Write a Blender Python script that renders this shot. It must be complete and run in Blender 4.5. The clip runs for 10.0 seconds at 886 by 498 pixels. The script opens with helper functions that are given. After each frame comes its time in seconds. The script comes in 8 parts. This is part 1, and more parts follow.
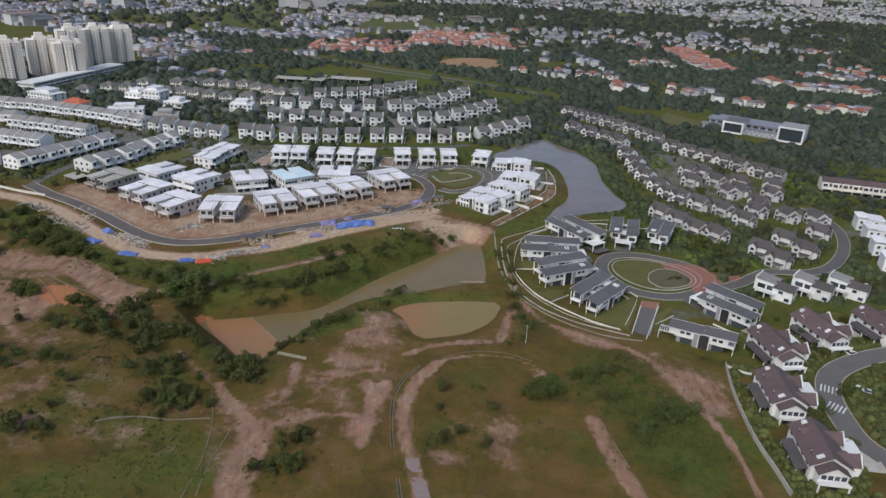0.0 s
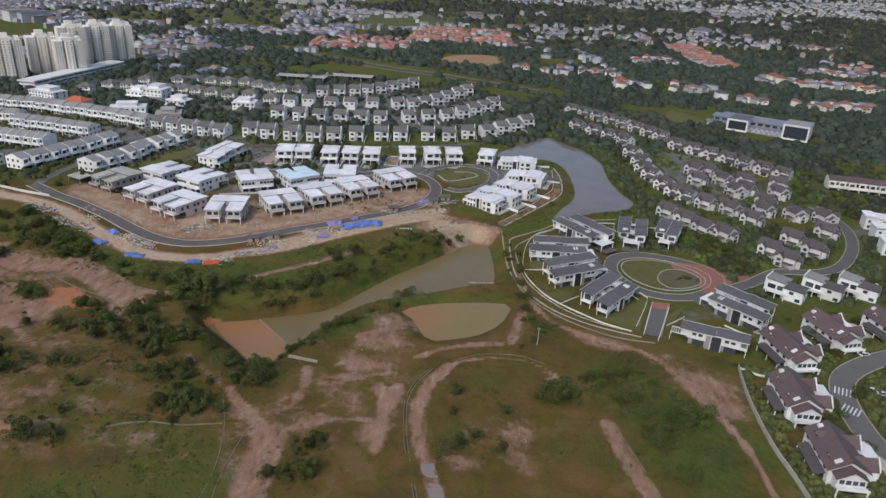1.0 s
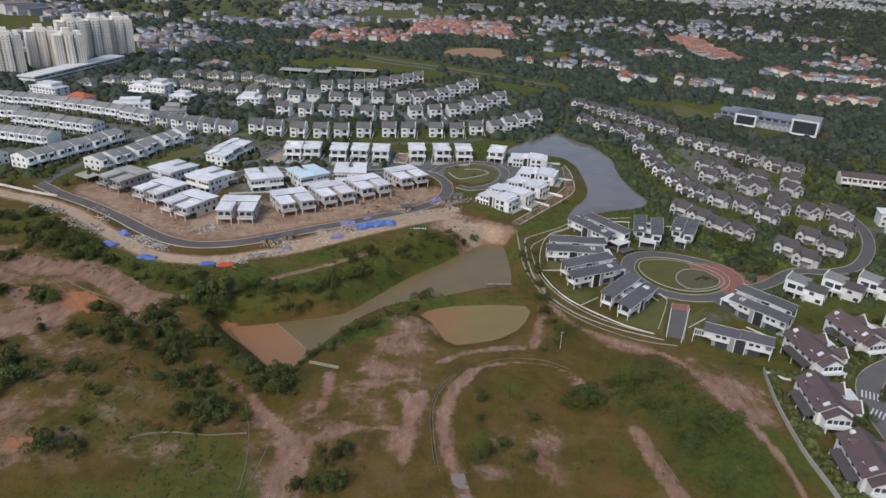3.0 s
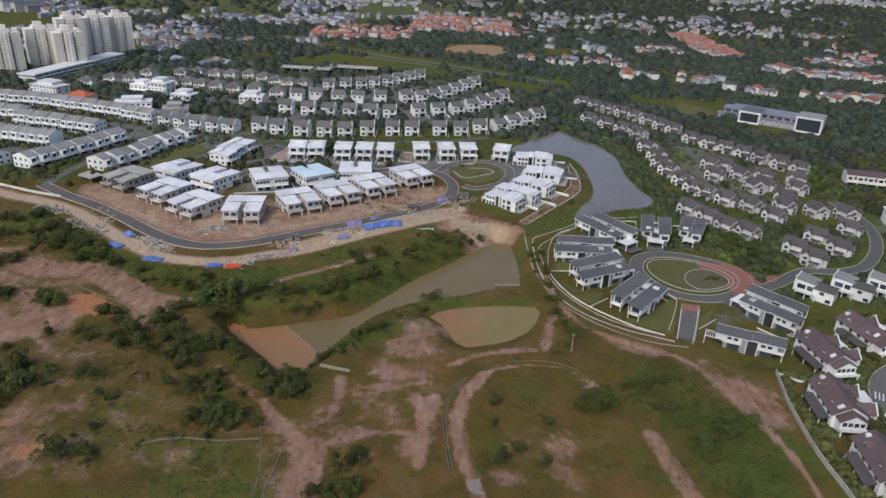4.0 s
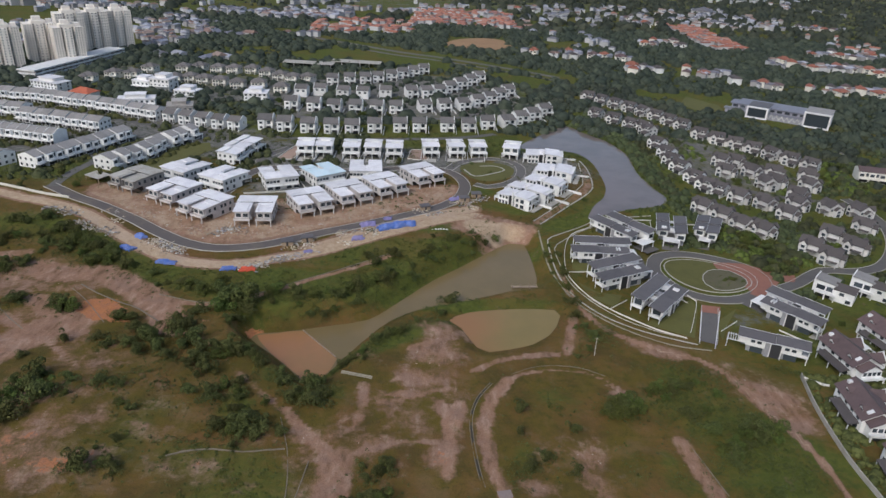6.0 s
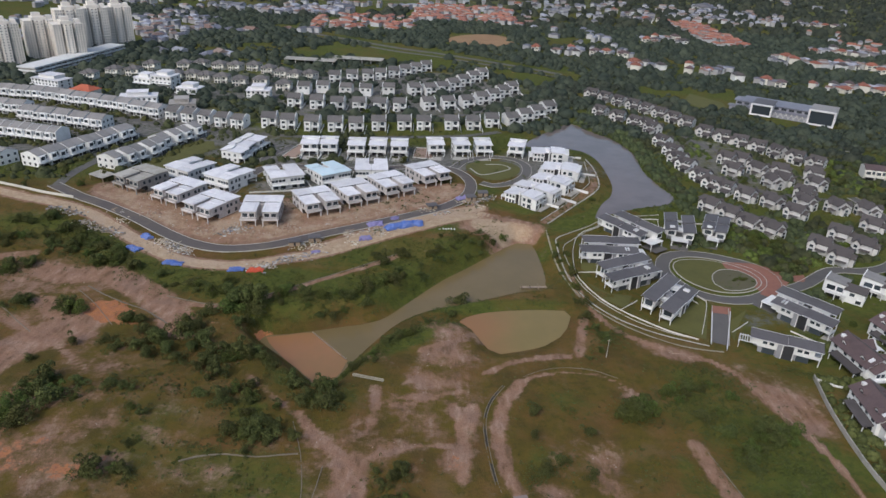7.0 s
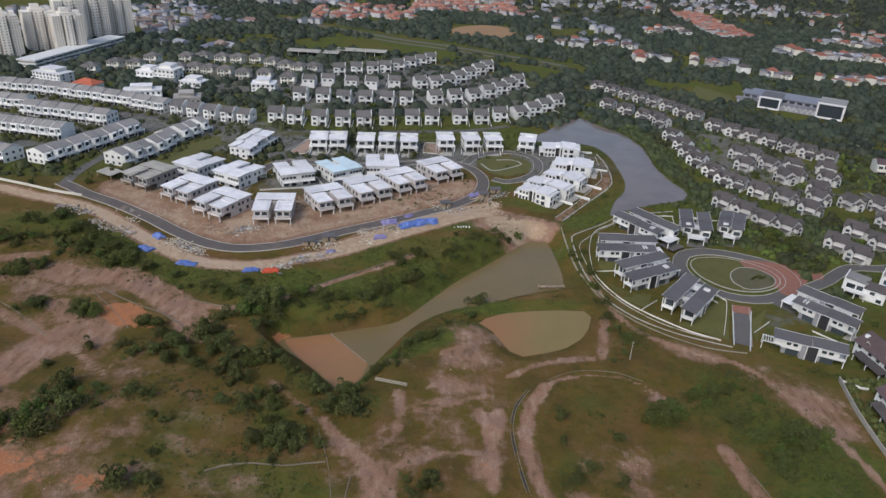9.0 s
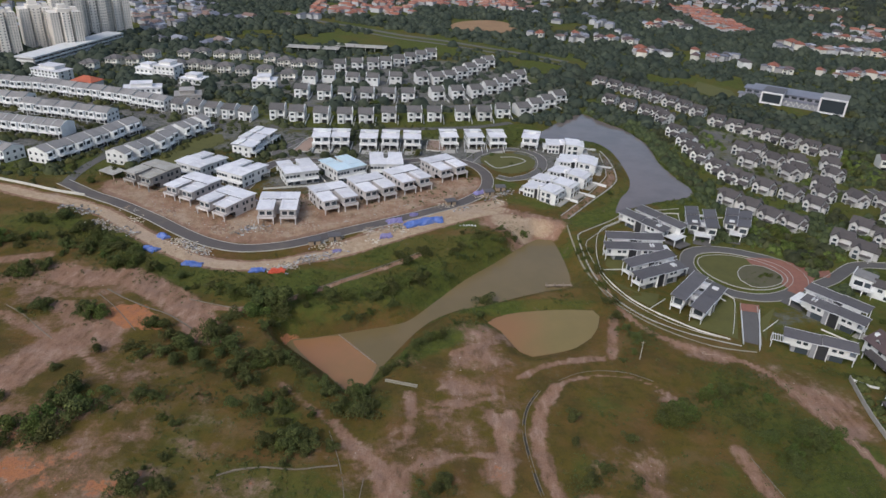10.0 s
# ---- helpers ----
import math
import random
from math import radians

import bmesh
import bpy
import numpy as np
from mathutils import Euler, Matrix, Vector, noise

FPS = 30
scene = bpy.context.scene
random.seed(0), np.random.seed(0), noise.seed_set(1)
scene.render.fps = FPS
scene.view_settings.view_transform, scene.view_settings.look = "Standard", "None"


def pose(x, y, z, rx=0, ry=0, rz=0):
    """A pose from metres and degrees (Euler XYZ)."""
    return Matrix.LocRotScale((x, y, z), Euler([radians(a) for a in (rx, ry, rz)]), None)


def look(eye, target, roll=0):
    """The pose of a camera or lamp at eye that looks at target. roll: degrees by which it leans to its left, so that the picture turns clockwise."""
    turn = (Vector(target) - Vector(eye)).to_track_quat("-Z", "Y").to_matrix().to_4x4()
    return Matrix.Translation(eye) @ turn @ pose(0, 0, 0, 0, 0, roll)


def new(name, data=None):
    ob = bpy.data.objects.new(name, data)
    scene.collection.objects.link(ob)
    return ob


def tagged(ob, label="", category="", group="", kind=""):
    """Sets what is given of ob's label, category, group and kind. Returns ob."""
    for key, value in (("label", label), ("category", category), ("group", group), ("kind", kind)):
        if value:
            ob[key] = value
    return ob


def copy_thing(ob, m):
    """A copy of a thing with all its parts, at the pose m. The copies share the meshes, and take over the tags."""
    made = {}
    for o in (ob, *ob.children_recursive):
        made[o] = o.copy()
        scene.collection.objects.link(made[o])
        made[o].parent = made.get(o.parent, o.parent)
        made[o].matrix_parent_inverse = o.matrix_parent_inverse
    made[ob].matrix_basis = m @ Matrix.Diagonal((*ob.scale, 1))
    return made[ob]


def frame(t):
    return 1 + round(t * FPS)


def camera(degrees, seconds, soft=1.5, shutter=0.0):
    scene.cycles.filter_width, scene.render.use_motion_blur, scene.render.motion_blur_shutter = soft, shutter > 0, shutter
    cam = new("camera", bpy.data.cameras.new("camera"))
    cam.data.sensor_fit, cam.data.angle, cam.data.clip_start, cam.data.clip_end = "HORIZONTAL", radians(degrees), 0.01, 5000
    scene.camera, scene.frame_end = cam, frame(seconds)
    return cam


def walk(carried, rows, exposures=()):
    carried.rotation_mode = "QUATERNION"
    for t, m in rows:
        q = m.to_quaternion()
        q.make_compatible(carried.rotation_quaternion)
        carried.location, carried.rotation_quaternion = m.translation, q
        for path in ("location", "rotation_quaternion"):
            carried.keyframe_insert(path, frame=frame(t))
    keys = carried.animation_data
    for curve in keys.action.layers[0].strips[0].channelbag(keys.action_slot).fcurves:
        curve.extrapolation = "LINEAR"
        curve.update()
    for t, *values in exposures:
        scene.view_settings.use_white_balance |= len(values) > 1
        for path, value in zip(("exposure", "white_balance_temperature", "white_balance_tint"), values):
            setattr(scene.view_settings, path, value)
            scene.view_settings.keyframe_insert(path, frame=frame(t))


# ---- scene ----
cam = camera(65.0, 10.0)
PATH = [
    (0, (26.1, -12.47, 141.2), (24.21, 79.39, 101.73), 2.69),
    (0.5, (23.47, -11.13, 141.76), (21.74, 80.62, 102.02), 2.69),
    (1, (20.83, -9.76, 142.28), (19.26, 81.87, 102.27), 2.69),
    (1.5, (18.19, -8.4, 142.78), (16.79, 83.12, 102.49), 2.69),
    (2, (15.55, -7.03, 143.28), (14.34, 84.36, 102.71), 2.7),
    (2.5, (12.92, -5.68, 143.78), (11.91, 85.59, 102.93), 2.7),
    (4, (5.05, -1.67, 145.28), (4.66, 89.25, 103.65), 2.69),
    (4.5, (2.44, -0.34, 145.79), (2.26, 90.46, 103.9), 2.69),
    (5, (-0.18, 1, 146.3), (-0.15, 91.68, 104.15), 2.7),
    (5.5, (-2.8, 2.34, 146.81), (-2.56, 92.9, 104.4), 2.71),
    (7, (-10.66, 6.46, 148.27), (-9.84, 96.62, 105.01), 2.78),
    (7.5, (-13.27, 7.86, 148.74), (-12.25, 97.86, 105.16), 2.82),
    (8, (-15.85, 9.25, 149.2), (-14.64, 99.09, 105.29), 2.85),
    (8.5, (-18.4, 10.63, 149.66), (-16.99, 100.3, 105.41), 2.87),
    (9, (-20.89, 11.97, 150.11), (-19.27, 101.47, 105.52), 2.88),
    (9.5, (-23.3, 13.25, 150.59), (-21.44, 102.56, 105.64), 2.86),
    (10, (-25.61, 14.42, 151.09), (-23.47, 103.56, 105.81), 2.8),
]
walk(cam, [(t, look(eye, target, roll)) for t, eye, target, roll in PATH], [(0.0, 0.07, 6150, 10), (10.0, 0.07, 6150, 10)])

# ---- light: bright overcast sky, weak broad sun ----
SUN_HEIGHT, SUN_TURN = radians(44), radians(212)
world = bpy.data.worlds.new("overcast_sky")
scene.world = world
world.use_nodes = True
wn = world.node_tree
sky = wn.nodes.new("ShaderNodeTexSky")
sky.sky_type, sky.sun_disc, sky.sun_elevation, sky.sun_rotation = "NISHITA", False, SUN_HEIGHT, SUN_TURN
sky.air_density, sky.dust_density, sky.ozone_density = 1.2, 3.0, 1.0
wn.links.new(sky.outputs["Color"], wn.nodes["Background"].inputs["Color"])
wn.nodes["Background"].inputs["Strength"].default_value = 0.135
sun_data = bpy.data.lights.new("sun", "SUN")
sun_data.energy, sun_data.angle, sun_data.color = 1.5, radians(20), (1.0, 0.96, 0.9)
sun = new("sun", sun_data)
sun.matrix_world = look((100 * math.sin(SUN_TURN), 100 * math.cos(SUN_TURN), 100 * math.tan(SUN_HEIGHT)), (0, 0, 0))


# ---- materials ----
def node_mat(name):
    m = bpy.data.materials.new(name)
    m.use_nodes = True
    nt = m.node_tree
    return m, nt, nt.nodes["Principled BSDF"]


def add_noise(nt, scale, detail=4.0, coords=None, rough=0.6):
    n = nt.nodes.new("ShaderNodeTexNoise")
    n.inputs["Scale"].default_value, n.inputs["Detail"].default_value, n.inputs["Roughness"].default_value = scale, detail, rough
    if coords is not None:
        nt.links.new(coords, n.inputs["Vector"])
    return n.outputs["Fac"]


def math_node(nt, op, a, b=0.5, c=None):
    n = nt.nodes.new("ShaderNodeMath")
    n.operation = op
    for i, v in enumerate((a, b, c)):
        if v is None:
            continue
        if isinstance(v, (int, float)):
            n.inputs[i].default_value = v
        else:
            nt.links.new(v, n.inputs[i])
    return n.outputs[0]


def mix_colour(nt, fac, a, b, blend="MIX"):
    n = nt.nodes.new("ShaderNodeMix")
    n.data_type, n.blend_type = "RGBA", blend
    for i, v in ((0, fac), (6, a), (7, b)):
        if isinstance(v, (int, float)):
            n.inputs[i].default_value = v
        elif isinstance(v, tuple):
            n.inputs[i].default_value = (*v, 1.0)
        else:
            nt.links.new(v, n.inputs[i])
    return n.outputs[2]


def ramp(nt, v, lo, hi):
    n = nt.nodes.new("ShaderNodeMapRange")
    n.interpolation_type = "SMOOTHSTEP"
    nt.links.new(v, n.inputs[0])
    n.inputs[1].default_value, n.inputs[2].default_value = lo, hi
    return n.outputs[0]


def bump(nt, bsdf, height, strength, distance):
    n = nt.nodes.new("ShaderNodeBump")
    n.inputs["Strength"].default_value, n.inputs["Distance"].default_value = strength, distance
    nt.links.new(height, n.inputs["Height"])
    nt.links.new(n.outputs["Normal"], bsdf.inputs["Normal"])


def surface(name, colour, other=None, rough=0.8, fine=6.0, broad=0.25, relief=0.15, metal=0.0, vary=0.12, island=0.0, stain=None):
    """A weathered surface: two scales of variation, fine relief, a slight change of tone from object to object."""
    m, nt, bsdf = node_mat(name)
    where = nt.nodes.new("ShaderNodeNewGeometry")
    other = other or tuple(c * 0.72 for c in colour)
    f1 = add_noise(nt, fine, 5, where.outputs["Position"])
    f2 = add_noise(nt, broad, 4, where.outputs["Position"])
    col = mix_colour(nt, math_node(nt, "MULTIPLY", ramp(nt, f1, 0.3, 0.75), 0.55), colour, other)
    col = mix_colour(nt, math_node(nt, "MULTIPLY", ramp(nt, f2, 0.42, 0.7), 0.6), col, stain or other)
    info = nt.nodes.new("ShaderNodeObjectInfo")
    tone = math_node(nt, "MULTIPLY_ADD", info.outputs["Random"], vary * 2, 1 - vary)
    if island:
        tone = math_node(nt, "MULTIPLY", tone, math_node(nt, "MULTIPLY_ADD", where.outputs["Random Per Island"], island * 2, 1 - island))
    hsv = nt.nodes.new("ShaderNodeHueSaturation")
    nt.links.new(col, hsv.inputs["Color"])
    nt.links.new(tone, hsv.inputs["Value"])
    nt.links.new(hsv.outputs["Color"], bsdf.inputs["Base Color"])
    bsdf.inputs["Roughness"].default_value, bsdf.inputs["Metallic"].default_value = rough, metal
    bump(nt, bsdf, f1, relief, 0.05)
    return m


def foliage(name, dark, light, scale=0.9):
    m, nt, bsdf = node_mat(name)
    where = nt.nodes.new("ShaderNodeNewGeometry")
    f1 = add_noise(nt, scale, 3, where.outputs["Position"])
    f2 = add_noise(nt, 0.05, 3, where.outputs["Position"])
    col = mix_colour(nt, where.outputs["Random Per Island"], dark, light)
    col = mix_colour(nt, math_node(nt, "MULTIPLY", ramp(nt, f1, 0.35, 0.7), 0.5), col, tuple(c * 0.55 for c in dark))
    info = nt.nodes.new("ShaderNodeObjectInfo")
    hsv = nt.nodes.new("ShaderNodeHueSaturation")
    nt.links.new(col, hsv.inputs["Color"])
    nt.links.new(math_node(nt, "MULTIPLY_ADD", info.outputs["Random"], 0.05, 0.475), hsv.inputs["Hue"])
    nt.links.new(math_node(nt, "ADD", math_node(nt, "MULTIPLY", info.outputs["Random"], 0.4), math_node(nt, "MULTIPLY_ADD", f2, 0.8, 0.4)), hsv.inputs["Value"])
    nt.links.new(hsv.outputs["Color"], bsdf.inputs["Base Color"])
    bsdf.inputs["Roughness"].default_value = 0.75
    bsdf.inputs["Specular IOR Level"].default_value = 0.2
    return m


def many_tones(name, tones, rough=0.85):
    """A colour for each separate piece of a joined mesh, out of a few given tones."""
    m, nt, bsdf = node_mat(name)
    where = nt.nodes.new("ShaderNodeNewGeometry")
    r = nt.nodes.new("ShaderNodeValToRGB")
    r.color_ramp.interpolation = "CONSTANT"
    while len(r.color_ramp.elements) < len(tones):
        r.color_ramp.elements.new(0.5)
    for i, c in enumerate(tones):
        r.color_ramp.elements[i].position = i / len(tones)
        r.color_ramp.elements[i].color = (*c, 1)
    nt.links.new(where.outputs["Random Per Island"], r.inputs["Fac"])
    f = add_noise(nt, 0.6, 4, where.outputs["Position"])
    nt.links.new(mix_colour(nt, math_node(nt, "MULTIPLY", f, 0.5), r.outputs["Color"], (0.12, 0.12, 0.11)), bsdf.inputs["Base Color"])
    bsdf.inputs["Roughness"].default_value = rough
    return m


def water(name, colour, other, rough=0.12, silt=None):
    m, nt, bsdf = node_mat(name)
    where = nt.nodes.new("ShaderNodeNewGeometry")
    f2 = add_noise(nt, 0.035, 4, where.outputs["Position"])
    col = mix_colour(nt, ramp(nt, f2, 0.35, 0.68), colour, other)
    if silt:
        # stirred red silt that thins out along x
        split = nt.nodes.new("ShaderNodeSeparateXYZ")
        nt.links.new(where.outputs["Position"], split.inputs[0])
        col = mix_colour(nt, ramp(nt, math_node(nt, "MULTIPLY_ADD", f2, 22.0, math_node(nt, "ADD", split.outputs[0], -11.0)), silt[1], silt[2]), silt[0], col)
    nt.links.new(col, bsdf.inputs["Base Color"])
    bsdf.inputs["Roughness"].default_value, bsdf.inputs["IOR"].default_value = rough, 1.33
    bump(nt, bsdf, add_noise(nt, 1.1, 3, where.outputs["Position"]), 0.08, 0.05)
    return m


def glass(name, colour=(0.02, 0.025, 0.03)):
    m, nt, bsdf = node_mat(name)
    info = nt.nodes.new("ShaderNodeObjectInfo")
    nt.links.new(mix_colour(nt, info.outputs["Random"], colour, tuple(c * 3 + 0.01 for c in colour)), bsdf.inputs["Base Color"])
    bsdf.inputs["Roughness"].default_value = 0.08
    bsdf.inputs["Specular IOR Level"].default_value = 0.6
    return m


WHITE = surface("white_wall_paint", (0.75, 0.75, 0.74), (0.58, 0.57, 0.55), 0.75, 2.0, 0.2, 0.05)
OFF_WHITE = surface("weathered_white_paint", (0.6, 0.59, 0.58), (0.46, 0.45, 0.43), 0.8, 1.5, 0.2, 0.06)
CREAM = surface("cream_wall_paint", (0.66, 0.64, 0.58), (0.55, 0.53, 0.48), 0.8, 2.0, 0.2, 0.05)
TOWER_WALL = surface("warm_white_tower_paint", (0.78, 0.73, 0.66), (0.66, 0.61, 0.55), 0.8, 1.0, 0.08, 0.04)
GREY_WALL = surface("grey_wall_paint", (0.3, 0.3, 0.32), None, 0.8, 2.0, 0.2, 0.05)
RAW = surface("raw_concrete", (0.36, 0.34, 0.32), (0.24, 0.22, 0.2), 0.9, 1.5, 0.3, 0.2)
PLASTER = surface("bare_grey_plaster", (0.56, 0.53, 0.52), (0.4, 0.36, 0.34), 0.9, 1.0, 0.35, 0.15)
ROOF_WHITE = surface("white_roof_coat", (0.74, 0.725, 0.735), (0.6, 0.58, 0.6), 0.6, 0.9, 0.22, 0.1, stain=(0.54, 0.52, 0.55))
ROOF_BLUE = surface("pale_blue_roof_membrane", (0.5, 0.64, 0.7), (0.62, 0.68, 0.72), 0.55, 1.0, 0.3, 0.06)
ROOF_GREY = surface("grey_roof_tiles", (0.15, 0.138, 0.13), (0.1, 0.092, 0.088), 0.75, 3.0, 0.25, 0.35, island=0.12)
ROOF_DARK = surface("dark_grey_roof_tiles", (0.088, 0.076, 0.074), (0.058, 0.05, 0.049), 0.75, 3.0, 0.25, 0.35, island=0.12)
ROOF_SLATE = surface("slate_grey_metal_roof", (0.118, 0.106, 0.106), (0.082, 0.074, 0.075), 0.55, 2.0, 0.25, 0.2, island=0.1)
ROOF_BROWN = surface("purple_brown_roof_tiles", (0.125, 0.085, 0.085), (0.08, 0.055, 0.055), 0.8, 3.0, 0.3, 0.35, island=0.15)
# lightened in colour for haze over the terraces; other roofs are truly pale
ROOF_PALE = surface("pale_and_hazed_grey_roof", (0.28, 0.265, 0.255), (0.2, 0.19, 0.18), 0.75, 3.0, 0.25, 0.3, island=0.1)
ROOF_RED = surface("faded_red_roof_tiles", (0.27, 0.1, 0.065), (0.19, 0.075, 0.05), 0.8, 3.0, 0.3, 0.3)
ROOF_ORANGE = surface("orange_clay_roof_tiles", (0.45, 0.12, 0.06), (0.34, 0.09, 0.05), 0.8, 3.0, 0.3, 0.3)
GLASS = glass("dark_window_glass")
# paler than the other window glass
GLASS_TOWER = glass("pale_tower_glass", (0.12, 0.115, 0.11))
DARK_PANEL = surface("charcoal_cladding", (0.035, 0.035, 0.04), (0.02, 0.02, 0.022), 0.5, 3.0, 0.4, 0.1)
FRAME = surface("white_aluminium", (0.7, 0.7, 0.7), None, 0.45, 4.0, 0.5, 0.03)
DUSTY_ROAD = surface("dusty_site_asphalt", (0.12, 0.103, 0.095), (0.09, 0.078, 0.073), 0.9, 2.0, 0.1, 0.25, stain=(0.18, 0.145, 0.115))
DRAIN = surface("mossy_old_concrete", (0.3, 0.27, 0.21), (0.17, 0.15, 0.1), 0.9, 1.2, 0.15, 0.25)
OLD_KERB = surface("weathered_kerb", (0.2, 0.165, 0.125), (0.12, 0.095, 0.065), 0.95, 0.8, 0.12, 0.3, stain=(0.1, 0.08, 0.05))
ASPHALT = surface("worn_asphalt", (0.125, 0.115, 0.108), (0.09, 0.083, 0.078), 0.85, 3.0, 0.12, 0.25)
CONCRETE = surface("pale_concrete", (0.42, 0.4, 0.36), (0.26, 0.24, 0.21), 0.9, 2.0, 0.2, 0.2, stain=(0.26, 0.24, 0.2))
PAVING_RED = surface("red_brick_paving", (0.29, 0.125, 0.085), (0.2, 0.088, 0.062), 0.85, 5.0, 0.3, 0.3)
DARK_CHANNEL = surface("dark_channel_bed", (0.045, 0.037, 0.026), (0.03, 0.026, 0.016), 0.8, 1.0, 0.12, 0.3)
MUD = surface("dry_pinkish_mud", (0.33, 0.235, 0.185), (0.24, 0.165, 0.125), 0.95, 0.8, 0.1, 0.35)
LAWN = surface("short_lawn", (0.105, 0.1, 0.023), (0.07, 0.07, 0.017), 0.95, 3.0, 0.15, 0.4)
BARK = surface("brown_bark", (0.13, 0.1, 0.075), None, 0.9, 6.0, 0.8, 0.4)
LEAF = foliage("dark_scrub_leaves", (0.056, 0.066, 0.02), (0.112, 0.122, 0.036))
LEAF_LUSH = foliage("bright_green_leaves", (0.06, 0.08, 0.018), (0.12, 0.142, 0.034))
LEAF_MID = foliage("garden_tree_leaves", (0.036, 0.045, 0.02), (0.078, 0.09, 0.036), 0.5)
# leaf tones shifted to grey-blue, distance haze put into the base colour
LEAF_FAR = foliage("hazed_woodland_canopy", (0.03, 0.04, 0.03), (0.066, 0.076, 0.05), 0.2)
TARP_BLUE = surface("blue_plastic_sheet", (0.06, 0.13, 0.42), (0.13, 0.19, 0.4), 0.5, 1.2, 0.5, 0.6, stain=(0.2, 0.22, 0.36))
TARP_VIOLET = surface("faded_violet_sheet", (0.2, 0.18, 0.4), (0.3, 0.27, 0.42), 0.5, 1.5, 0.5, 0.3)
TARP_RED = surface("orange_red_plastic_sheet", (0.6, 0.09, 0.04), None, 0.5, 1.5, 0.5, 0.3)
TIMBER = surface("weathered_timber", (0.3, 0.23, 0.16), (0.18, 0.13, 0.09), 0.85, 4.0, 0.8, 0.3, island=0.3)
WATER_MUD = water("milky_pond_water", (0.19, 0.138, 0.066), (0.165, 0.124, 0.058))
WATER_OLIVE = water("olive_pond_water", (0.235, 0.17, 0.065), (0.205, 0.155, 0.058), silt=((0.27, 0.14, 0.062), 2.0, 30.0))
WATER_SILT = water("reddish_silt_water", (0.31, 0.155, 0.075), (0.26, 0.15, 0.07), 0.2)
WATER_LAKE = water("grey_lake_water", (0.175, 0.142, 0.13), (0.14, 0.118, 0.108), 0.05)


def land_material():
    m, nt, bsdf = node_mat("rough_land")
    where = nt.nodes.new("ShaderNodeNewGeometry")
    pos = where.outputs["Position"]
    zone = nt.nodes.new("ShaderNodeVertexColor")
    zone.layer_name = "cover"
    split = nt.nodes.new("ShaderNodeSeparateColor")
    nt.links.new(zone.outputs["Color"], split.inputs[0])
    n1, n2, n3, n4 = (add_noise(nt, s, 6, pos, 0.68) for s in (1.7, 0.35, 0.09, 0.022))
    edge = math_node(nt, "ADD", math_node(nt, "MULTIPLY_ADD", n2, 1.3, -0.65), math_node(nt, "MULTIPLY_ADD", n3, 1.9, -0.95))
    grass = mix_colour(nt, ramp(nt, n3, 0.36, 0.64), (0.104, 0.078, 0.015), (0.132, 0.078, 0.023))
    grass = mix_colour(nt, ramp(nt, n2, 0.44, 0.72), grass, (0.07, 0.061, 0.012))
    grass = mix_colour(nt, ramp(nt, n4, 0.5, 0.66), grass, (0.152, 0.078, 0.03))
    lush = mix_colour(nt, ramp(nt, n2, 0.35, 0.7), (0.092, 0.106, 0.02), (0.054, 0.068, 0.014))
    dirt = mix_colour(nt, ramp(nt, n2, 0.2, 0.85), (0.315, 0.186, 0.125), (0.215, 0.12, 0.076))
    dirt = mix_colour(nt, ramp(nt, n3, 0.45, 0.65), dirt, (0.25, 0.155, 0.112))
    squeeze = nt.nodes.new("ShaderNodeVectorMath")
    squeeze.operation = "MULTIPLY"
    nt.links.new(pos, squeeze.inputs[0])
    squeeze.inputs[1].default_value = (0.3, 0.11, 0.3)
    ruts = add_noise(nt, 1.0, 5, squeeze.outputs[0], 0.62)
    dirt = mix_colour(nt, math_node(nt, "MULTIPLY", ramp(nt, ruts, 0.5, 0.7), 0.75), dirt, (0.385, 0.26, 0.195))
    dirt = mix_colour(nt, math_node(nt, "MULTIPLY_ADD", ramp(nt, ruts, 0.3, 0.48), -0.7, 0.7), dirt, (0.125, 0.078, 0.042))
    grass = mix_colour(nt, math_node(nt, "MULTIPLY", ramp(nt, ruts, 0.52, 0.75), 0.45), grass, (0.15, 0.1, 0.045))
    lush = mix_colour(nt, ramp(nt, n4, 0.46, 0.62), lush, (0.098, 0.088, 0.02))
    orange = mix_colour(nt, ramp(nt, n2, 0.35, 0.7), (0.42, 0.17, 0.07), (0.33, 0.15, 0.085))
    n5 = add_noise(nt, 0.055, 5, pos, 0.6)
    grass = mix_colour(nt, math_node(nt, "MULTIPLY_ADD", ramp(nt, n5, 0.34, 0.46), -0.4, 0.4), grass, (0.19, 0.118, 0.06))
    grass = mix_colour(nt, math_node(nt, "MULTIPLY", ramp(nt, n5, 0.47, 0.64), 0.5), grass, (0.058, 0.046, 0.015))
    col = mix_colour(nt, ramp(nt, math_node(nt, "ADD", split.outputs[1], edge), 0.15, 1.0), grass, lush)
    col = mix_colour(nt, ramp(nt, math_node(nt, "ADD", split.outputs[0], edge), 0.2, 0.86), col, dirt)
    pale = mix_colour(nt, ramp(nt, n2, 0.3, 0.7), (0.5, 0.385, 0.265), (0.36, 0.25, 0.16))
    pale = mix_colour(nt, ramp(nt, n3, 0.45, 0.7), pale, (0.44, 0.33, 0.24))
    col = mix_colour(nt, ramp(nt, math_node(nt, "ADD", split.outputs[0], math_node(nt, "MULTIPLY", edge, 0.45)), 1.15, 1.5), col, pale)
    col = mix_colour(nt, ramp(nt, math_node(nt, "ADD", split.outputs[2], edge), 0.42, 0.6), col, orange)
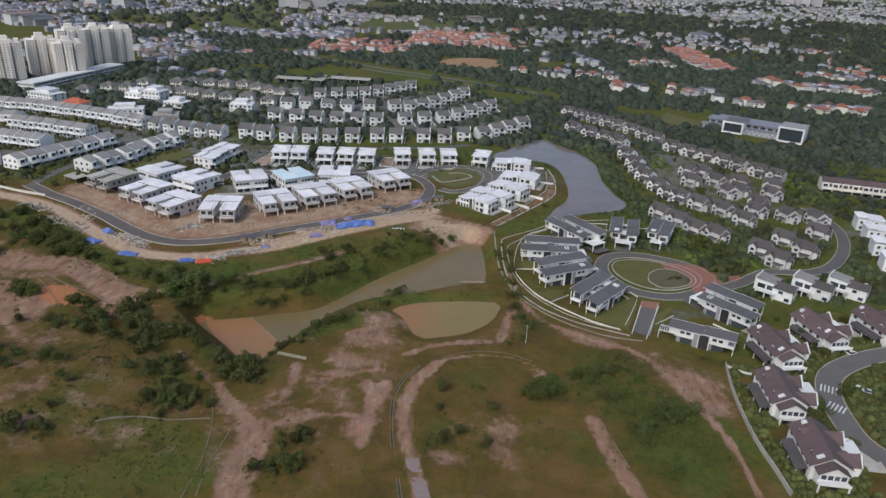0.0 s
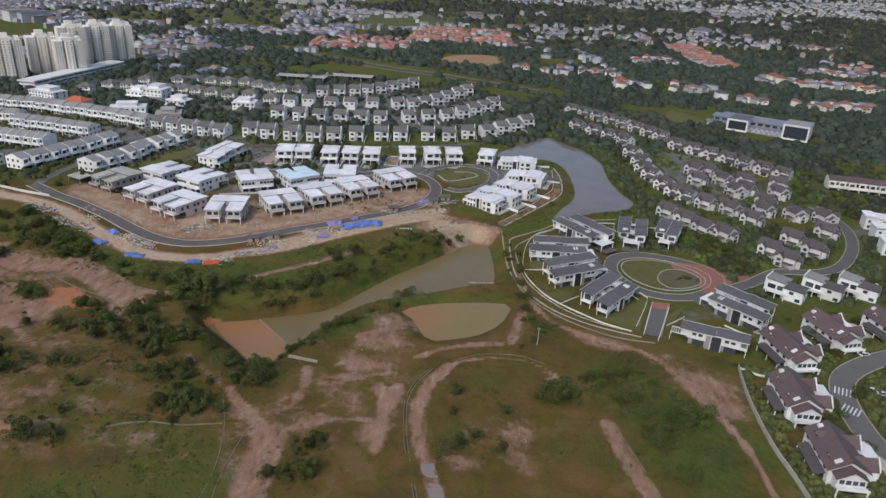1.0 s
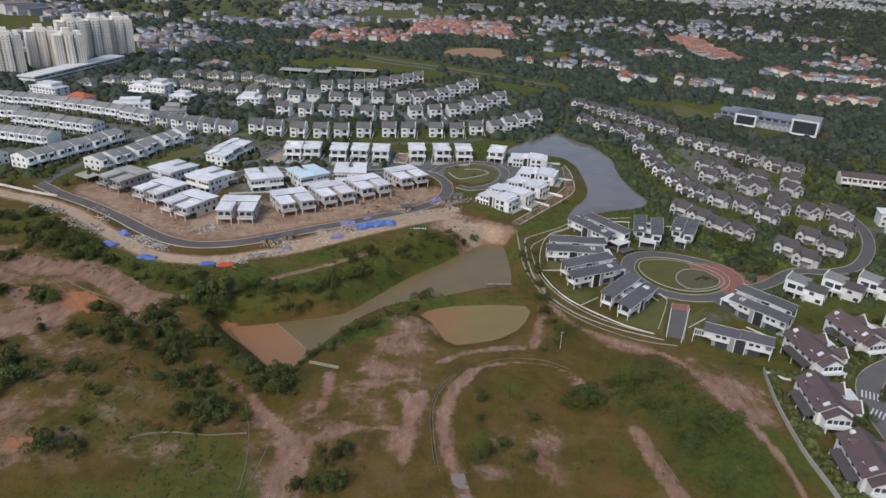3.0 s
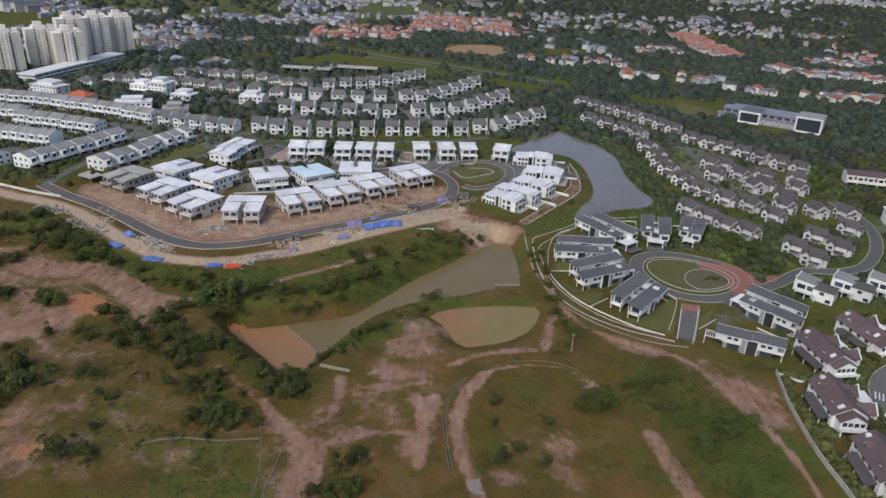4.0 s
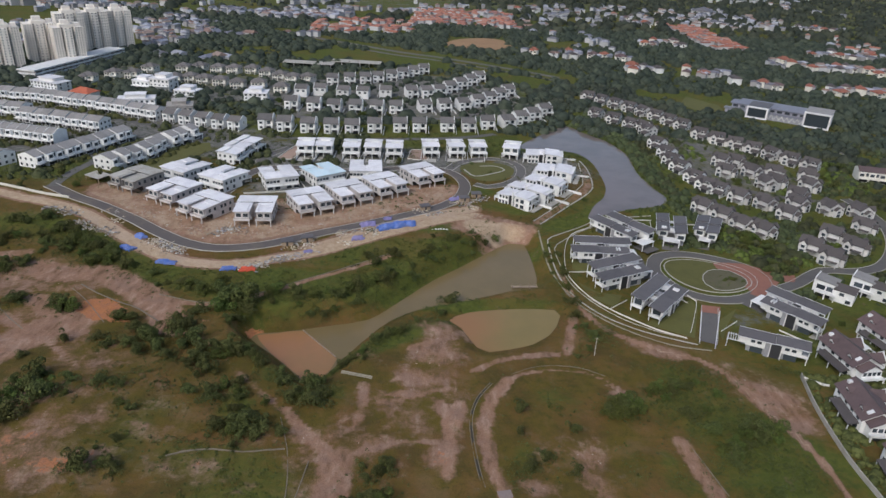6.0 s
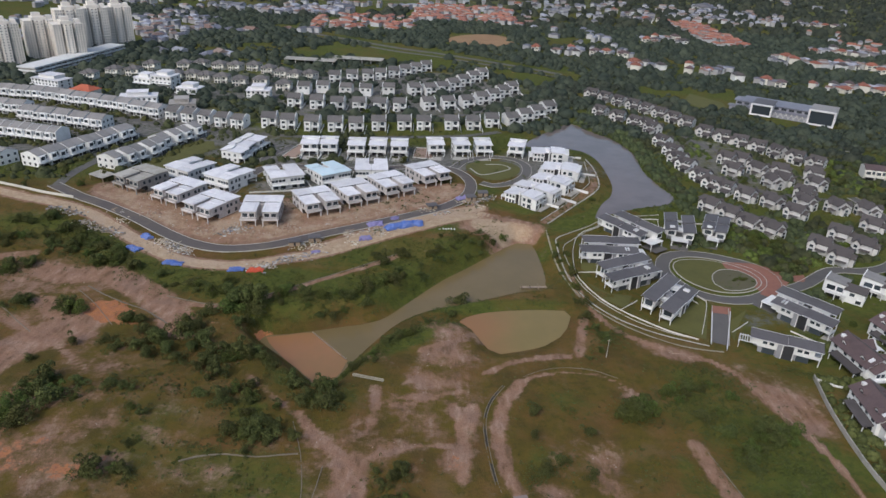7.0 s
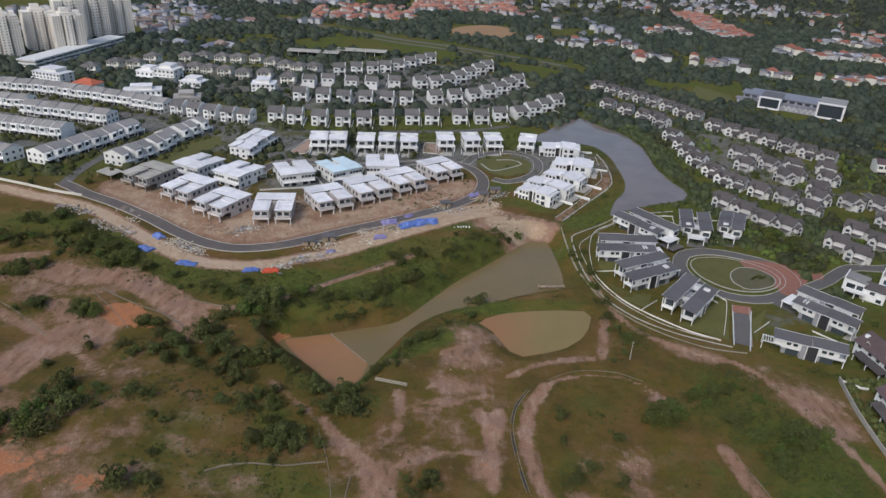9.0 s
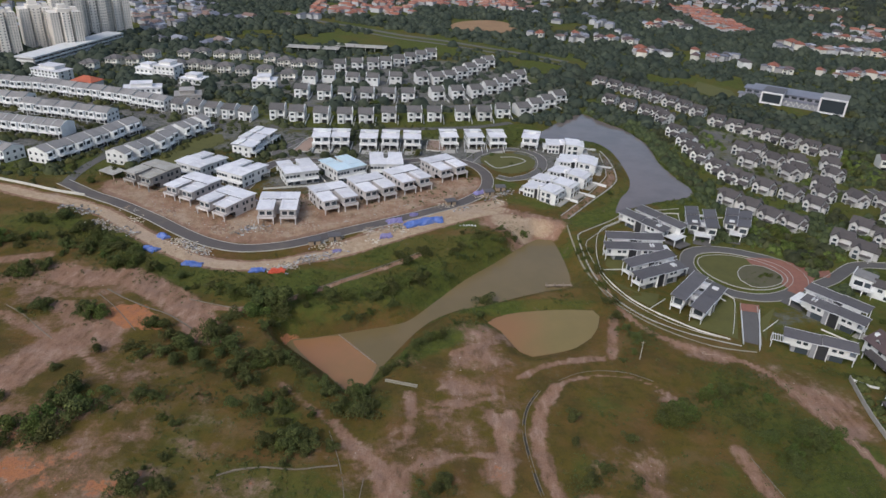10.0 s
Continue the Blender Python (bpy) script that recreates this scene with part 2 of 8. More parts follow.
    paved = mix_colour(nt, ramp(nt, n2, 0.35, 0.65), (0.2, 0.19, 0.175), (0.1, 0.1, 0.085))
    col = mix_colour(nt, ramp(nt, math_node(nt, "ADD", zone.outputs["Alpha"], math_node(nt, "MULTIPLY", edge, 0.5)), 0.35, 0.6), col, paved)
    col = mix_colour(nt, math_node(nt, "MULTIPLY", ramp(nt, n1, 0.45, 0.75), 0.4), col, (0.045, 0.04, 0.022))
    nt.links.new(col, bsdf.inputs["Base Color"])
    bsdf.inputs["Roughness"].default_value = 0.95
    bsdf.inputs["Specular IOR Level"].default_value = 0.15
    bump(nt, bsdf, math_node(nt, "ADD", n1, math_node(nt, "MULTIPLY", n2, 1.5)), 0.6, 0.5)
    return m


LAND = land_material()


# ---- helpers for meshes ----
def mesh_of(name, bm, material):
    data = bpy.data.meshes.new(name)
    bm.to_mesh(data)
    bm.free()
    data.materials.append(material)
    return data


def part(name, bm, material, parent=None, label=""):
    ob = new(name, mesh_of(name, bm, material))
    ob.parent = parent
    return tagged(ob, label) if label else ob


def thing(name, x, y, turn=0.0, label="", category="", group="", kind="", z=None):
    ob = new(name)
    ob.empty_display_size = 0.5
    ob.matrix_world = pose(x, y, lift(x, y) if z is None else z, 0, 0, turn)
    return tagged(ob, label, category, group, kind)


def raw_mesh(name, verts, faces, material, flat=True):
    data = bpy.data.meshes.new(name)
    data.from_pydata([tuple(map(float, v)) for v in verts], [], [tuple(map(int, f)) for f in faces])
    data.materials.append(material)
    if not flat:
        data.polygons.foreach_set("use_smooth", [True] * len(data.polygons))
    data.update()
    return data


def box(bm, x0, x1, y0, y1, z0, z1, turn=0.0):
    m = Matrix.Translation(((x0 + x1) / 2, (y0 + y1) / 2, (z0 + z1) / 2)) @ Matrix.Rotation(turn, 4, "Z") @ Matrix.Diagonal((x1 - x0, y1 - y0, z1 - z0, 1))
    bmesh.ops.create_cube(bm, size=1.0, matrix=m)
    return bm


def boxes(*rows):
    bm = bmesh.new()
    for r in rows:
        box(bm, *r)
    return bm


def curve_through(points, step=4.0, closed=False):
    """Evenly spaced points on a smooth line through the given ones."""
    p = [np.array(q, float) for q in points]
    n, out = len(p), []
    for i in range(n if closed else n - 1):
        a, b = p[i], p[(i + 1) % n]
        before = p[i - 1] if closed or i else 2 * a - b
        after = p[(i + 2) % n] if closed or i + 2 < n else 2 * b - a
        k = max(1, int(np.hypot(*(b - a)) / step))
        for j in range(k):
            t = j / k
            out.append(0.5 * (2 * a + (b - before) * t + (2 * before - 5 * a + 4 * b - after) * t * t + (3 * a - before - 3 * b + after) * t ** 3))
    if not closed:
        out.append(p[-1])
    return [(float(q[0]), float(q[1])) for q in out]


def normals_of(line, closed=False):
    q = np.array(line)
    d = np.roll(q, -1, 0) - np.roll(q, 1, 0) if closed else np.gradient(q, axis=0)
    d /= np.linalg.norm(d, axis=1)[:, None] + 1e-9
    return np.stack([-d[:, 1], d[:, 0]], 1)


def ribbon(line, left, right, up, thick, closed=False):
    """A strip that lies on the land along a line, from left to right of it, with a real thickness."""
    q, nrm = np.array(line), normals_of(line, closed)
    rings = []
    mid = ground_height(q[:, 0], q[:, 1])
    for side in (left, right):
        e = q + nrm * side
        g = np.maximum(ground_height(e[:, 0], e[:, 1]), mid - 0.1)
        rings.append(np.column_stack([e, g + up]))
    a, b = rings
    verts = np.concatenate([a, b, a - (0, 0, thick), b - (0, 0, thick)])
    n, faces = len(q), []
    for i in range(n if closed else n - 1):
        j = (i + 1) % n
        faces += [(i, n + i, n + j, j), (i, j, 2 * n + j, 2 * n + i), (n + i, 3 * n + i, 3 * n + j, n + j)]
    return verts, faces


def strip(name, line, left, right, up, thick, material, parent=None, closed=False):
    ob = new(name, raw_mesh(name, *ribbon(line, left, right, up, thick, closed), material))
    ob.parent = parent
    return ob


def plate(name, poly, up, material, level=None, parent=None, thick=0.3):
    """A flat-lying sheet with a given outline, on the land or at one level."""
    bm = bmesh.new()
    vs = [bm.verts.new((x, y, (lift(x, y) if level is None else level) + up)) for x, y in poly]
    f = bm.faces.new(vs)
    if f.normal.z < 0 or sum(a[0] * b[1] - b[0] * a[1] for a, b in zip(poly, poly[1:] + poly[:1])) < 0:
        f.normal_flip()
    bmesh.ops.triangulate(bm, faces=[f])
    ob = new(name, mesh_of(name, bm, material))
    ob.parent = parent
    return ob


# ---- shape of the land ----
# spot heights: x, y, z
SPOTS_NEAR = [(114, 282, -4.8), (132, 222, -4.1), (120, 336, -4.2), (180, 300, -4.3), (216, 390, -3.6), (48, 246, -1.9),
              (0, 266.4, -1.4), (-28.8, 210, -1.9), (-52.8, 169.2, -1), (-84, 180, 3), (-124.8, 180, 5.4), (-124.8, 232.8, 1.9),
              (-90, 273.6, 3.6), (-20.4, 333.6, 4.8), (-72, 348, 4.3), (-108, 342, 5), (0, 108, -1.2), (72, 150, -2.6), (144, 144, -3.8)]
SPOTS_FAR = [(-19.2, 436.8, 4.2), (75.6, 422.4, 3.4), (96, 354, 0), (-60, 402, 4.3), (-144, 458.4, 5.4), (-224.4, 349.2, 9.6), (-159.6, 534, 8.4),
             (-272.4, 525.6, 9.6), (-360, 672, 7.2), (-7.2, 720, 6), (-7.2, 912, 8.4), (306, 918, 7.2), (132, 540, 2.4), (300, 558, 1.2),
             (-180, 96, 7.2), (0, 0, -1.2), (240, 180, -4.2), (0, 1440, 8.4), (-960, 840, 9.6), (840, 720, 2.4)]
SPOTS = np.array(SPOTS_NEAR + SPOTS_FAR, float)
PONDS = {}


def base_height(x, y):
    x, y = np.asarray(x, float), np.asarray(y, float)
    top, low = np.full(x.shape, 5e-9), np.full(x.shape, 1e-9)
    for sx, sy, sz in SPOTS:
        d2 = (x - sx) ** 2 + (y - sy) ** 2
        w = 1.0 / (d2 + 700.0) ** 1.6
        top, low = top + w * sz, low + w
    return top / low


def inside(poly, x, y):
    odd = np.zeros(np.shape(x), bool)
    for (ax, ay), (bx, by) in zip(poly, poly[1:] + poly[:1]):
        if ay != by:
            odd ^= ((ay > y) != (by > y)) & (x < (bx - ax) * (y - ay) / (by - ay) + ax)
    return odd


def off_line(line, x, y):
    best = np.full(np.shape(x), 1e9)
    for (ax, ay), (bx, by) in zip(line, line[1:]):
        vx, vy = bx - ax, by - ay
        k = np.clip(((x - ax) * vx + (y - ay) * vy) / (vx * vx + vy * vy + 1e-9), 0, 1)
        best = np.minimum(best, np.hypot(x - ax - k * vx, y - ay - k * vy))
    return best


def smooth(v, a, b):
    v = np.clip((np.asarray(v, float) - a) / (b - a), 0, 1)
    return v * v * (3 - 2 * v)


def ground_height(x, y):
    x, y = np.asarray(x, float), np.asarray(y, float)
    z = base_height(x, y)
    for poly, level, bank in PONDS.values():
        px, py = [q[0] for q in poly], [q[1] for q in poly]
        if x.size == 1 and not (min(px) - bank < x[0] < max(px) + bank and min(py) - bank < y[0] < max(py) + bank):
            continue
        d = off_line(poly + poly[:1], x, y)
        d = np.where(inside(poly, x, y), -d, d)
        k = smooth(d, -0.5, bank)
        z = np.where(d < bank, (level - 0.1 + np.clip(d, -6, 0) * 0.25) * (1 - k) + z * k, z)
    return z


def lift(x, y):
    return float(ground_height(np.array([x]), np.array([y]))[0])

# ---- ponds and lake ----
POND_LONG = [(-79.3, 237.6), (-77.6, 241.7), (-69.7, 243.1), (-60.0, 246.2), (-47.5, 250.7), (-33.9, 256.5), (-21.7, 273.5), (-8.3, 293.5), (7.0, 311.7), (20.9, 329.0), (31.4, 339.9), (38.6, 339.3), (41.1, 319.9), (41.6, 299.3), (38.7, 289.4), (30.5, 286.6), (19.9, 282.2), (9.5, 276.8), (-3.0, 270.6), (-12.8, 266.6), (-24.0, 257.2), (-31.6, 245.1), (-38.1, 232.0), (-41.6, 224.6), (-43.9, 218.8), (-47.0, 212.4), (-50.2, 210.0), (-54.0, 212.0), (-60.9, 219.9), (-68.8, 227.7)]
POND_ROUND = [(-0.4, 252.9), (8.2, 259.8), (23.0, 263.7), (35.7, 265.3), (45.3, 265.4), (47.2, 260.7), (44.4, 251.6), (40.4, 244.3), (33.3, 237.3), (24.1, 233.1), (15.5, 230.3), (10.7, 233.4), (7.8, 240.0), (4.8, 247.0)]
LAKE = [(48.5, 490.3), (62.4, 518.1), (80.8, 544.5), (92.6, 555.7), (102.6, 538.5), (109.9, 527.6), (115.9, 519.9), (123.0, 497.7), (125.6, 476.6), (123.1, 446.5), (126.1, 419.2), (130.1, 400.1), (124.0, 387.3), (104.1, 378.6), (85.1, 367.1), (75.7, 360.1), (83.1, 381.4), (90.9, 395.0), (95.9, 413.0), (97.1, 439.1), (95.6, 465.6), (87.6, 484.0), (68.2, 487.8)]
POND_LONG, POND_ROUND, LAKE = (curve_through(p, 5, True) for p in (POND_LONG, POND_ROUND, LAKE))
PONDS["long"] = (POND_LONG, -6.4, 9.0)
PONDS["round"] = (POND_ROUND, -2.9, 6.0)
PONDS["lake"] = (LAKE, 1.2, 9.0)
tagged(plate("water", POND_LONG, 0.0, WATER_MUD, -6.4), "milky brown long pond between grassy banks", "pond", kind="structure")
tagged(plate("water", POND_ROUND, 0.0, WATER_OLIVE, -2.9), "olive-brown round pond in bare earth", "pond", kind="structure")
tagged(plate("water", LAKE, 0.0, WATER_LAKE, 1.2), "still grey lake reflecting the cloudy sky", "lake", kind="structure")
SILT = curve_through([(-77.2, 240.5), (-69.5, 242.4), (-59.9, 245.0), (-51.0, 236.4), (-43.0, 226.4), (-44.4, 219.0), (-50.4, 210.6), (-61.1, 220.5), (-68.6, 228.0)], 4, True)
tagged(plate("water", SILT, 0.0, WATER_SILT, -6.33), "reddish silt-laden water behind the floating boom", "pond", kind="structure")

# ---- bare earth, tracks and lush growth ----
TRACK_CURVE = [(21.4, 136.4), (18.4, 147.3), (16.1, 155.6), (13.3, 167.4), (12.0, 177.5), (12.2, 188.8), (15.8, 201.5), (21.0, 209.7)]
TRACK_CURVE_TOP = [(21.0, 209.7), (26.8, 214.9), (37.6, 218.8), (48.6, 218.6), (57.0, 214.5), (62.3, 207.5)]
TRACK_RIGHT = [(52.2, 296.4), (54.4, 276.1), (59.2, 258.8), (67.8, 246.4), (81.9, 237.2), (97.2, 232.5), (105.5, 224.2), (109.9, 207.3), (115.7, 192.3), (119.4, 177.2), (120.1, 163.6), (119.7, 150.9)]
TRACK_LOW = [(75.5, 182.3), (77.3, 170.8), (79.8, 160.4), (83.7, 143.0)]
TRACK_LEFT = [(-31.5, 126.0), (-32.8, 139.6), (-33.1, 154.1), (-33.6, 164.9), (-41.5, 172.9), (-49.3, 181.2), (-53.7, 187.0)]
TRACK_POND = [(52.1, 257.7), (48.8, 243.8), (45.7, 230.3)]
TRACK_BAND = [(9.0, 215.1), (18.1, 222.6), (29.1, 226.9), (41.3, 229.0)]
TRACK_BANK = [(-120.9, 251.8), (-99.6, 247.4), (-79.3, 257.1), (-62.9, 271.7), (-44.8, 287.1), (-27.5, 302.0)]
# lines of bare ground: line, half width, strength
TRACKS = [(TRACK_CURVE, 2.1, 1.0), (TRACK_CURVE_TOP, 0.8, 0.75), (TRACK_RIGHT, 1.0, 1.3), (TRACK_LOW, 2.5, 0.9), (TRACK_LEFT[:4], 4.6, 1.0), (TRACK_LEFT[3:], 1.8, 0.95), (TRACK_POND, 1.8, 0.8),
          ([(46.6, 353.5), (63.8, 378.6), (80.8, 403.4), (85.0, 416.9), (87.1, 448.5)], 2.2, 0.6), (TRACK_BAND, 1.3, 0.75), (TRACK_BANK, 1.2, 0.95),
          ([(-166.3, 184.0), (-164.3, 198.8), (-158.2, 211.7), (-152.3, 223.8), (-144.6, 234.0)], 7.5, 1.05), ([(-186.2, 237.7), (-172.3, 231.3), (-156.3, 221.6)], 2.6, 0.8), ([(-178.7, 270.7), (-167.0, 265.3), (-152.7, 270.0), (-131.8, 257.5), (-114.8, 242.8), (-106.6, 230.1)], 6.0, 1.0),
          ([(-215.3, 273.8), (-200.9, 277.7), (-189.4, 283.3)], 2.6, 0.8), ([(-166.9, 245.8), (-148.0, 229.9), (-139.7, 224.9)], 4.0, 0.9), ([(-147.7, 216.1), (-139.2, 210.3), (-129.5, 201.2)], 0.8, 0.75),
          ([(3.9, 194.4), (0.4, 179.9), (-1.0, 169.0), (-0.1, 161.7)], 2.2, 0.95), ([(-29.8, 184.5), (-29.1, 195.6), (-31.2, 204.9)], 1.2, 0.7), ([(-112.0, 230.6), (-93.7, 224.4), (-73.1, 203.5), (-56.5, 188.1)], 1.0, 0.55),
          ([(-28.2, 169.3), (-21.2, 171.7), (-12.7, 175.4), (-3.5, 174.8)], 1.0, 0.8), ([(-23.5, 193.9), (-14.7, 197.2), (-6.2, 201.8), (0.8, 203.8)], 1.0, 0.78), ([(-29.6, 205.7), (-28.5, 193.4), (-29.5, 182.7), (-33.3, 176.2)], 0.8, 0.72),
          ([(-3.1, 195.1), (-0.5, 187.8), (0.2, 176.7), (0.3, 163.5)], 1.5, 1.1), ([(-20.0, 199.2), (-15.1, 200.3)], 1.2, 0.95), ([(-20.8, 207.8), (-15.6, 208.6)], 0.8, 0.9), ([(40.9, 170.7), (43.5, 160.8), (46.4, 155.8)], 0.6, 0.85), ([(-15.5, 228.4), (-7.1, 233.4), (0.6, 236.5)], 1.2, 0.9)]
# patches: centre, half length, half width, turn, strength
BARE = [((-9.4, 192.0), 19, 15, 0, 0.44), ((-35.7, 166.2), 16, 16, 0, 0.42), ((-134.0, 174.7), 36, 18, 10, 0.48), ((-130.5, 155.0), 36, 10, 0, 0.52), ((-125.6, 207.7), 20, 12, -30, 0.42), ((-172.5, 262.4), 30, 14, 0, 0.5), ((41.2, 173.1), 16, 9, 0, 0.36), ((115.8, 213.7), 20, 10, -45, 0.38), ((-4.1, 242.2), 10, 6, 0, 0.6), ((-71.0, 154.6), 20, 6, 0, 0.3), ((-5.2, 225.0), 8, 10, 0, 0.8), ((-9.0, 210.1), 10, 6, 0, 0.7), ((-16.3, 200.1), 9, 2.5, 5, 0.62), ((-23.0, 174.6), 13, 2.6, 0, 0.6), ((-37.5, 176.0), 6, 3, 0, 0.6), ((-2.7, 168.9), 5, 4, 0, 0.7), ((-23.8, 196.2), 4, 3, 0, 0.6),
        ((43.1, 171.7), 6, 5, 30, 0.66), ((42.9, 161.1), 8, 4, -40, 0.6), ((27.4, 158.4), 7, 3, 0, 0.55), ((62.6, 203.9), 6, 3, -40, 0.55), ((85.8, 235.1), 10, 4, -15, 0.8), ((76.9, 240.7), 6, 3, -15, 0.6), ((117.0, 208.6), 12, 8, -45, 0.92), ((121.2, 199.2), 8, 6, -45, 0.8),
        ((16.8, 341.1), 13, 10, 0, 1.7), ((30.6, 344.8), 12, 6, 0, 1.45), ((-191.7, 260.0), 18, 7, 0, 0.5), ((-171.3, 233.4), 14, 6, 0, 0.5), ((-138.6, 158.7), 14, 7, 0, 0.72), ((-121.7, 155.6), 15, 4, 10, 0.6), ((-135.8, 165.3), 10, 5, 0, 0.55), ((-112.9, 173.9), 12, 3.5, 0, 0.5), ((-154.4, 184.4), 8, 6, 0, 0.6), ((-121.8, 166.1), 14, 4, 10, 0.5), ((-94.7, 171.3), 12, 4, 0, 0.42), ((-43.4, 174.7), 6, 4, 0, 0.7), ((-31.8, 222.4), 5, 4, 0, 0.5), ((14.4, 240.8), 10, 3, 20, 0.5)]
ORANGE = [((-137.7, 240.5), 7.5, 6, -35, 1.1), ((-130.4, 236.4), 6, 4, -35, 1.0), ((-137.1, 158.8), 14, 7, 0, 0.5), ((-119.8, 154.7), 14, 4, 0, 0.42), ((-77.0, 240.0), 4, 2.4, 0, 1.0), ((-1.3, 167.7), 3, 3, 0, 0.5), ((-141.3, 169.6), 10, 5, 0, 0.45)]
LUSH = [((-69.8, 184.6), 5, 7, 0, 1.0), ((-75.0, 254.5), 12, 5, 0, 0.9), ((-63.7, 258.2), 12, 4, 20, 0.8), ((-82.4, 247.6), 9, 6, 0, 0.8), ((-97.7, 172.3), 7, 9, 0, 0.7), ((-61.9, 205.3), 6, 5, 0, 0.7), ((-40.0, 198.8), 5, 4, 0, 0.7), ((82.7, 205.6), 9, 10, 0, 1.0), ((88.3, 191.5), 10, 10, 0, 0.9), ((105.2, 167.8), 9, 12, 0, 1.2), ((95.4, 176.1), 10, 12, 0, 0.9), ((120.2, 178.8), 4, 9, 0, 1.0), ((69.6, 170.9), 3, 8, 0, 0.7),
        ((16.0, 391.5), 10, 6, 0, 1.2), ((32.9, 370.6), 14, 8, 0, 1.2), ((68.2, 360.0), 26, 7, 40, 1.2), ((83.6, 382.2), 14, 6, 60, 1.0), ((-12.8, 333.5), 20, 6, 15, 1.2), ((-38.7, 309.2), 20, 6, 15, 1.2), ((-197.5, 305.6), 30, 10, -10, 1.0), ((-57.9, 143.6), 18, 10, 0, 1.0), ((-52.2, 154.6), 10, 6, 0, 0.8), ((-77.1, 133.9), 18, 8, 0, 0.85), ((-68.8, 157.2), 12, 5, 0, 0.7), ((-101.2, 159.4), 14, 8, 0, 0.6), ((93.1, 168.3), 12, 10, -45, 0.9), ((70.1, 199.6), 10, 5, 0, 0.6), ((-104.5, 157.2), 14, 9, 0, 0.6), ((-98.2, 182.0), 12, 7, 0, 0.55), ((-69.3, 161.0), 16, 7, 0, 0.95), ((-57.6, 158.0), 10, 6, 0, 0.9), ((-81.0, 157.5), 12, 5, 0, 0.6), ((-37.3, 273.7), 44, 9, 28, 1.35), ((-4.4, 308.2), 50, 10, 18, 1.35), ((-72.8, 270.6), 34, 10, 8, 1.2), ((-117.0, 270.8), 44, 10, -20, 1.2), ((-164.0, 295.4), 30, 12, -30, 0.8), ((-30.3, 228.7), 30, 5, 35, 1.3), ((10.3, 263.7), 30, 4, 10, 1.2),
        ((97.1, 193.1), 26, 17, -45, 0.85), ((99.0, 163.7), 18, 12, -45, 0.8), ((89.8, 217.5), 16, 8, -20, 0.7), ((57.2, 170.1), 6, 8, 0, 0.5), ((125.0, 172.1), 6, 18, 20, 0.8), ((37.2, 201.4), 8, 7, 0, 0.6), ((24.1, 171.4), 4, 6, 0, 0.7), ((70.6, 163.3), 8, 6, 0, 0.6), ((88.7, 587.5), 60, 14, -20, 0.7), ((115.9, 309.8), 70, 60, 0, 0.62), ((170.0, 249.2), 60, 60, 0, 0.75),
        ((84.3, 393.2), 30, 9, 40, 0.8), ((133.6, 474.2), 60, 9, 55, 0.7), ((203.6, 702.7), 70, 14, -10, 0.95), ((176.8, 484.5), 60, 110, 0, 0.5), ((238.7, 462.2), 90, 60, 0, 0.5), ((312.6, 539.8), 110, 50, 0, 0.8), ((147.0, 251.5), 14, 14, 0, 0.95), ((196.0, 366.0), 30, 30, 0, 0.5), ((190.0, 251.4), 30, 40, 0, 0.8), ((-106.8, 798.9), 160, 26, 0, 0.9), ((-168.7, 431.7), 60, 14, 35, 0.85), ((-115.0, 417.9), 60, 60, 0, 0.5)]


# churned building ground round the unfinished houses
SITE = curve_through([(-192.5, 349.3), (-170.7, 336.8), (-142.3, 318.5), (-120.1, 306.5), (-101.6, 306.0), (-79.8, 317.5), (-54.0, 334.1), (-25.8, 355.5), (-4.0, 375.0), (2.6, 393.3), (-13.2, 394.2), (-63.7, 373.0), (-117.4, 350.3), (-166.7, 365.9), (-189.8, 364.1)], 5, True)



PAVED_ZONES = [((190.0, 480.0), 45, 70, 35, 0.55), ((-62.8, 624.1), 120, 70, 0, 0.9), ((-137.2, 570.4), 60, 40, 0, 0.75), ((-255.1, 465.0), 110, 60, 0, 0.8), ((-211.3, 574.1), 60, 40, 0, 0.6), ((-71.8, 440.7), 80, 26, 0, 0.9), ((-66.8, 403.7), 50, 20, 30, 0.9), ((-99.0, 437.7), 60, 12, 5, 0.85), ((58.8, 442.2), 30, 30, 0, 0.7), ((95.3, 325.4), 16, 14, 0, 0.4), ((142.0, 266.2), 20, 14, 0, 0.45), ((174.0, 231.8), 14, 40, 0, 0.35), ((260.7, 366.4), 14, 30, 0, 0.5), ((-363.8, 645.3), 120, 60, 0, 0.5)]


DIRT_ROAD = [(-244.8, 345.3), (-223.1, 336.2), (-204.2, 331.5), (-185.1, 324.8), (-168.9, 314.5), (-155.3, 304.1), (-139.0, 292.4), (-125.4, 284.8), (-108.4, 281.4), (-94.2, 284.0), (-80.5, 290.5), (-66.3, 297.9), (-54.2, 306.4), (-38.9, 318.4), (-22.6, 329.9), (-5.1, 343.2), (13.5, 354.6)]


def patch(x, y, rows):
    out = np.zeros(x.shape)
    for (cx, cy), a, b, turn, k in rows:
        c, s = math.cos(radians(turn)), math.sin(radians(turn))
        u, v = (x - cx) * c + (y - cy) * s, -(x - cx) * s + (y - cy) * c
        out = np.maximum(out, k * (1 - smooth(np.sqrt((u / a) ** 2 + (v / b) ** 2), 0.35, 2.0)))
    return out


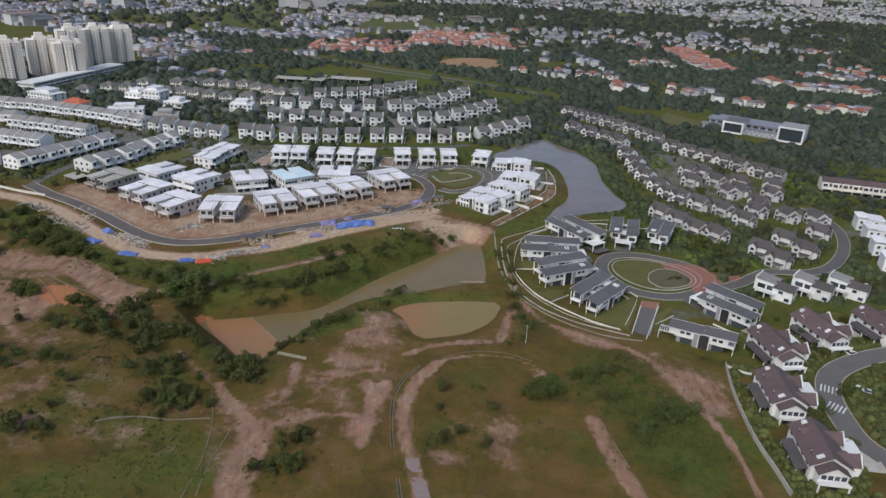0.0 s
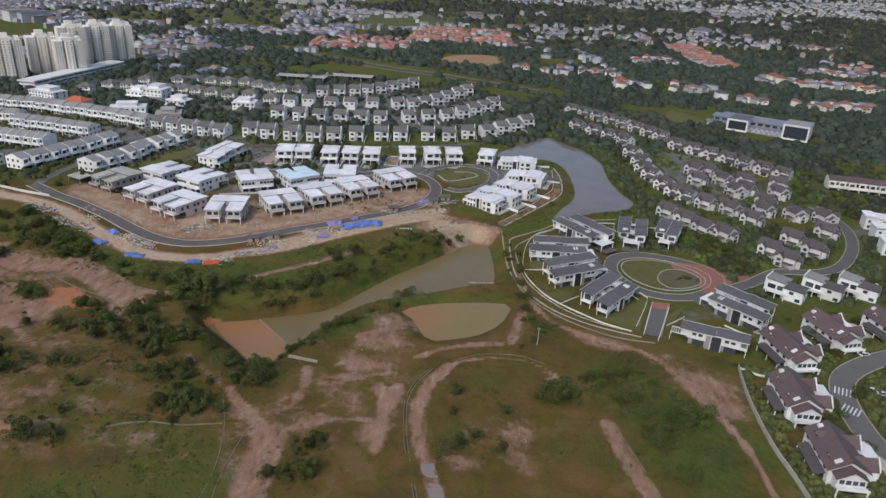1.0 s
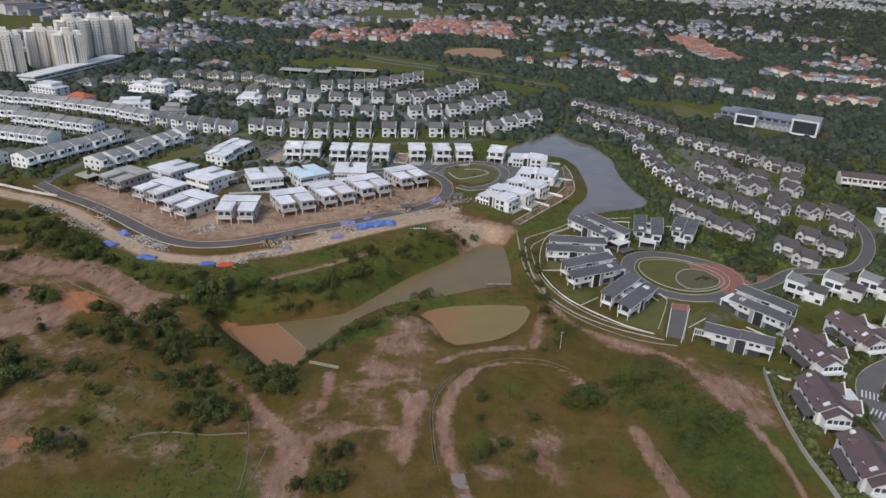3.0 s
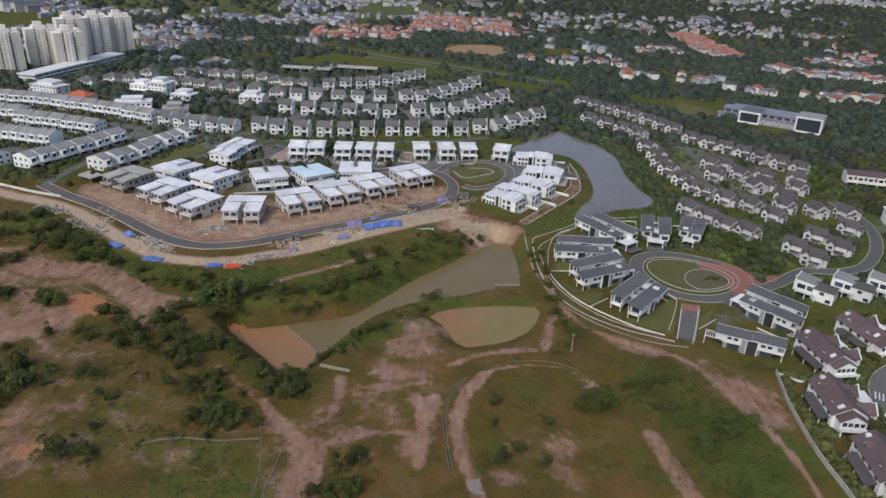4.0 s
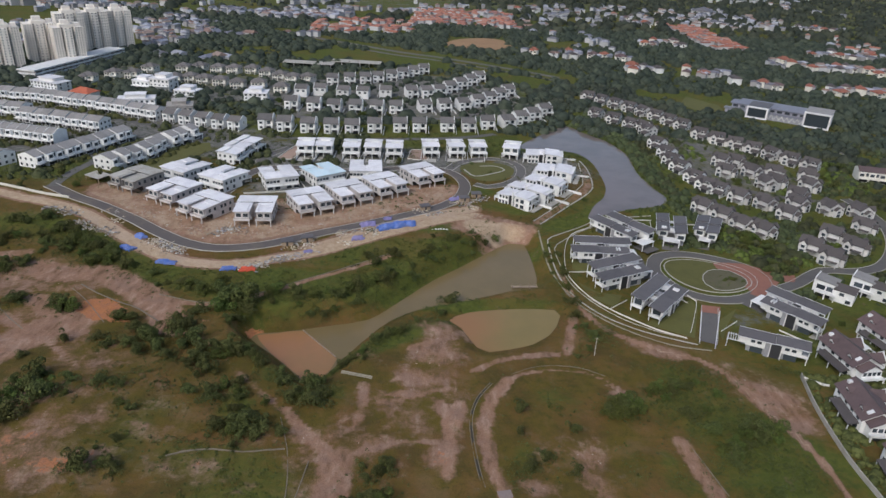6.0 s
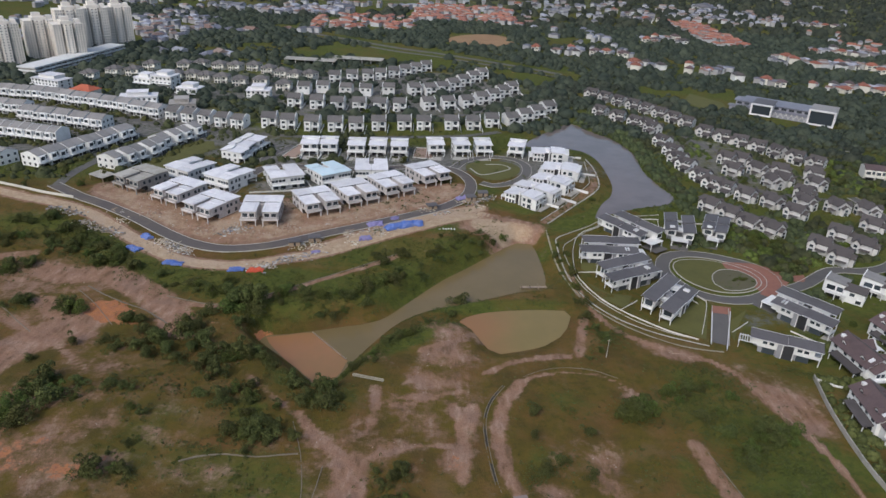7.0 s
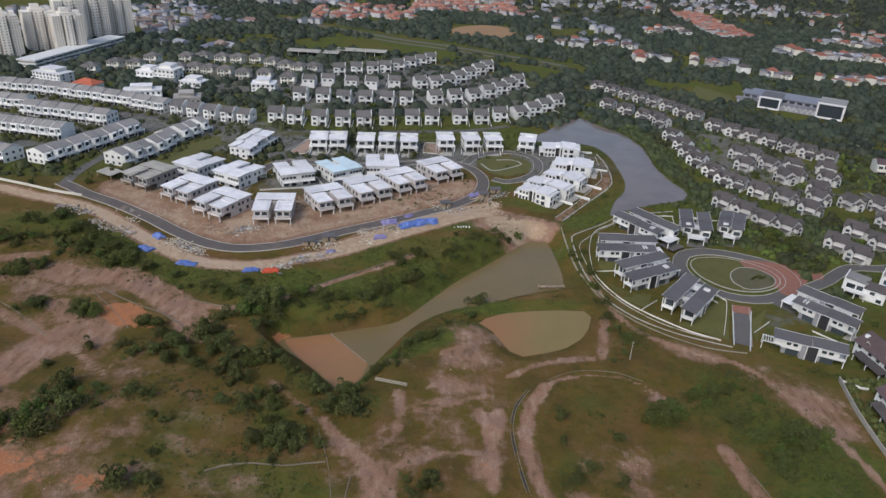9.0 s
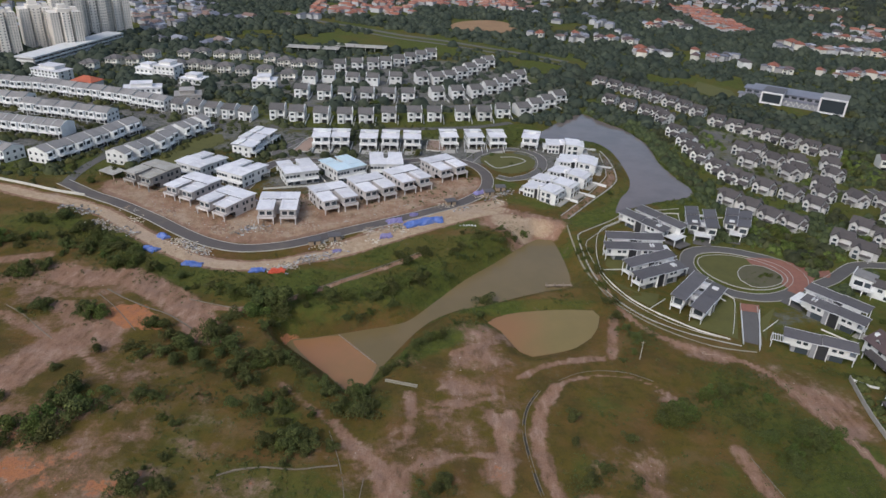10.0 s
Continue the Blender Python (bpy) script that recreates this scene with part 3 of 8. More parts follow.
def spaced(lo, hi, step, far_lo, far_hi, grow=1.09):
    mid = list(np.arange(lo, hi + 0.01, step))
    a, s = [lo], step
    while a[-1] > far_lo:
        s *= grow
        a.append(a[-1] - s)
    b, s = [hi], step
    while b[-1] < far_hi:
        s *= grow
        b.append(b[-1] + s)
    return np.array(a[:0:-1] + mid + b[1:])


def build_ground():
    gx, gy = spaced(-195, 195, 1.6, -4800, 4800), spaced(100, 390, 1.6, -1500, 4900)
    x, y = np.meshgrid(gx, gy)
    x, y = x.ravel(), y.ravel()
    z = ground_height(x, y)
    bare = patch(x, y, BARE)
    for line, half, k in TRACKS:
        d = off_line(curve_through(line, 6), x, y)
        bare = np.maximum(bare, k * (1 - smooth(d, half * 0.7, half * 1.7)))
    bare = np.maximum(bare, np.where(inside(SITE, x, y), 1.32, 1.2 * (1 - smooth(off_line(SITE + SITE[:1], x, y), 0, 6))))
    bare = np.maximum(bare, 1.75 * (1 - smooth(off_line(curve_through(DIRT_ROAD, 6), x, y), 2.2, 6.5)))
    bare = np.maximum(bare, 1.5 * (1 - smooth(off_line([(-66.8, 301.7), (-42.0, 324.1), (-13.9, 346.9), (11.1, 363.3)], x, y), 3, 8)))
    rough = np.array([noise.noise((a * 0.13, b * 0.13, 0.0)) + 0.5 * noise.noise((a * 0.4, b * 0.4, 5.0)) if abs(a) < 220 and b < 410 else 0.0 for a, b in zip(x, y)])
    wet = np.ones(x.shape)
    for poly, level, bank in PONDS.values():
        wet = np.minimum(wet, smooth(np.where(inside(poly, x, y), -1, off_line(poly + poly[:1], x, y)), 0.5, 5))
    built = smooth(off_line([(53.8, 330.3), (99.3, 231.6), (121.3, 207.0), (127.5, 147.7)], x, y), 2, 10) * (1 - smooth(x, 85, 110)) * (1 - smooth(y, 285, 310) * smooth(-x, -45, 45))
    z = z + rough * 0.38 * wet * built
    lush, orange = patch(x, y, LUSH), patch(x, y, ORANGE)
    far = np.maximum(smooth(y, 400, 500), smooth(y, 335, 385) * smooth(-x, 150, 205))
    lush = np.maximum(lush, 1.1 * np.maximum(far, smooth(x, 88, 112) * smooth(y, 245, 290)))
    nx, ny = len(gx), len(gy)
    i = (np.arange(ny - 1)[:, None] * nx + np.arange(nx - 1)[None]).ravel()
    data = raw_mesh("ground", np.column_stack([x, y, z]), np.column_stack([i, i + 1, i + nx + 1, i + nx]), LAND, False)
    cover = data.color_attributes.new("cover", "FLOAT_COLOR", "POINT")
    cover.data.foreach_set("color", np.column_stack([bare, lush, orange, np.maximum(patch(x, y, PAVED_ZONES), 0.4 * smooth(y, 1050, 1300))]).astype(np.float32).ravel())
    tagged(new("ground", data), "rough olive grassland with bare pinkish earth patches", "ground", kind="structure")


build_ground()


# ---- roads, kerbs, paths, walls ----
def road(points, width, label, kerbs=True, material=None, closed=False, name="road"):
    line = curve_through(points, 4, closed)
    ob = tagged(strip(name, line, width / 2, -width / 2, 0.16, 0.6, material or ASPHALT, None, closed), label, "road", kind="structure")
    if kerbs:
        for a in (width / 2, -width / 2 - 0.32):
            part_of = strip("kerb", line, a + 0.32, a, 0.3, 0.7, CONCRETE, ob, closed)
            tagged(part_of, "pale concrete kerb")
    return ob


LOOP = [(-217.3, 354.4), (-207.6, 348.0), (-196.0, 340.9), (-179.3, 334.2), (-160.5, 324.1), (-142.7, 311.3), (-126.5, 301.5), (-110.0, 297.5), (-92.9, 301.8), (-78.6, 310.0), (-63.8, 320.4), (-45.3, 332.2), (-25.7, 345.6), (-7.5, 361.2), (4.6, 380.0), (7.7, 400.3), (2.7, 416.0), (-7.5, 425.2), (-23.4, 427.2), (-40.8, 420.9), (-61.0, 414.2), (-81.6, 414.6), (-98.8, 415.1), (-113.5, 411.8), (-122.3, 398.1), (-127.0, 365.0)]
road(LOOP, 6.6, "worn dusty asphalt estate road with pale kerbs", True, DUSTY_ROAD)
road([(-113.7, 412.7), (-121.6, 423.3), (-117.0, 438.6), (-108.9, 453.4)], 5.5, "narrow grey asphalt lane between houses")
road([(-2.9, 424.9), (5.7, 442.1), (21.2, 453.0), (36.1, 452.5), (44.4, 440.5), (42.1, 419.9), (31.1, 405.4), (20.4, 400.0), (13.9, 403.2)], 5.5, "grey asphalt lane round a small park")
RING = [(100.5, 313.4), (105.7, 323.8), (116.3, 329.0), (127.3, 328.7), (138.2, 324.5), (148.2, 318.3), (152.4, 308.3), (149.6, 297.3), (141.0, 288.5), (130.4, 284.0), (119.9, 284.1), (110.2, 288.6), (103.6, 297.0), (100.5, 304.7)]
road(RING, 6.4, "grey asphalt ring road round an oval green", True, None, True)
LAWN_OVAL = curve_through([(106.2, 314.5), (110.8, 320.8), (121.7, 323.5), (131.5, 321.5), (139.1, 317.0), (144.9, 309.8), (145.5, 302.3), (140.9, 295.6), (132.3, 291.2), (122.8, 290.8), (115.4, 294.0), (109.2, 300.2), (106.2, 307.0)], 3, True)
GARDEN_BED = curve_through([(123.1, 306.4), (129.5, 313.0), (138.0, 312.8), (143.4, 304.5), (140.3, 297.3), (131.4, 292.8), (124.7, 293.3), (121.8, 298.4)], 3, True)
tagged(plate("garden_bed", GARDEN_BED, 0.3, surface("bark_mulch_bed", (0.1, 0.085, 0.05), (0.07, 0.075, 0.035), 0.95, 2.0, 0.3, 0.4)), "brown planted bed within the oval green", "garden bed", kind="structure")
tagged(strip("kerb", GARDEN_BED, 0.2, -0.2, 0.42, 0.5, CONCRETE, None, True), "pale kerb round the planted bed", "kerb", kind="structure")
tagged(plate("lawn", LAWN_OVAL, 0.22, LAWN), "mown oval lawn inside the ring road", "lawn", kind="structure")
tagged(strip("path", LAWN_OVAL, 0.24, -0.24, 0.32, 0.4, CONCRETE, None, True), "pale concrete path edging the oval lawn", "path", kind="structure")
PAVED = curve_through([(132.6, 320.9), (142.6, 321.9), (150.8, 320.0), (154.2, 311.1), (159.8, 308.2), (170.2, 312.0), (167.0, 304.5), (160.1, 304.6), (155.1, 297.7), (143.5, 287.2), (140.0, 290.2), (148.3, 299.4), (148.9, 307.5), (143.7, 314.7), (132.7, 315.8)], 3, True)
tagged(plate("paving", PAVED, 0.26, PAVING_RED), "red brick paving beside the ring road", "paving", kind="structure")
road([(116.8, 276.8), (111.1, 260.0), (105.6, 245.4)], 6.6, "short grey asphalt spur from the ring")
tagged(plate("paving", [(113.5, 278.1), (121.5, 276.8), (118.9, 270.3), (110.7, 271.5)], 0.27, PAVING_RED), "red brick crossing band on the spur", "paving", kind="structure")
HOUSE_ROAD = [(158.4, 297.3), (167.5, 303.0), (187.5, 318.6), (205.0, 319.3), (221.2, 326.3), (236.1, 343.2), (248.1, 364.9), (254.9, 388.0), (254.7, 410.0), (251.8, 423.8)]
road(HOUSE_ROAD, 6.0, "curving grey asphalt road among houses")
CORNER_ROAD = [(214.3, 243.8), (196.9, 237.2), (182.9, 229.4), (172.7, 220.4), (166.8, 207.9), (164.6, 194.7), (164.3, 181.7), (169.3, 170.4)]
road(CORNER_ROAD, 8.5, "curving grey asphalt road with white crossing stripes")
ZEBRA = [(168.2, 211.7), (165.6, 200.1)]
for s in (0, 1):
    for k in range(5):
        zx, zy = ZEBRA[s]
        stripe = thing("crossing_stripe", zx, zy, 62 if s == 0 else 50, "white painted crossing stripe on the asphalt", "road marking", "crossing stripes")
        bm = boxes((-2.6, 2.6, k * 1.3 - 2.9, k * 1.3 - 2.4, 0.17, 0.185))
        part("paint", bm, FRAME, stripe)
HIGHWAY = [(-223.9, 960.7), (-172.6, 908.2), (-124.7, 874.1), (-66.0, 832.7), (-12.6, 808.9), (37.9, 779.9), (73.6, 758.3), (110.1, 734.8)]
road(HIGHWAY, 7, "grey far highway through green verges", False, ASPHALT)
road([(x - 9, y - 14) for x, y in HIGHWAY], 5, "grey far highway through green verges", False, ASPHALT)
# concrete paths that ring the villa estate and the lakeside houses
tagged(strip("path", curve_through([(52.8, 337.1), (50.3, 333.3), (49.7, 322.6), (50.1, 303.4), (52.1, 287.7), (55.9, 275.2), (63.0, 263.7), (70.3, 256.3), (80.7, 249.8), (91.5, 246.1), (100.6, 243.3)], 4), 0.3, -0.3, 0.2, 0.4, CONCRETE), "pale concrete path round the villa estate", "path", kind="structure")
tagged(strip("path", curve_through([(52.8, 337.1), (69.9, 352.0), (86.2, 363.7), (103.6, 370.9), (115.0, 375.0)], 4), 0.25, -0.25, 0.2, 0.4, CONCRETE), "pale concrete path above the lake corner", "path", kind="structure")
tagged(strip("drain", curve_through([(46.5, 343.6), (46.7, 333.3), (47.4, 311.9), (49.0, 293.2), (52.7, 278.4), (57.5, 267.4), (65.3, 257.2), (73.9, 249.5), (84.1, 243.3), (94.0, 240.4), (105.1, 239.5)], 4), 0.3, -0.3, 0.22, 0.5, DRAIN), "narrow concrete drain following the slope", "drain", kind="structure")
tagged(strip("kerb", curve_through([(77.8, 353.7), (69.0, 346.2), (57.6, 332.5), (52.6, 323.3), (53.3, 303.9), (55.2, 290.2), (59.9, 277.7), (68.4, 264.5), (77.9, 255.8), (88.4, 250.4), (97.7, 247.6)], 4), 0.16, -0.16, 0.25, 0.5, CONCRETE), "thin pale kerb inside the path", "kerb", kind="structure")
tagged(strip("path", curve_through([(48.2, 351.7), (64.9, 375.9), (82.8, 399.9), (87.5, 413.7), (89.2, 440.9), (87.3, 460.3)], 4), 0.4, -0.4, 0.25, 0.4, CONCRETE), "pale stepped concrete edge above the lake", "path", kind="structure")
tagged(strip("path", curve_through([(45.0, 355.2), (62.6, 381.2), (78.5, 407.2), (82.4, 419.3), (85.5, 455.2)], 4), 0.25, -0.25, 0.25, 0.4, CONCRETE), "pale garden boundary kerb of lakeside plots", "path", kind="structure")


def garden_wall(points, high, label, wide=0.35, material=None, name="boundary_wall"):
    line = curve_through(points, 5)
    return tagged(strip(name, line, wide, -wide, high, high + 0.6, material or CONCRETE), label, "wall", kind="structure")


garden_wall([(134.0, 224.6), (130.1, 202.6), (128.2, 178.1), (129.2, 162.1), (129.5, 152.4)], 1.9, "long grey concrete boundary wall behind houses", 0.18)
garden_wall([(134.1, 224.2), (139.9, 219.7), (142.3, 219.1)], 0.9, "white plastered end of a garden wall", 0.1, WHITE)
garden_wall([(-257.5, 357.3), (-231.9, 347.9), (-214.5, 341.6), (-199.2, 338.7)], 1.3, "long cream boundary wall above the dirt road", 0.2, CREAM)
garden_wall([(106.6, 240.4), (119.6, 272.1)], 1.0, "low white wall beside the asphalt spur", 0.14, WHITE)
garden_wall([(101.5, 244.2), (111.1, 271.0)], 1.0, "low white wall beside the asphalt spur", 0.14, WHITE)
WALL_LINES = [[(83.6, 358.6), (74.2, 351.6), (63.5, 341.0), (57.5, 322.1), (55.2, 299.1), (57.7, 287.7), (62.4, 276.2), (69.6, 266.5), (77.7, 259.2), (86.4, 252.4), (97.3, 247.5)], [(55.4, 298.6), (69.4, 301.9)], [(69.7, 266.9), (79.3, 276.7)], [(109.4, 286.4), (112.1, 281.5), (105.6, 264.2), (100.1, 251.5)],
              [(77.6, 358.7), (108.1, 367.6), (113.1, 368.0)], [(112.4, 367.9), (108.3, 346.0)], [(130.2, 366.5), (137.6, 367.1)], [(136.8, 363.8), (128.3, 339.9)],
              [(114.2, 255.1), (124.4, 264.4)], [(140.0, 239.2), (146.6, 250.5)], [(140.0, 258.2), (146.6, 250.5)], [(102.0, 288.5), (107.4, 278.9)]]
for w in WALL_LINES:
    garden_wall(w, 0.6, "low cream garden wall between villa lawns", 0.1, CREAM)
LAWNS = [[(60.4, 316.5), (69.6, 321.2), (67.9, 301.3), (57.9, 299.0)], [(58.8, 290.5), (67.5, 281.6), (78.1, 281.3), (72.6, 268.3), (64.3, 275.1)], [(82.5, 256.9), (110.2, 282.2), (110.4, 273.7), (100.9, 248.0)], [(128.3, 275.8), (117.4, 258.2), (112.3, 247.4), (114.9, 263.2)], [(-188.7, 397.3), (-175.7, 387.8), (-157.2, 438.9), (-163.1, 454.7), (-175.5, 450.9)], [(211.2, 651.2), (227.5, 684.0), (249.5, 654.2), (245.9, 624.5), (222.9, 625.2)]]
for lawn in LAWNS:
    tagged(plate("lawn", lawn, 0.12, LAWN), "mown green lawn beside the houses", "lawn", kind="structure")
# earth tracks: kerbed edge of the abandoned curved road, and a stretch whose paving still lies open
tagged(strip("old_road", curve_through([(16.2, 156.4), (17.6, 150.8), (19.6, 144.0), (22.1, 135.4)], 3), 2.1, -2.1, 0.1, 0.5, surface("worn_mauve_paving", (0.25, 0.2, 0.19), (0.18, 0.14, 0.125), 0.95, 1.0, 0.2, 0.3, stain=(0.26, 0.19, 0.15))), "worn pale stretch of abandoned road paving", "road", kind="structure")
tagged(strip("kerb", curve_through([(15.0, 137.9), (12.8, 149.1), (10.1, 161.5), (8.3, 175.5), (7.9, 188.3), (10.5, 199.1), (15.4, 207.9)], 3), 0.12, -0.12, 0.12, 0.5, OLD_KERB), "broken grey kerb along the abandoned track", "kerb", kind="structure")
tagged(strip("kerb", curve_through([(15.0, 137.9), (12.8, 149.1), (10.1, 161.5), (8.3, 175.5), (7.9, 188.3), (10.5, 199.1), (15.4, 207.9)], 3), 1.0, 0.78, 0.1, 0.5, OLD_KERB), "outer lip of the drain along the abandoned track", "kerb", kind="structure")
# dark strip between the kerb and the outer lip
tagged(strip("drain_channel", curve_through([(15.0, 137.9), (12.8, 149.1), (10.1, 161.5), (8.3, 175.5), (7.9, 188.3), (10.5, 199.1), (15.4, 207.9)], 3), 0.78, 0.12, 0.03, 0.4, DARK_CHANNEL), "dark drain channel beside the track", "drain", kind="structure")
tagged(strip("kerb", curve_through([(21.5, 213.3), (28.9, 218.4), (37.7, 221.3), (48.7, 221.0), (57.6, 216.5)], 3), 0.1, -0.1, 0.12, 0.5, OLD_KERB), "broken grey kerb along the abandoned track", "kerb", kind="structure")
tagged(strip("kerb", curve_through([(78.2, 180.5), (80.8, 169.8), (83.1, 159.4), (85.9, 145.4)], 3), 0.13, -0.13, 0.14, 0.5, OLD_KERB), "dark drain edge along a muddy track", "kerb", kind="structure")
tagged(strip("kerb", curve_through([(-54.4, 182.9), (-49.3, 168.9), (-46.1, 154.0), (-45.3, 142.8), (-45.7, 132.6)], 3), 0.13, -0.13, 0.14, 0.5, OLD_KERB), "thin pale drain edge in the grass", "kerb", kind="structure")
tagged(strip("kerb", curve_through([(-83.1, 160.9), (-78.7, 163.4), (-70.8, 165.6), (-61.9, 165.8), (-55.3, 167.5), (-49.9, 168.6)], 3), 0.24, -0.24, 0.25, 0.5, OLD_KERB), "thin pale drain edge in the grass", "kerb", kind="structure")
tagged(strip("kerb", curve_through([(-41.8, 164.0), (-42.3, 155.7), (-42.9, 145.5), (-42.0, 134.1)], 3), 0.13, -0.13, 0.14, 0.5, OLD_KERB), "grey drain edge along the muddy track", "kerb", kind="structure")
tagged(strip("kerb", curve_through([(-155.1, 259.0), (-144.5, 252.2), (-134.3, 246.9), (-124.4, 242.3), (-112.9, 233.5)], 3), 0.25, -0.25, 0.3, 0.6, OLD_KERB), "stained concrete drain edge crossing bare earth", "kerb", kind="structure")
tagged(strip("kerb", curve_through([(-156.9, 255.3), (-146.3, 245.8), (-133.0, 231.1)], 3), 0.14, -0.14, 0.2, 0.6, OLD_KERB), "thin concrete drain edge beside orange earth", "kerb", kind="structure")
tagged(strip("kerb", curve_through([(-186.9, 243.7), (-178.0, 238.2), (-168.8, 230.5), (-159.6, 223.1)], 3), 0.18, -0.18, 0.2, 0.6, OLD_KERB), "broken pale drain edge on bare ground", "kerb", kind="structure")
tagged(strip("kerb", curve_through([(-120.5, 253.9), (-97.7, 248.7), (-79.6, 258.7), (-63.1, 273.0), (-45.0, 289.0), (-27.6, 303.9)], 3), 0.22, -0.22, 0.2, 0.6, OLD_KERB), "pale concrete drain along the green bank", "kerb", kind="structure")

for lane in ([(-136.5, 475.7), (-104.8, 474.5), (-51.5, 485.2), (0.4, 498.5), (32.5, 516.4)], [(-127.4, 524.3), (-88.2, 529.9), (-37.5, 543.6), (11.8, 564.7), (52.7, 629.7)], [(-114.4, 627.0), (-66.1, 646.1), (-25.7, 697.4)], [(-41.4, 593.8), (-10.4, 604.6), (27.6, 670.7)],
             [(112.0, 625.0), (146.0, 588.0), (170.0, 550.0), (184.0, 512.0), (214.0, 474.0), (243.0, 448.0)], [(150.0, 410.0), (170.0, 388.0), (186.0, 372.0), (204.0, 352.0)], [(176.0, 440.0), (196.0, 428.0), (222.0, 420.0), (250.0, 415.0)],
             [(-214.9, 353.1), (-216.4, 370.1), (-215.2, 395.1), (-208.2, 435.3), (-194.4, 479.8)], [(-298.2, 427.8), (-243.0, 419.9)], [(-290.9, 460.0), (-231.0, 452.4)], [(-345.5, 510.6), (-284.8, 501.8), (-206.7, 482.0), (-146.4, 471.8)]):
    road(lane, 5.5, "narrow grey asphalt street between house rows", False)
for x, y in ((-94.5, 432.1), (-82.7, 434.1), (-65.3, 434.5), (-51.9, 436.4), (-38.2, 437.1), (-15.1, 443.3), (1.4, 445.8), (16.0, 448.5)):
    d = tagged(plate("driveway", [(x - 4.6, y - 4), (x + 4.6, y - 4), (x + 4.6, y + 3), (x - 4.6, y + 3)], 0.12, CONCRETE), "pale concrete driveway before a white house", "driveway", kind="structure")
    for s in (-5.6, 5.6):
        garden_wall([(x + s, y - 4), (x + s, y + 16)], 1.2, "white wall between neighbouring plots", 0.12, WHITE)

for w in ([(-116.2, 365.8), (-90.0, 374.9), (-63.8, 392.0)], [(-95.9, 403.9), (-82.6, 376.0)], [(-63.8, 392.0), (-63.7, 408.5)], [(-121.6, 383.7), (-114.1, 390.4)], [(-42.3, 395.0), (-19.2, 409.9), (-12.3, 399.6)]):
    garden_wall(w, 0.9, "pale retaining wall behind the unfinished plots", 0.14, CREAM)
for court in ([(-112.8, 428.4), (-106.6, 456.6), (-100.6, 456.7), (-103.0, 429.3)], [(-29.4, 443.5), (-27.8, 464.2), (-18.6, 464.4), (-16.5, 443.1)]):
    tagged(plate("court", court, 0.16, MUD), "bare brown earth plot between white houses", "plot", kind="structure")
    garden_wall(court + court[:1], 0.5, "low pale kerb wall round a bare plot", 0.12, CREAM)
PARK = curve_through([(5.1, 431.3), (16.8, 444.2), (31.6, 445.0), (40.1, 435.7), (36.0, 419.1), (22.9, 409.4), (11.2, 414.6)], 4, True)
tagged(plate("park_lawn", PARK, 0.14, LAWN), "small green park lawn with winding path", "lawn", kind="structure")
tagged(strip("path", curve_through([(7.8, 427.7), (14.2, 417.1), (24.1, 422.8), (34.0, 432.7), (28.1, 438.9), (18.1, 436.9)], 3), 0.5, -0.5, 0.28, 0.4, CONCRETE), "winding pale path through the small park", "path", kind="structure")


# ---- houses ----
HOUSES = []
FRONT_GARDENS = []


def gable(bm, x0, x1, y0, y1, z, rise, along="x", over=0.6, thick=0.22, off=0.0):
    """A two-sided pitched roof of real thickness; along: the way of the ridge; off: shifts the ridge to one side."""
    x0, x1, y0, y1 = x0 - over, x1 + over, y0 - over, y1 + over
    if along == "x":
        m = (y0 + y1) / 2 + off
        top = [(x0, y0, z), (x1, y0, z), (x1, m, z + rise), (x0, m, z + rise), (x1, y1, z), (x0, y1, z)]
    else:
        m = (x0 + x1) / 2 + off
        top = [(x1, y0, z), (x1, y1, z), (m, y1, z + rise), (m, y0, z + rise), (x0, y1, z), (x0, y0, z)]
    a = [bm.verts.new(v) for v in top]
    b = [bm.verts.new((v[0], v[1], v[2] - thick)) for v in top]
    for f in ((0, 1, 2, 3), (3, 2, 4, 5)):
        bm.faces.new([a[i] for i in f])
        bm.faces.new([b[i] for i in reversed(f)])
    rim = (0, 1, 2, 4, 5, 3)
    for i, j in zip(rim, rim[1:] + rim[:1]):
        bm.faces.new((a[j], a[i], b[i], b[j]))
    return bm


def gable_wall(bm, x0, x1, y0, y1, z, rise, along="x", off=0.0):
    """The masonry under a pitched roof: a prism that fills the gable ends."""
    if along == "x":
        m = (y0 + y1) / 2 + off
        p = [[(x, y0, z), (x, y1, z), (x, m, z + rise)] for x in (x0, x1)]
    else:
        m = (x0 + x1) / 2 + off
        p = [[(x1, y, z), (x0, y, z), (m, y, z + rise)] for y in (y0, y1)]
    a, b = ([bm.verts.new(v) for v in q] for q in p)
    bm.faces.new(a[::-1])
    bm.faces.new(b)
    for i in range(3):
        bm.faces.new((a[i], a[(i + 1) % 3], b[(i + 1) % 3], b[i]))
    return bm


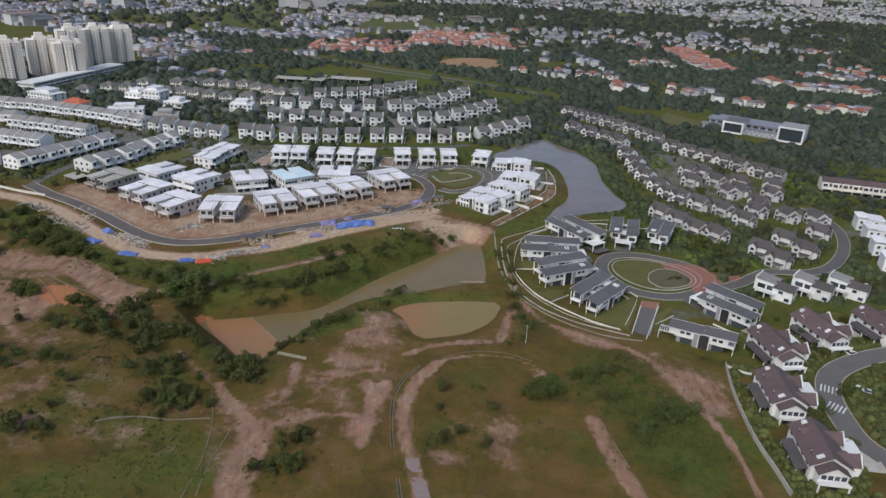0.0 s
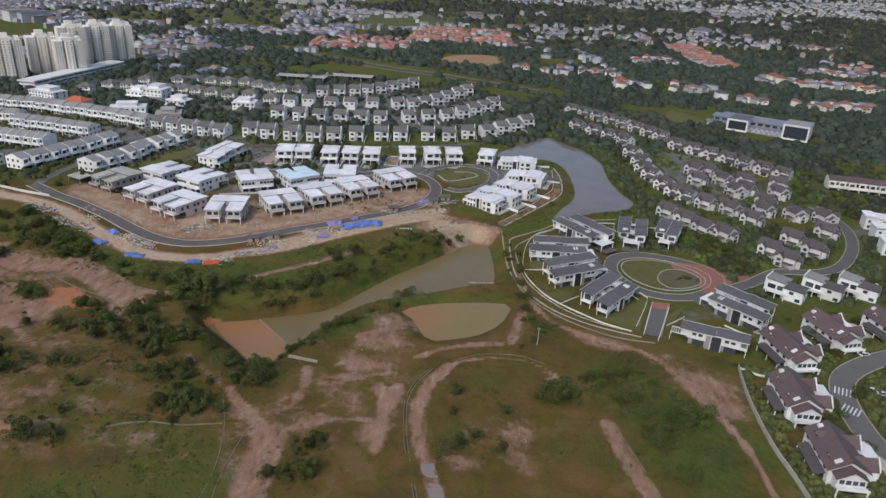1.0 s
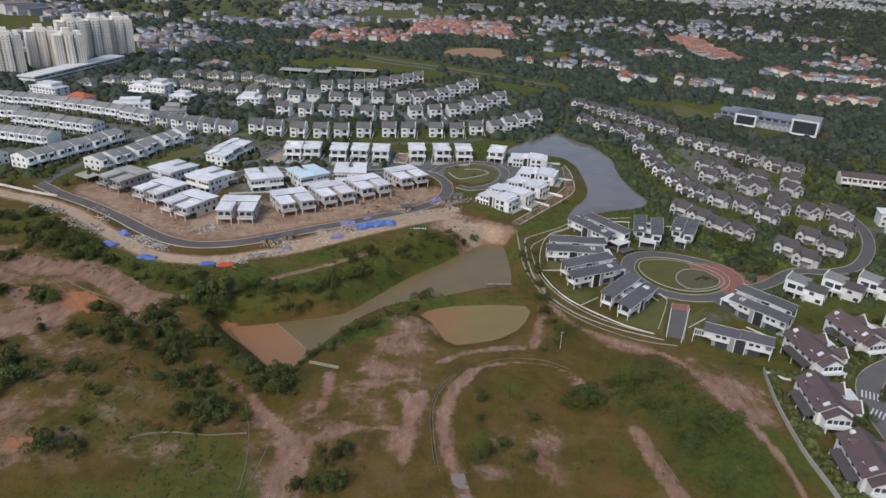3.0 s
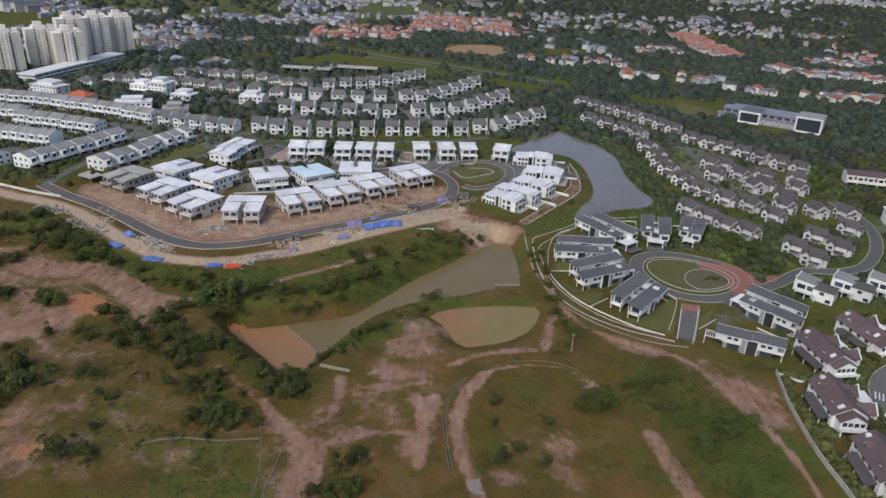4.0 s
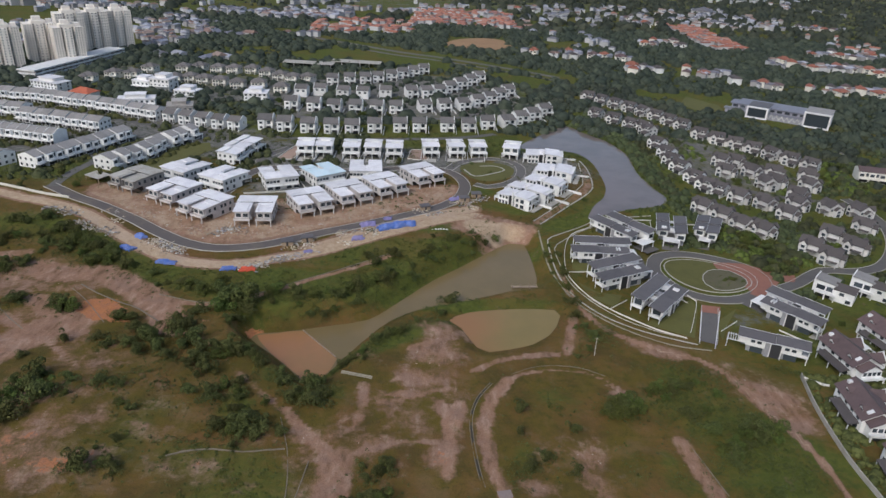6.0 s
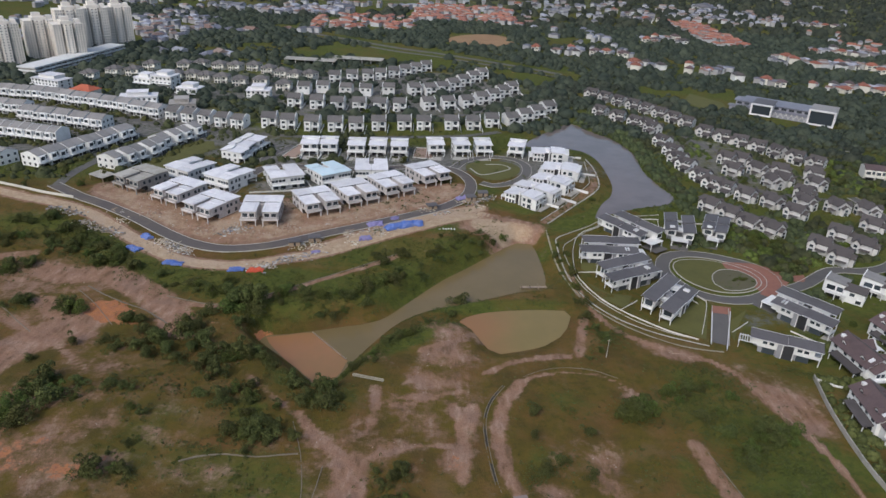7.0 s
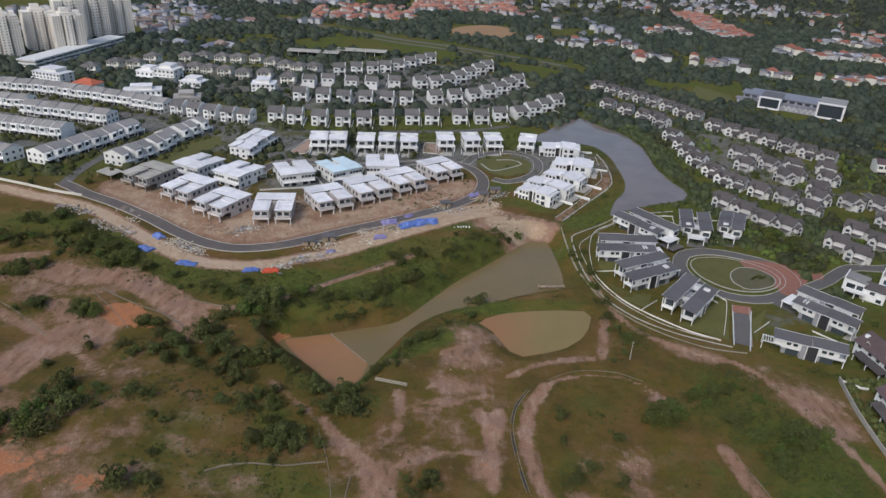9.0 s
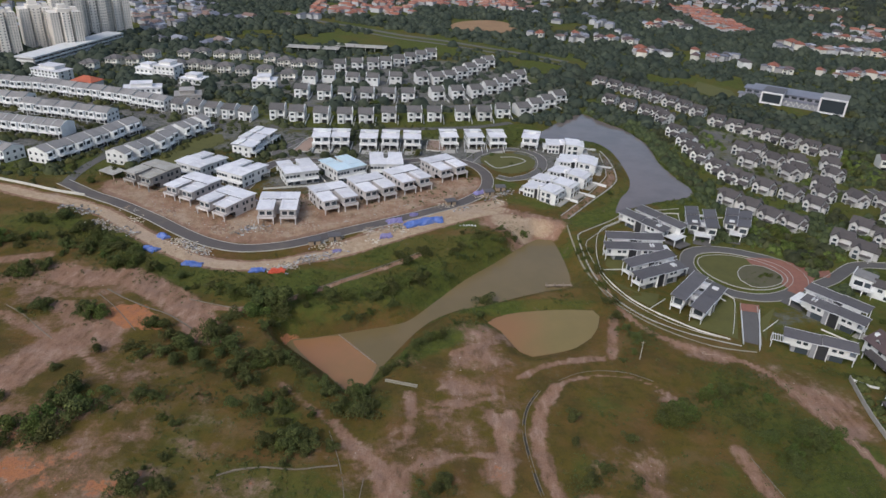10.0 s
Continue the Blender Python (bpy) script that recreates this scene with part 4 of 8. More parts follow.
def hip(bm, x0, x1, y0, y1, z, rise, over=0.7, thick=0.2):
    x0, x1, y0, y1 = x0 - over, x1 + over, y0 - over, y1 + over
    k = min(x1 - x0, y1 - y0) / 2
    low = [(x0, y0), (x1, y0), (x1, y1), (x0, y1)]
    b = [bm.verts.new((*v, z - thick)) for v in low]
    a = [bm.verts.new((*v, z)) for v in low]
    if x1 - x0 >= y1 - y0:
        r = [bm.verts.new((x0 + k, (y0 + y1) / 2, z + rise)), bm.verts.new((x1 - k + 0.05, (y0 + y1) / 2, z + rise))]
        fs = [(a[0], a[1], r[1], r[0]), (a[1], a[2], r[1]), (a[2], a[3], r[0], r[1]), (a[3], a[0], r[0])]
    else:
        r = [bm.verts.new(((x0 + x1) / 2, y0 + k, z + rise)), bm.verts.new(((x0 + x1) / 2, y1 - k + 0.05, z + rise))]
        fs = [(a[0], a[1], r[0]), (a[1], a[2], r[1], r[0]), (a[2], a[3], r[1]), (a[3], a[0], r[0], r[1])]
    for f in fs:
        bm.faces.new(f)
    bm.faces.new(b[::-1])
    for i in range(4):
        bm.faces.new((b[i], b[(i + 1) % 4], a[(i + 1) % 4], a[i]))
    return bm


def slope(bm, x0, x1, y0, y1, za, zb, along="y", thick=0.3):
    """A single-pitch roof slab: height za at the low end of the axis, zb at the high end."""
    zs = {"y": (za, za, zb, zb), "x": (za, zb, zb, za)}[along]
    low = [(x0, y0), (x1, y0), (x1, y1), (x0, y1)]
    a = [bm.verts.new((*v, z)) for v, z in zip(low, zs)]
    b = [bm.verts.new((*v, z - thick)) for v, z in zip(low, zs)]
    bm.faces.new(a)
    bm.faces.new(b[::-1])
    for i in range(4):
        bm.faces.new((b[i], b[(i + 1) % 4], a[(i + 1) % 4], a[i]))
    return bm


def window(house, face, at, u, z, w, h, frames=False, material=None, name="window"):
    """A window on the wall plane at: face f or b (y = at, u along x), l or r (x = at, u along y)."""
    out = -1 if face in "fl" else 1

    def slab(d0, d1, grow):
        lo, hi = sorted((at + out * d0, at + out * d1))
        if face in "fb":
            return (u - w / 2 - grow, u + w / 2 + grow, lo, hi, z - grow, z + h + grow)
        return (lo, hi, u - w / 2 - grow, u + w / 2 + grow, z - grow, z + h + grow)
    if frames:
        ob = part(name, boxes(slab(-0.1, 0.07, 0.1)), FRAME, house)
        part("pane", boxes(slab(-0.05, 0.1, -0.02)), material or GLASS, ob, "dark reflective pane")
        return ob
    return part(name, boxes(slab(-0.1, 0.06, 0)), material or GLASS, house)


def semi_pair(x, y, turn, raw=False, blue=False, plaster=False):
    """Two mirrored houses under one flat stepped roof, porches on pillars, a deep slot between their fronts."""
    h = thing("semi_detached_house", x, y, turn, "unfinished grey concrete pair of houses with bare slabs" if raw else "new white two-storey pair of houses with flat roof", "house", "pairs of unfinished houses")
    wall = RAW if raw else PLASTER if plaster else WHITE
    top = CONCRETE if raw else ROOF_BLUE if blue else ROOF_WHITE
    for s in (-1, 1):
        a, b = sorted((s * 1.5, s * 9.2))
        c, d = sorted((s * 0.05, s * 9.2))
        part("wall", boxes((a, b, -8.0, -3.5, 3.0, 6.9), (a, b, -3.5, 1.0, -0.5, 6.9), (c, d, 1.0, 11.0, -0.5, 6.9), (a + 0.5, b - 0.5, -9.2, -8.0, 3.25, 6.7)), wall, h)
        part("roof", slope(bmesh.new(), a - (0.1 if s > 0 else 0.5), b + (0.5 if s > 0 else 0.1), -10.2, 2.0, 7.3, 7.6), top, h)
        part("roof", slope(bmesh.new(), c - (0.0 if s > 0 else 0.6), d + (0.6 if s > 0 else 0.0), 2.0, 11.8, 7.95, 7.6), top, h)
        part("roof_upstand", boxes((a + 1.0, a + 1.25, -9.6, 1.6, 7.3, 7.72), (a + 1.25, b - 0.8, -3.2, -2.95, 7.4, 7.8)) if s > 0 else boxes((b - 1.25, b - 1.0, -9.6, 1.6, 7.3, 7.72), (c + 1.0, d - 1.0, 6.3, 6.55, 7.6, 8.05)), top, h, "low upstand on the flat roof")
        # charcoal strip along the step between the two roofs
        part("clerestory", boxes((c + 0.6, d - 0.6, 1.6, 2.2, 7.3, 7.7)), DARK_PANEL, h, "dark strip under the roof step")
        part("porch_slab", boxes((a - 0.2, b + 0.2, -11.4, -8.0, 2.75, 3.05), (a - 0.2, b + 0.2, -11.4, -11.25, 3.05, 3.8), (a - 0.2, a - 0.05, -11.4, -8.0, 3.05, 3.8), (b + 0.05, b + 0.2, -11.4, -8.0, 3.05, 3.8)), wall, h, "balcony slab with parapet")
        for px in (a + 0.3, b - 0.3):
            part("pillar", boxes((px - 0.25, px + 0.25, -11.2, -10.75, -0.5, 2.75)), wall, h)
        m = (a + b) / 2
        window(h, "f", -9.2, m - 1.7, 4.0, 2.5, 1.9, True)
        window(h, "f", -9.2, m + 1.7, 4.0, 2.5, 1.9, True)
        # charcoal panel painted in for the shaded open void behind the pillars
        window(h, "f", -3.5, m, 0.0, 6.0, 2.6, material=DARK_PANEL, name="door")
        side = "r" if s > 0 else "l"
        for k in (-5.5, -2.0, 2.5, 5.0, 8.5):
            window(h, side, s * 9.2, k, 4.2, 1.4, 1.7)
        for k in (-4.5, 3.0, 8.0):
            window(h, side, s * 9.2, k, 0.8, 1.6, 1.8)
        for k in (-2.9, -0.9, 1.1, 3.1):
            window(h, "b", 11.0, m + k, 4.3, 1.6, 1.4)
        for k in (-2.4, 1.8):
            window(h, "b", 11.0, m + k, 0.3, 2.8, 2.3)
        part("rear_canopy", boxes((c + 0.3, d - 0.3, 11.0, 13.2, 2.8, 3.05)), wall, h)
    return h


def white_house(x, y, turn):
    """A detached flat-roofed white house with an upper box and an open carport."""
    h = thing("detached_house", x, y, turn, "new white two-storey house with flat roof and open carport", "house", "white detached houses")
    part("wall", boxes((-4.6, 4.6, -4.5, 7.0, -0.5, 6.6), (-4.2, 0.4, -6.0, -4.5, 3.4, 6.4), (-2.0, 3.0, 2.0, 6.0, 6.6, 8.0)), WHITE, h)
    part("roof", slope(bmesh.new(), -5.2, 5.2, -6.6, 2.6, 6.9, 7.2), ROOF_WHITE, h)
    part("roof", slope(bmesh.new(), -5.2, 5.2, 2.7, 7.6, 7.9, 7.6), ROOF_WHITE, h)
    part("porch_slab", boxes((-5.0, 5.0, -8.6, -4.5, 2.9, 3.25), (-5.0, 5.0, -8.6, -8.4, 3.25, 3.9)), WHITE, h)
    for px in (-4.6, 0.0, 4.6):
        part("pillar", boxes((px - 0.2, px + 0.2, -8.4, -8.0, -0.5, 2.9)), WHITE, h)
    window(h, "f", -6.0, -1.9, 4.0, 3.2, 1.9, True)
    window(h, "f", -4.5, 2.6, 3.6, 2.6, 2.3, True)
    window(h, "f", -4.5, 0.0, 0.1, 6.5, 2.5, material=DARK_PANEL, name="door")
    for s, f in ((-1, "l"), (1, "r")):
        for k in (-2.0, 1.8, 5.0):
            window(h, f, s * 4.6, k, 4.0, 1.3, 1.5)
            window(h, f, s * 4.6, k, 0.9, 1.3, 1.5)
    return h


def lake_house(x, y, turn, mirror=1):
    """A deep narrow white house in stepped flat-roofed boxes: stacked balconies between piers at the lake end, a dark glazed stair core, a lower entrance box behind."""
    h = thing("detached_house", x, y, turn, "white modern lakeside house with stacked balconies and flat roofs", "house", "lakeside houses")
    s = mirror

    def bx(x0, x1, y0, y1, z0, z1):
        x0, x1 = sorted((s * x0, s * x1))
        return (x0, x1, y0, y1, z0, z1)
    # the lake end: an upper box over open balconies between piers
    part("wall", boxes(bx(-4.8, 4.8, -6.0, 0.6, -0.6, 6.6)), WHITE, h)
    part("roof", slope(bmesh.new(), *bx(-5.3, 5.3, -7.4, 1.0, 0, 0)[:4], 6.7, 7.2), ROOF_WHITE, h)
    part("front_bay", boxes(bx(-4.8, -2.2, -9.0, -6.0, -0.6, 5.9)), WHITE, h)
    part("bay_roof", boxes(bx(-5.2, -1.8, -9.4, -7.4, 5.9, 6.15)), ROOF_WHITE, h)
    for z in (2.9, 5.9):
        part("balcony", boxes(bx(-2.1, 5.0, -9.6, -6.0, z, z + 0.26), bx(-2.1, 5.0, -9.6, -9.5, z + 0.26, z + (1.05 if z < 4 else 0.6))), WHITE, h, "white balcony slab with parapet")
    for px in (-2.0, 1.4, 4.7):
        part("pier", boxes(bx(px - 0.22, px + 0.22, -9.5, -9.1, -0.6, 5.9)), WHITE, h)
    part("side_balcony", boxes(bx(-6.2, -4.8, -6.6, -3.0, 2.9, 3.15), bx(-6.2, -6.1, -6.6, -3.0, 3.15, 3.95)), WHITE, h)
    for z in (0.0, 3.4):
        window(h, "f", -6.0, s * 1.6, z, 6.0, 2.3, True)
    window(h, "f", -9.0, s * -3.5, 3.4, 1.6, 1.9, True)
    window(h, "f", -9.0, s * -3.5, 0.4, 1.6, 1.9, True)
    # the recessed glazed stair between the two wings
    part("stair_core", boxes(bx(-4.0, 4.2, 0.6, 4.4, -0.6, 6.1)), DARK_PANEL, h, "dark glazed stair core")
    part("stair_pier", boxes(bx(-4.9, -3.7, 1.4, 2.2, -0.6, 7.6)), WHITE, h)
    part("stair_roof", boxes(bx(-4.6, 4.6, 1.0, 4.2, 6.1, 6.35), bx(-2.0, 2.4, 1.4, 4.0, 6.35, 7.5)), ROOF_WHITE, h)
    # the long rear wing with its entrance porch
    part("rear_wall", boxes(bx(-4.8, 4.4, 4.4, 11.0, -0.6, 5.7)), WHITE, h)
    part("rear_roof", slope(bmesh.new(), *bx(-5.4, 5.0, 4.2, 12.2, 0, 0)[:4], 6.2, 5.8), ROOF_WHITE, h)
    part("porch_slab", boxes(bx(-5.2, 4.4, 11.0, 13.6, 2.7, 2.98), bx(-5.2, 4.4, 13.5, 13.6, 2.98, 3.7)), WHITE, h)
    for px in (-4.9, 4.1):
        part("pier", boxes(bx(px - 0.2, px + 0.2, 13.1, 13.5, -0.6, 2.7)), WHITE, h)
    for f, u in (("l", -4.8), ("r", 4.8)):
        window(h, f, u, -1.4, 3.6, 1.5, 1.7)
        window(h, f, u, -4.6, 3.3, 2.2, 2.2, True)
        window(h, f, u, -4.6, 0.0, 2.2, 2.3)
        window(h, f, u, -1.4, 0.4, 1.5, 1.7)
    for k in (5.6, 7.6, 9.6):
        window(h, "l", -4.8, k, 3.7, 1.2, 1.4)
        window(h, "l", -4.8, k, 0.5, 1.3, 1.8)
    for k in (-2.0, 1.5):
        window(h, "b", 11.0, k, 3.4, 2.4, 1.8)
        window(h, "b", 11.0, k, 0.0, 2.4, 2.3)
    part("terrace", boxes(bx(-4.8, 5.2, -12.6, -9.6, -0.3, 0.22)), CONCRETE, h, "pale paved terrace")
    part("garden_wall", boxes(bx(5.3, 5.5, -17.5, -6.0, -0.4, 1.1)), WHITE, h)
    return h


def gable_house(x, y, turn, label="white two-storey house with grey tiled gable roof", roof=None):
    """A detached white house: tiled gable roof, white raised party wall at one side, balcony, dark upper windows, small porch."""
    h = thing("detached_house", x, y, turn, label, "house", "grey-roofed estate houses")
    bm = boxes((-4.3, 4.3, -5.0, 6.0, -0.5, 6.6), (-4.3, -0.4, -6.4, -5.0, -0.5, 6.3))
    gable_wall(bm, -4.3, 4.3, -5.0, 6.0, 6.6, 2.3, "x", 0.6)
    part("wall", bm, WHITE, h)
    bm = boxes((4.3, 4.7, -5.6, 6.2, 0.0, 6.8))
    gable_wall(bm, 4.3, 4.7, -5.8, 6.6, 6.7, 3.0, "x", 0.6)
    part("side_wall", bm, WHITE, h)
    part("roof", gable(bmesh.new(), -4.3, 4.0, -6.0, 6.0, 6.7, 2.5, "x", 0.5, 0.22, 0.6), roof or ROOF_GREY, h)
    part("porch_slab", boxes((0.2, 4.6, -7.6, -5.0, 2.9, 3.15), (0.2, 4.6, -7.6, -7.45, 3.15, 3.9)), WHITE, h)
    part("pillar", boxes((4.0, 4.4, -7.5, -7.1, -0.5, 2.9)), WHITE, h)
    window(h, "f", -6.4, -2.3, 4.0, 2.0, 1.4)
    window(h, "f", -6.4, -2.3, 0.7, 1.8, 1.6)
    window(h, "f", -5.0, 2.3, 3.5, 2.2, 2.2)
    window(h, "f", -5.0, 2.3, -0.2, 3.2, 2.4, material=DARK_PANEL, name="door")
    window(h, "b", 6.0, -2.0, 4.1, 1.8, 1.4)
    window(h, "b", 6.0, 2.0, 4.1, 1.8, 1.4)
    window(h, "r", 4.7, 0.5, 4.0, 1.2, 1.4)
    return h


def hip_house(x, y, turn, label="cream two-storey house with grey hipped roof", roof=None, wall=None):
    h = thing("detached_house", x, y, turn, label, "house", "hip-roofed houses")
    part("wall", boxes((-6, 6, -4.5, 5.5, -0.5, 5.8), (-5, 1, -6.5, -4.5, -0.5, 5.4)), wall or CREAM, h)
    bm = hip(bmesh.new(), -6, 6, -4.5, 5.5, 6.0, 2.8)
    hip(bm, -5, 1, -6.5, 0.5, 5.7, 2.0)
    part("roof", bm, roof or ROOF_GREY, h)
    part("porch_slab", boxes((0.5, 6.4, -8.0, -4.5, 2.7, 3.0)), wall or CREAM, h)
    part("pillar", boxes((5.6, 6.0, -7.8, -7.4, -0.5, 2.7)), wall or CREAM, h)
    for u, at in ((-3.4, -6.5), (-0.8, -6.5), (3.0, -4.5)):
        window(h, "f", at, u, 3.5, 1.7, 1.5)
        window(h, "f", at, u, 0.5, 1.7, 1.8)
    for k in (-2.0, 2.5):
        window(h, "l", -6, k, 3.5, 1.4, 1.4)
        window(h, "r", 6, k, 3.5, 1.4, 1.4)
    return h


def cross_house(x, y, turn, roof=None, label="white two-storey house with grey crossed gable roofs", big=1.0, near=False):
    """A detached house under crossing tiled gables: a main ridge, cross gables front and back, a lower end bay, garage and terrace."""
    h = thing("detached_house", x, y, turn, label, "house", "cross-gabled houses")
    r = roof or ROOF_GREY
    w = WHITE if "lakefront" in label else OFF_WHITE
    b = big
    bm = boxes((-6 * b, 6 * b, -4 * b, 5 * b, -0.6, 5.4))
    gable_wall(bm, -6 * b, 6 * b, -4 * b, 5 * b, 5.4, 3.0, "x")
    part("wall", bm, w, h)
    part("roof", gable(bmesh.new(), -6 * b, 6 * b, -4 * b, 5 * b, 5.55, 3.15, "x", 0.6), r, h)
    for name, x0, x1, y0, y1, up in (("front", -5.2, -0.4, -6.6, 0.4, 2.2), ("back", 0.6, 5.0, 0.4, 7.0, 2.1)):
        bm = boxes((x0 * b, x1 * b, min(y0, 4) * b, max(y1, -4) * b, -0.6, 5.2))
        gable_wall(bm, x0 * b, x1 * b, y0 * b, y1 * b, 5.2, up, "y")
        part(name + "_wall", bm, w, h)
        part(name + "_roof", gable(bmesh.new(), x0 * b, x1 * b, y0 * b, y1 * b, 5.35, up + 0.15, "y", 0.5), r, h)
    bm = boxes((-8.4 * b, -6 * b, -2.6 * b, 2.4 * b, -0.6, 4.2))
    gable_wall(bm, -8.4 * b, -6 * b, -2.6 * b, 2.4 * b, 4.2, 1.9, "x")
    part("end_bay", bm, w, h)
    part("end_roof", gable(bmesh.new(), -8.4 * b, -5.8 * b, -2.6 * b, 2.4 * b, 4.35, 2.0, "x", 0.45), r, h)
    part("garage", boxes((0.2 * b, 6.4 * b, -8.0 * b, -4 * b, -0.6, 2.6)), w, h)
    part("garage_roof", slope(bmesh.new(), -0.1 * b, 6.9 * b, -8.6 * b, -3.9 * b, 2.8, 3.9), r, h)
    part("dormer", boxes((1.6 * b, 4.4 * b, -4.5 * b, -1.0 * b, 5.0, 7.0)), w, h, "white rendered dormer")
    part("dormer_roof", boxes((1.3 * b, 4.7 * b, -4.9 * b, -0.8 * b, 7.0, 7.2)), r, h)
    window(h, "f", -6.6 * b, -2.8 * b, 3.3, 2.4, 1.5, near)
    window(h, "f", -6.6 * b, -2.8 * b, 0.4, 2.4, 1.9, near)
    window(h, "f", -4.5 * b, 3.0 * b, 5.3, 2.0, 1.3, near)
    window(h, "f", -8.0 * b, 3.3 * b, 0.0, 4.4, 2.2, near, DARK_PANEL, "garage_door")
    window(h, "l", -8.4 * b, -0.1 * b, 2.6, 2.0, 1.4, near)
    window(h, "l", -8.4 * b, -0.1 * b, 0.2, 2.4, 1.9, near)
    window(h, "l", -6 * b, 3.6 * b, 3.2, 1.4, 1.4, near)
    for k in (-2.0, 2.6):
        window(h, "r", 6 * b, k * b, 3.3, 1.5, 1.4, near)
        window(h, "r", 6 * b, k * b, 0.5, 1.5, 1.6, near)
    window(h, "b", 7.0 * b, 2.8 * b, 3.2, 2.2, 1.5, near)
    window(h, "b", 7.0 * b, 2.8 * b, 0.2, 2.6, 2.1, near)
    for k in (-4.2, -1.6) if near else ():
        window(h, "b", 5 * b, k * b, 3.3, 1.6, 1.4, near)
        window(h, "b", 5 * b, k * b, 0.2, 1.8, 2.1, near)
    part("terrace_slab", boxes((-5.4 * b, 0.6 * b, 5 * b, 7.8 * b, 2.6, 2.8)), w if "lakefront" in label else r, h)
    for px in (-5.1, 0.2):
        part("pillar", boxes((px * b - 0.18, px * b + 0.18, 7.3 * b, 7.6 * b, -0.6, 2.6)), w, h)
    return h


def villa(x, y, turn, mirror=1, long=26.0, gap=4.4, single=False):
    """Two long parallel wings: white upper boxes over recessed grey ground floors, thin slate mono-pitch roofs with wide eaves, tall framed black panels, a slatted court between, a carport at one end."""
    h = thing("villa", x, y, turn, "white modern villa with slate mono-pitch roofs and dark cladding", "house", "villas round the oval green")
    s = mirror

    def bx(x0, x1, y0, y1, z0, z1):
        x0, x1 = sorted((s * x0, s * x1))
        return (x0, x1, y0, y1, z0, z1)
    half = long / 2
    for y0, y1, shift, z in ((-gap / 2 - 5.4, -gap / 2, -1.5, 5.9), (gap / 2, gap / 2 + 5.2, 1.5, 6.5))[:1 if single else 2]:
        a, b = -half + shift, half + shift - 3.5
        m = (a + b) / 2
        mid = (y0 + y1) / 2
        part("wall", boxes(bx(a, b, y0, y1, 2.7, z)), WHITE, h)
        part("plinth", boxes(bx(a + 1.4, b - 0.6, y0 + 0.9, y1 - 0.4, -0.6, 2.75)), GREY_WALL, h, "grey rendered ground floor")
        part("upper_box", boxes(bx(b, b + 2.6, y0 + 0.5, y1 - 0.5, 3.0, z - 0.1)), WHITE, h)
        part("balcony", boxes(bx(a - 2.6, a, y0, y1, 2.7, 2.95), bx(a - 2.6, a - 2.5, y0, y1, 2.95, 3.75), bx(a - 2.6, a, y0, y0 + 0.1, 2.95, 3.75)), WHITE, h, "white balcony with solid parapet")
        part("end_frame", boxes(bx(a - 2.6, a - 2.3, y0, y0 + 0.3, 2.95, z), bx(a - 2.6, a - 2.3, y1 - 0.3, y1, 2.95, z), bx(a - 2.4, a - 2.1, y0 + 0.2, y0 + 0.5, -0.6, 2.7), bx(a - 2.4, a - 2.1, y1 - 0.5, y1 - 0.2, -0.6, 2.7)), WHITE, h)
        for x0, x1, up in ((a - 3.0, m - 0.5, 0.3), (m - 0.4, b + 3.2, 0.02)):
            x0, x1 = sorted((s * x0, s * x1))
            part("roof", slope(bmesh.new(), x0, x1, y0 - 0.8, y1 + 0.4, z + up, z + up + 0.75, thick=0.2), ROOF_SLATE, h)
            part("fascia", boxes((x0, x1, y1 + 0.4, y1 + 0.52, z + up + 0.4, z + up + 0.85)), FRAME, h, "thin white roof edge")
            part("seam", boxes((x0, x1, y0 - 0.95, y0 - 0.8, z + up - 0.2, z + up + 0.02)), FRAME, h, "thin white gutter")
        part("panel_frame", boxes(bx(m - 3.2, m - 2.9, y0 - 0.35, y0 + 0.6, -0.6, z), bx(m + 0.9, m + 1.2, y0 - 0.35, y0 + 0.6, -0.6, z), bx(m - 3.2, m + 1.2, y0 - 0.35, y0 + 0.6, z - 0.3, z)), WHITE, h, "white surround of a black panel")
        part("door_panel", boxes(bx(m - 2.9, m + 0.9, y0 - 0.12, y0 + 0.9, -0.6, z - 0.3)), DARK_PANEL, h, "tall black clad entrance panel")
        part("pier", boxes(bx(m + 1.2, m + 3.0, y0 - 0.2, y0 + 0.9, -0.6, z)), GREY_WALL, h, "grey stone-clad pier")
        for u in (-7.4, -5.0, 5.2, 7.6):
            window(h, "f", y0, s * (m + u), 4.1, 1.7, 1.1, True)
        for u in (-6.6, 5.8):
            window(h, "f", y0 + 0.9, s * (m + u), 0.0, 4.6, 2.4)
            window(h, "b", y1, s * (m + u), 3.8, 2.6, 1.6)
        window(h, "l" if s > 0 else "r", s * a, mid, 3.0, 3.8, 2.4, True)
        window(h, "r" if s > 0 else "l", s * (b + 2.6), mid, 3.6, 3.2, 1.9, True)
    if single:
        for k in range(5):
            part("pergola_beam", boxes(bx(half - 2.3 + k * 0.9, half - 2.05 + k * 0.9, -gap / 2 - 5.2, -gap / 2 - 0.2, 3.4, 3.7)), FRAME, h, "white pergola slat")
        for py in (-gap / 2 - 5.2, -gap / 2 - 0.45):
            part("pergola_rail", boxes(bx(half - 2.4, half + 1.8, py, py + 0.25, 3.15, 3.4), bx(half + 1.5, half + 1.75, py, py + 0.25, -0.6, 3.15)), FRAME, h, "white pergola rail on a post")
        part("terrace", boxes(bx(-half + 4.0, half - 4.0, -gap / 2, gap / 2 - 1.0, -0.3, 0.12)), CONCRETE, h, "pale paved terrace")
        return h
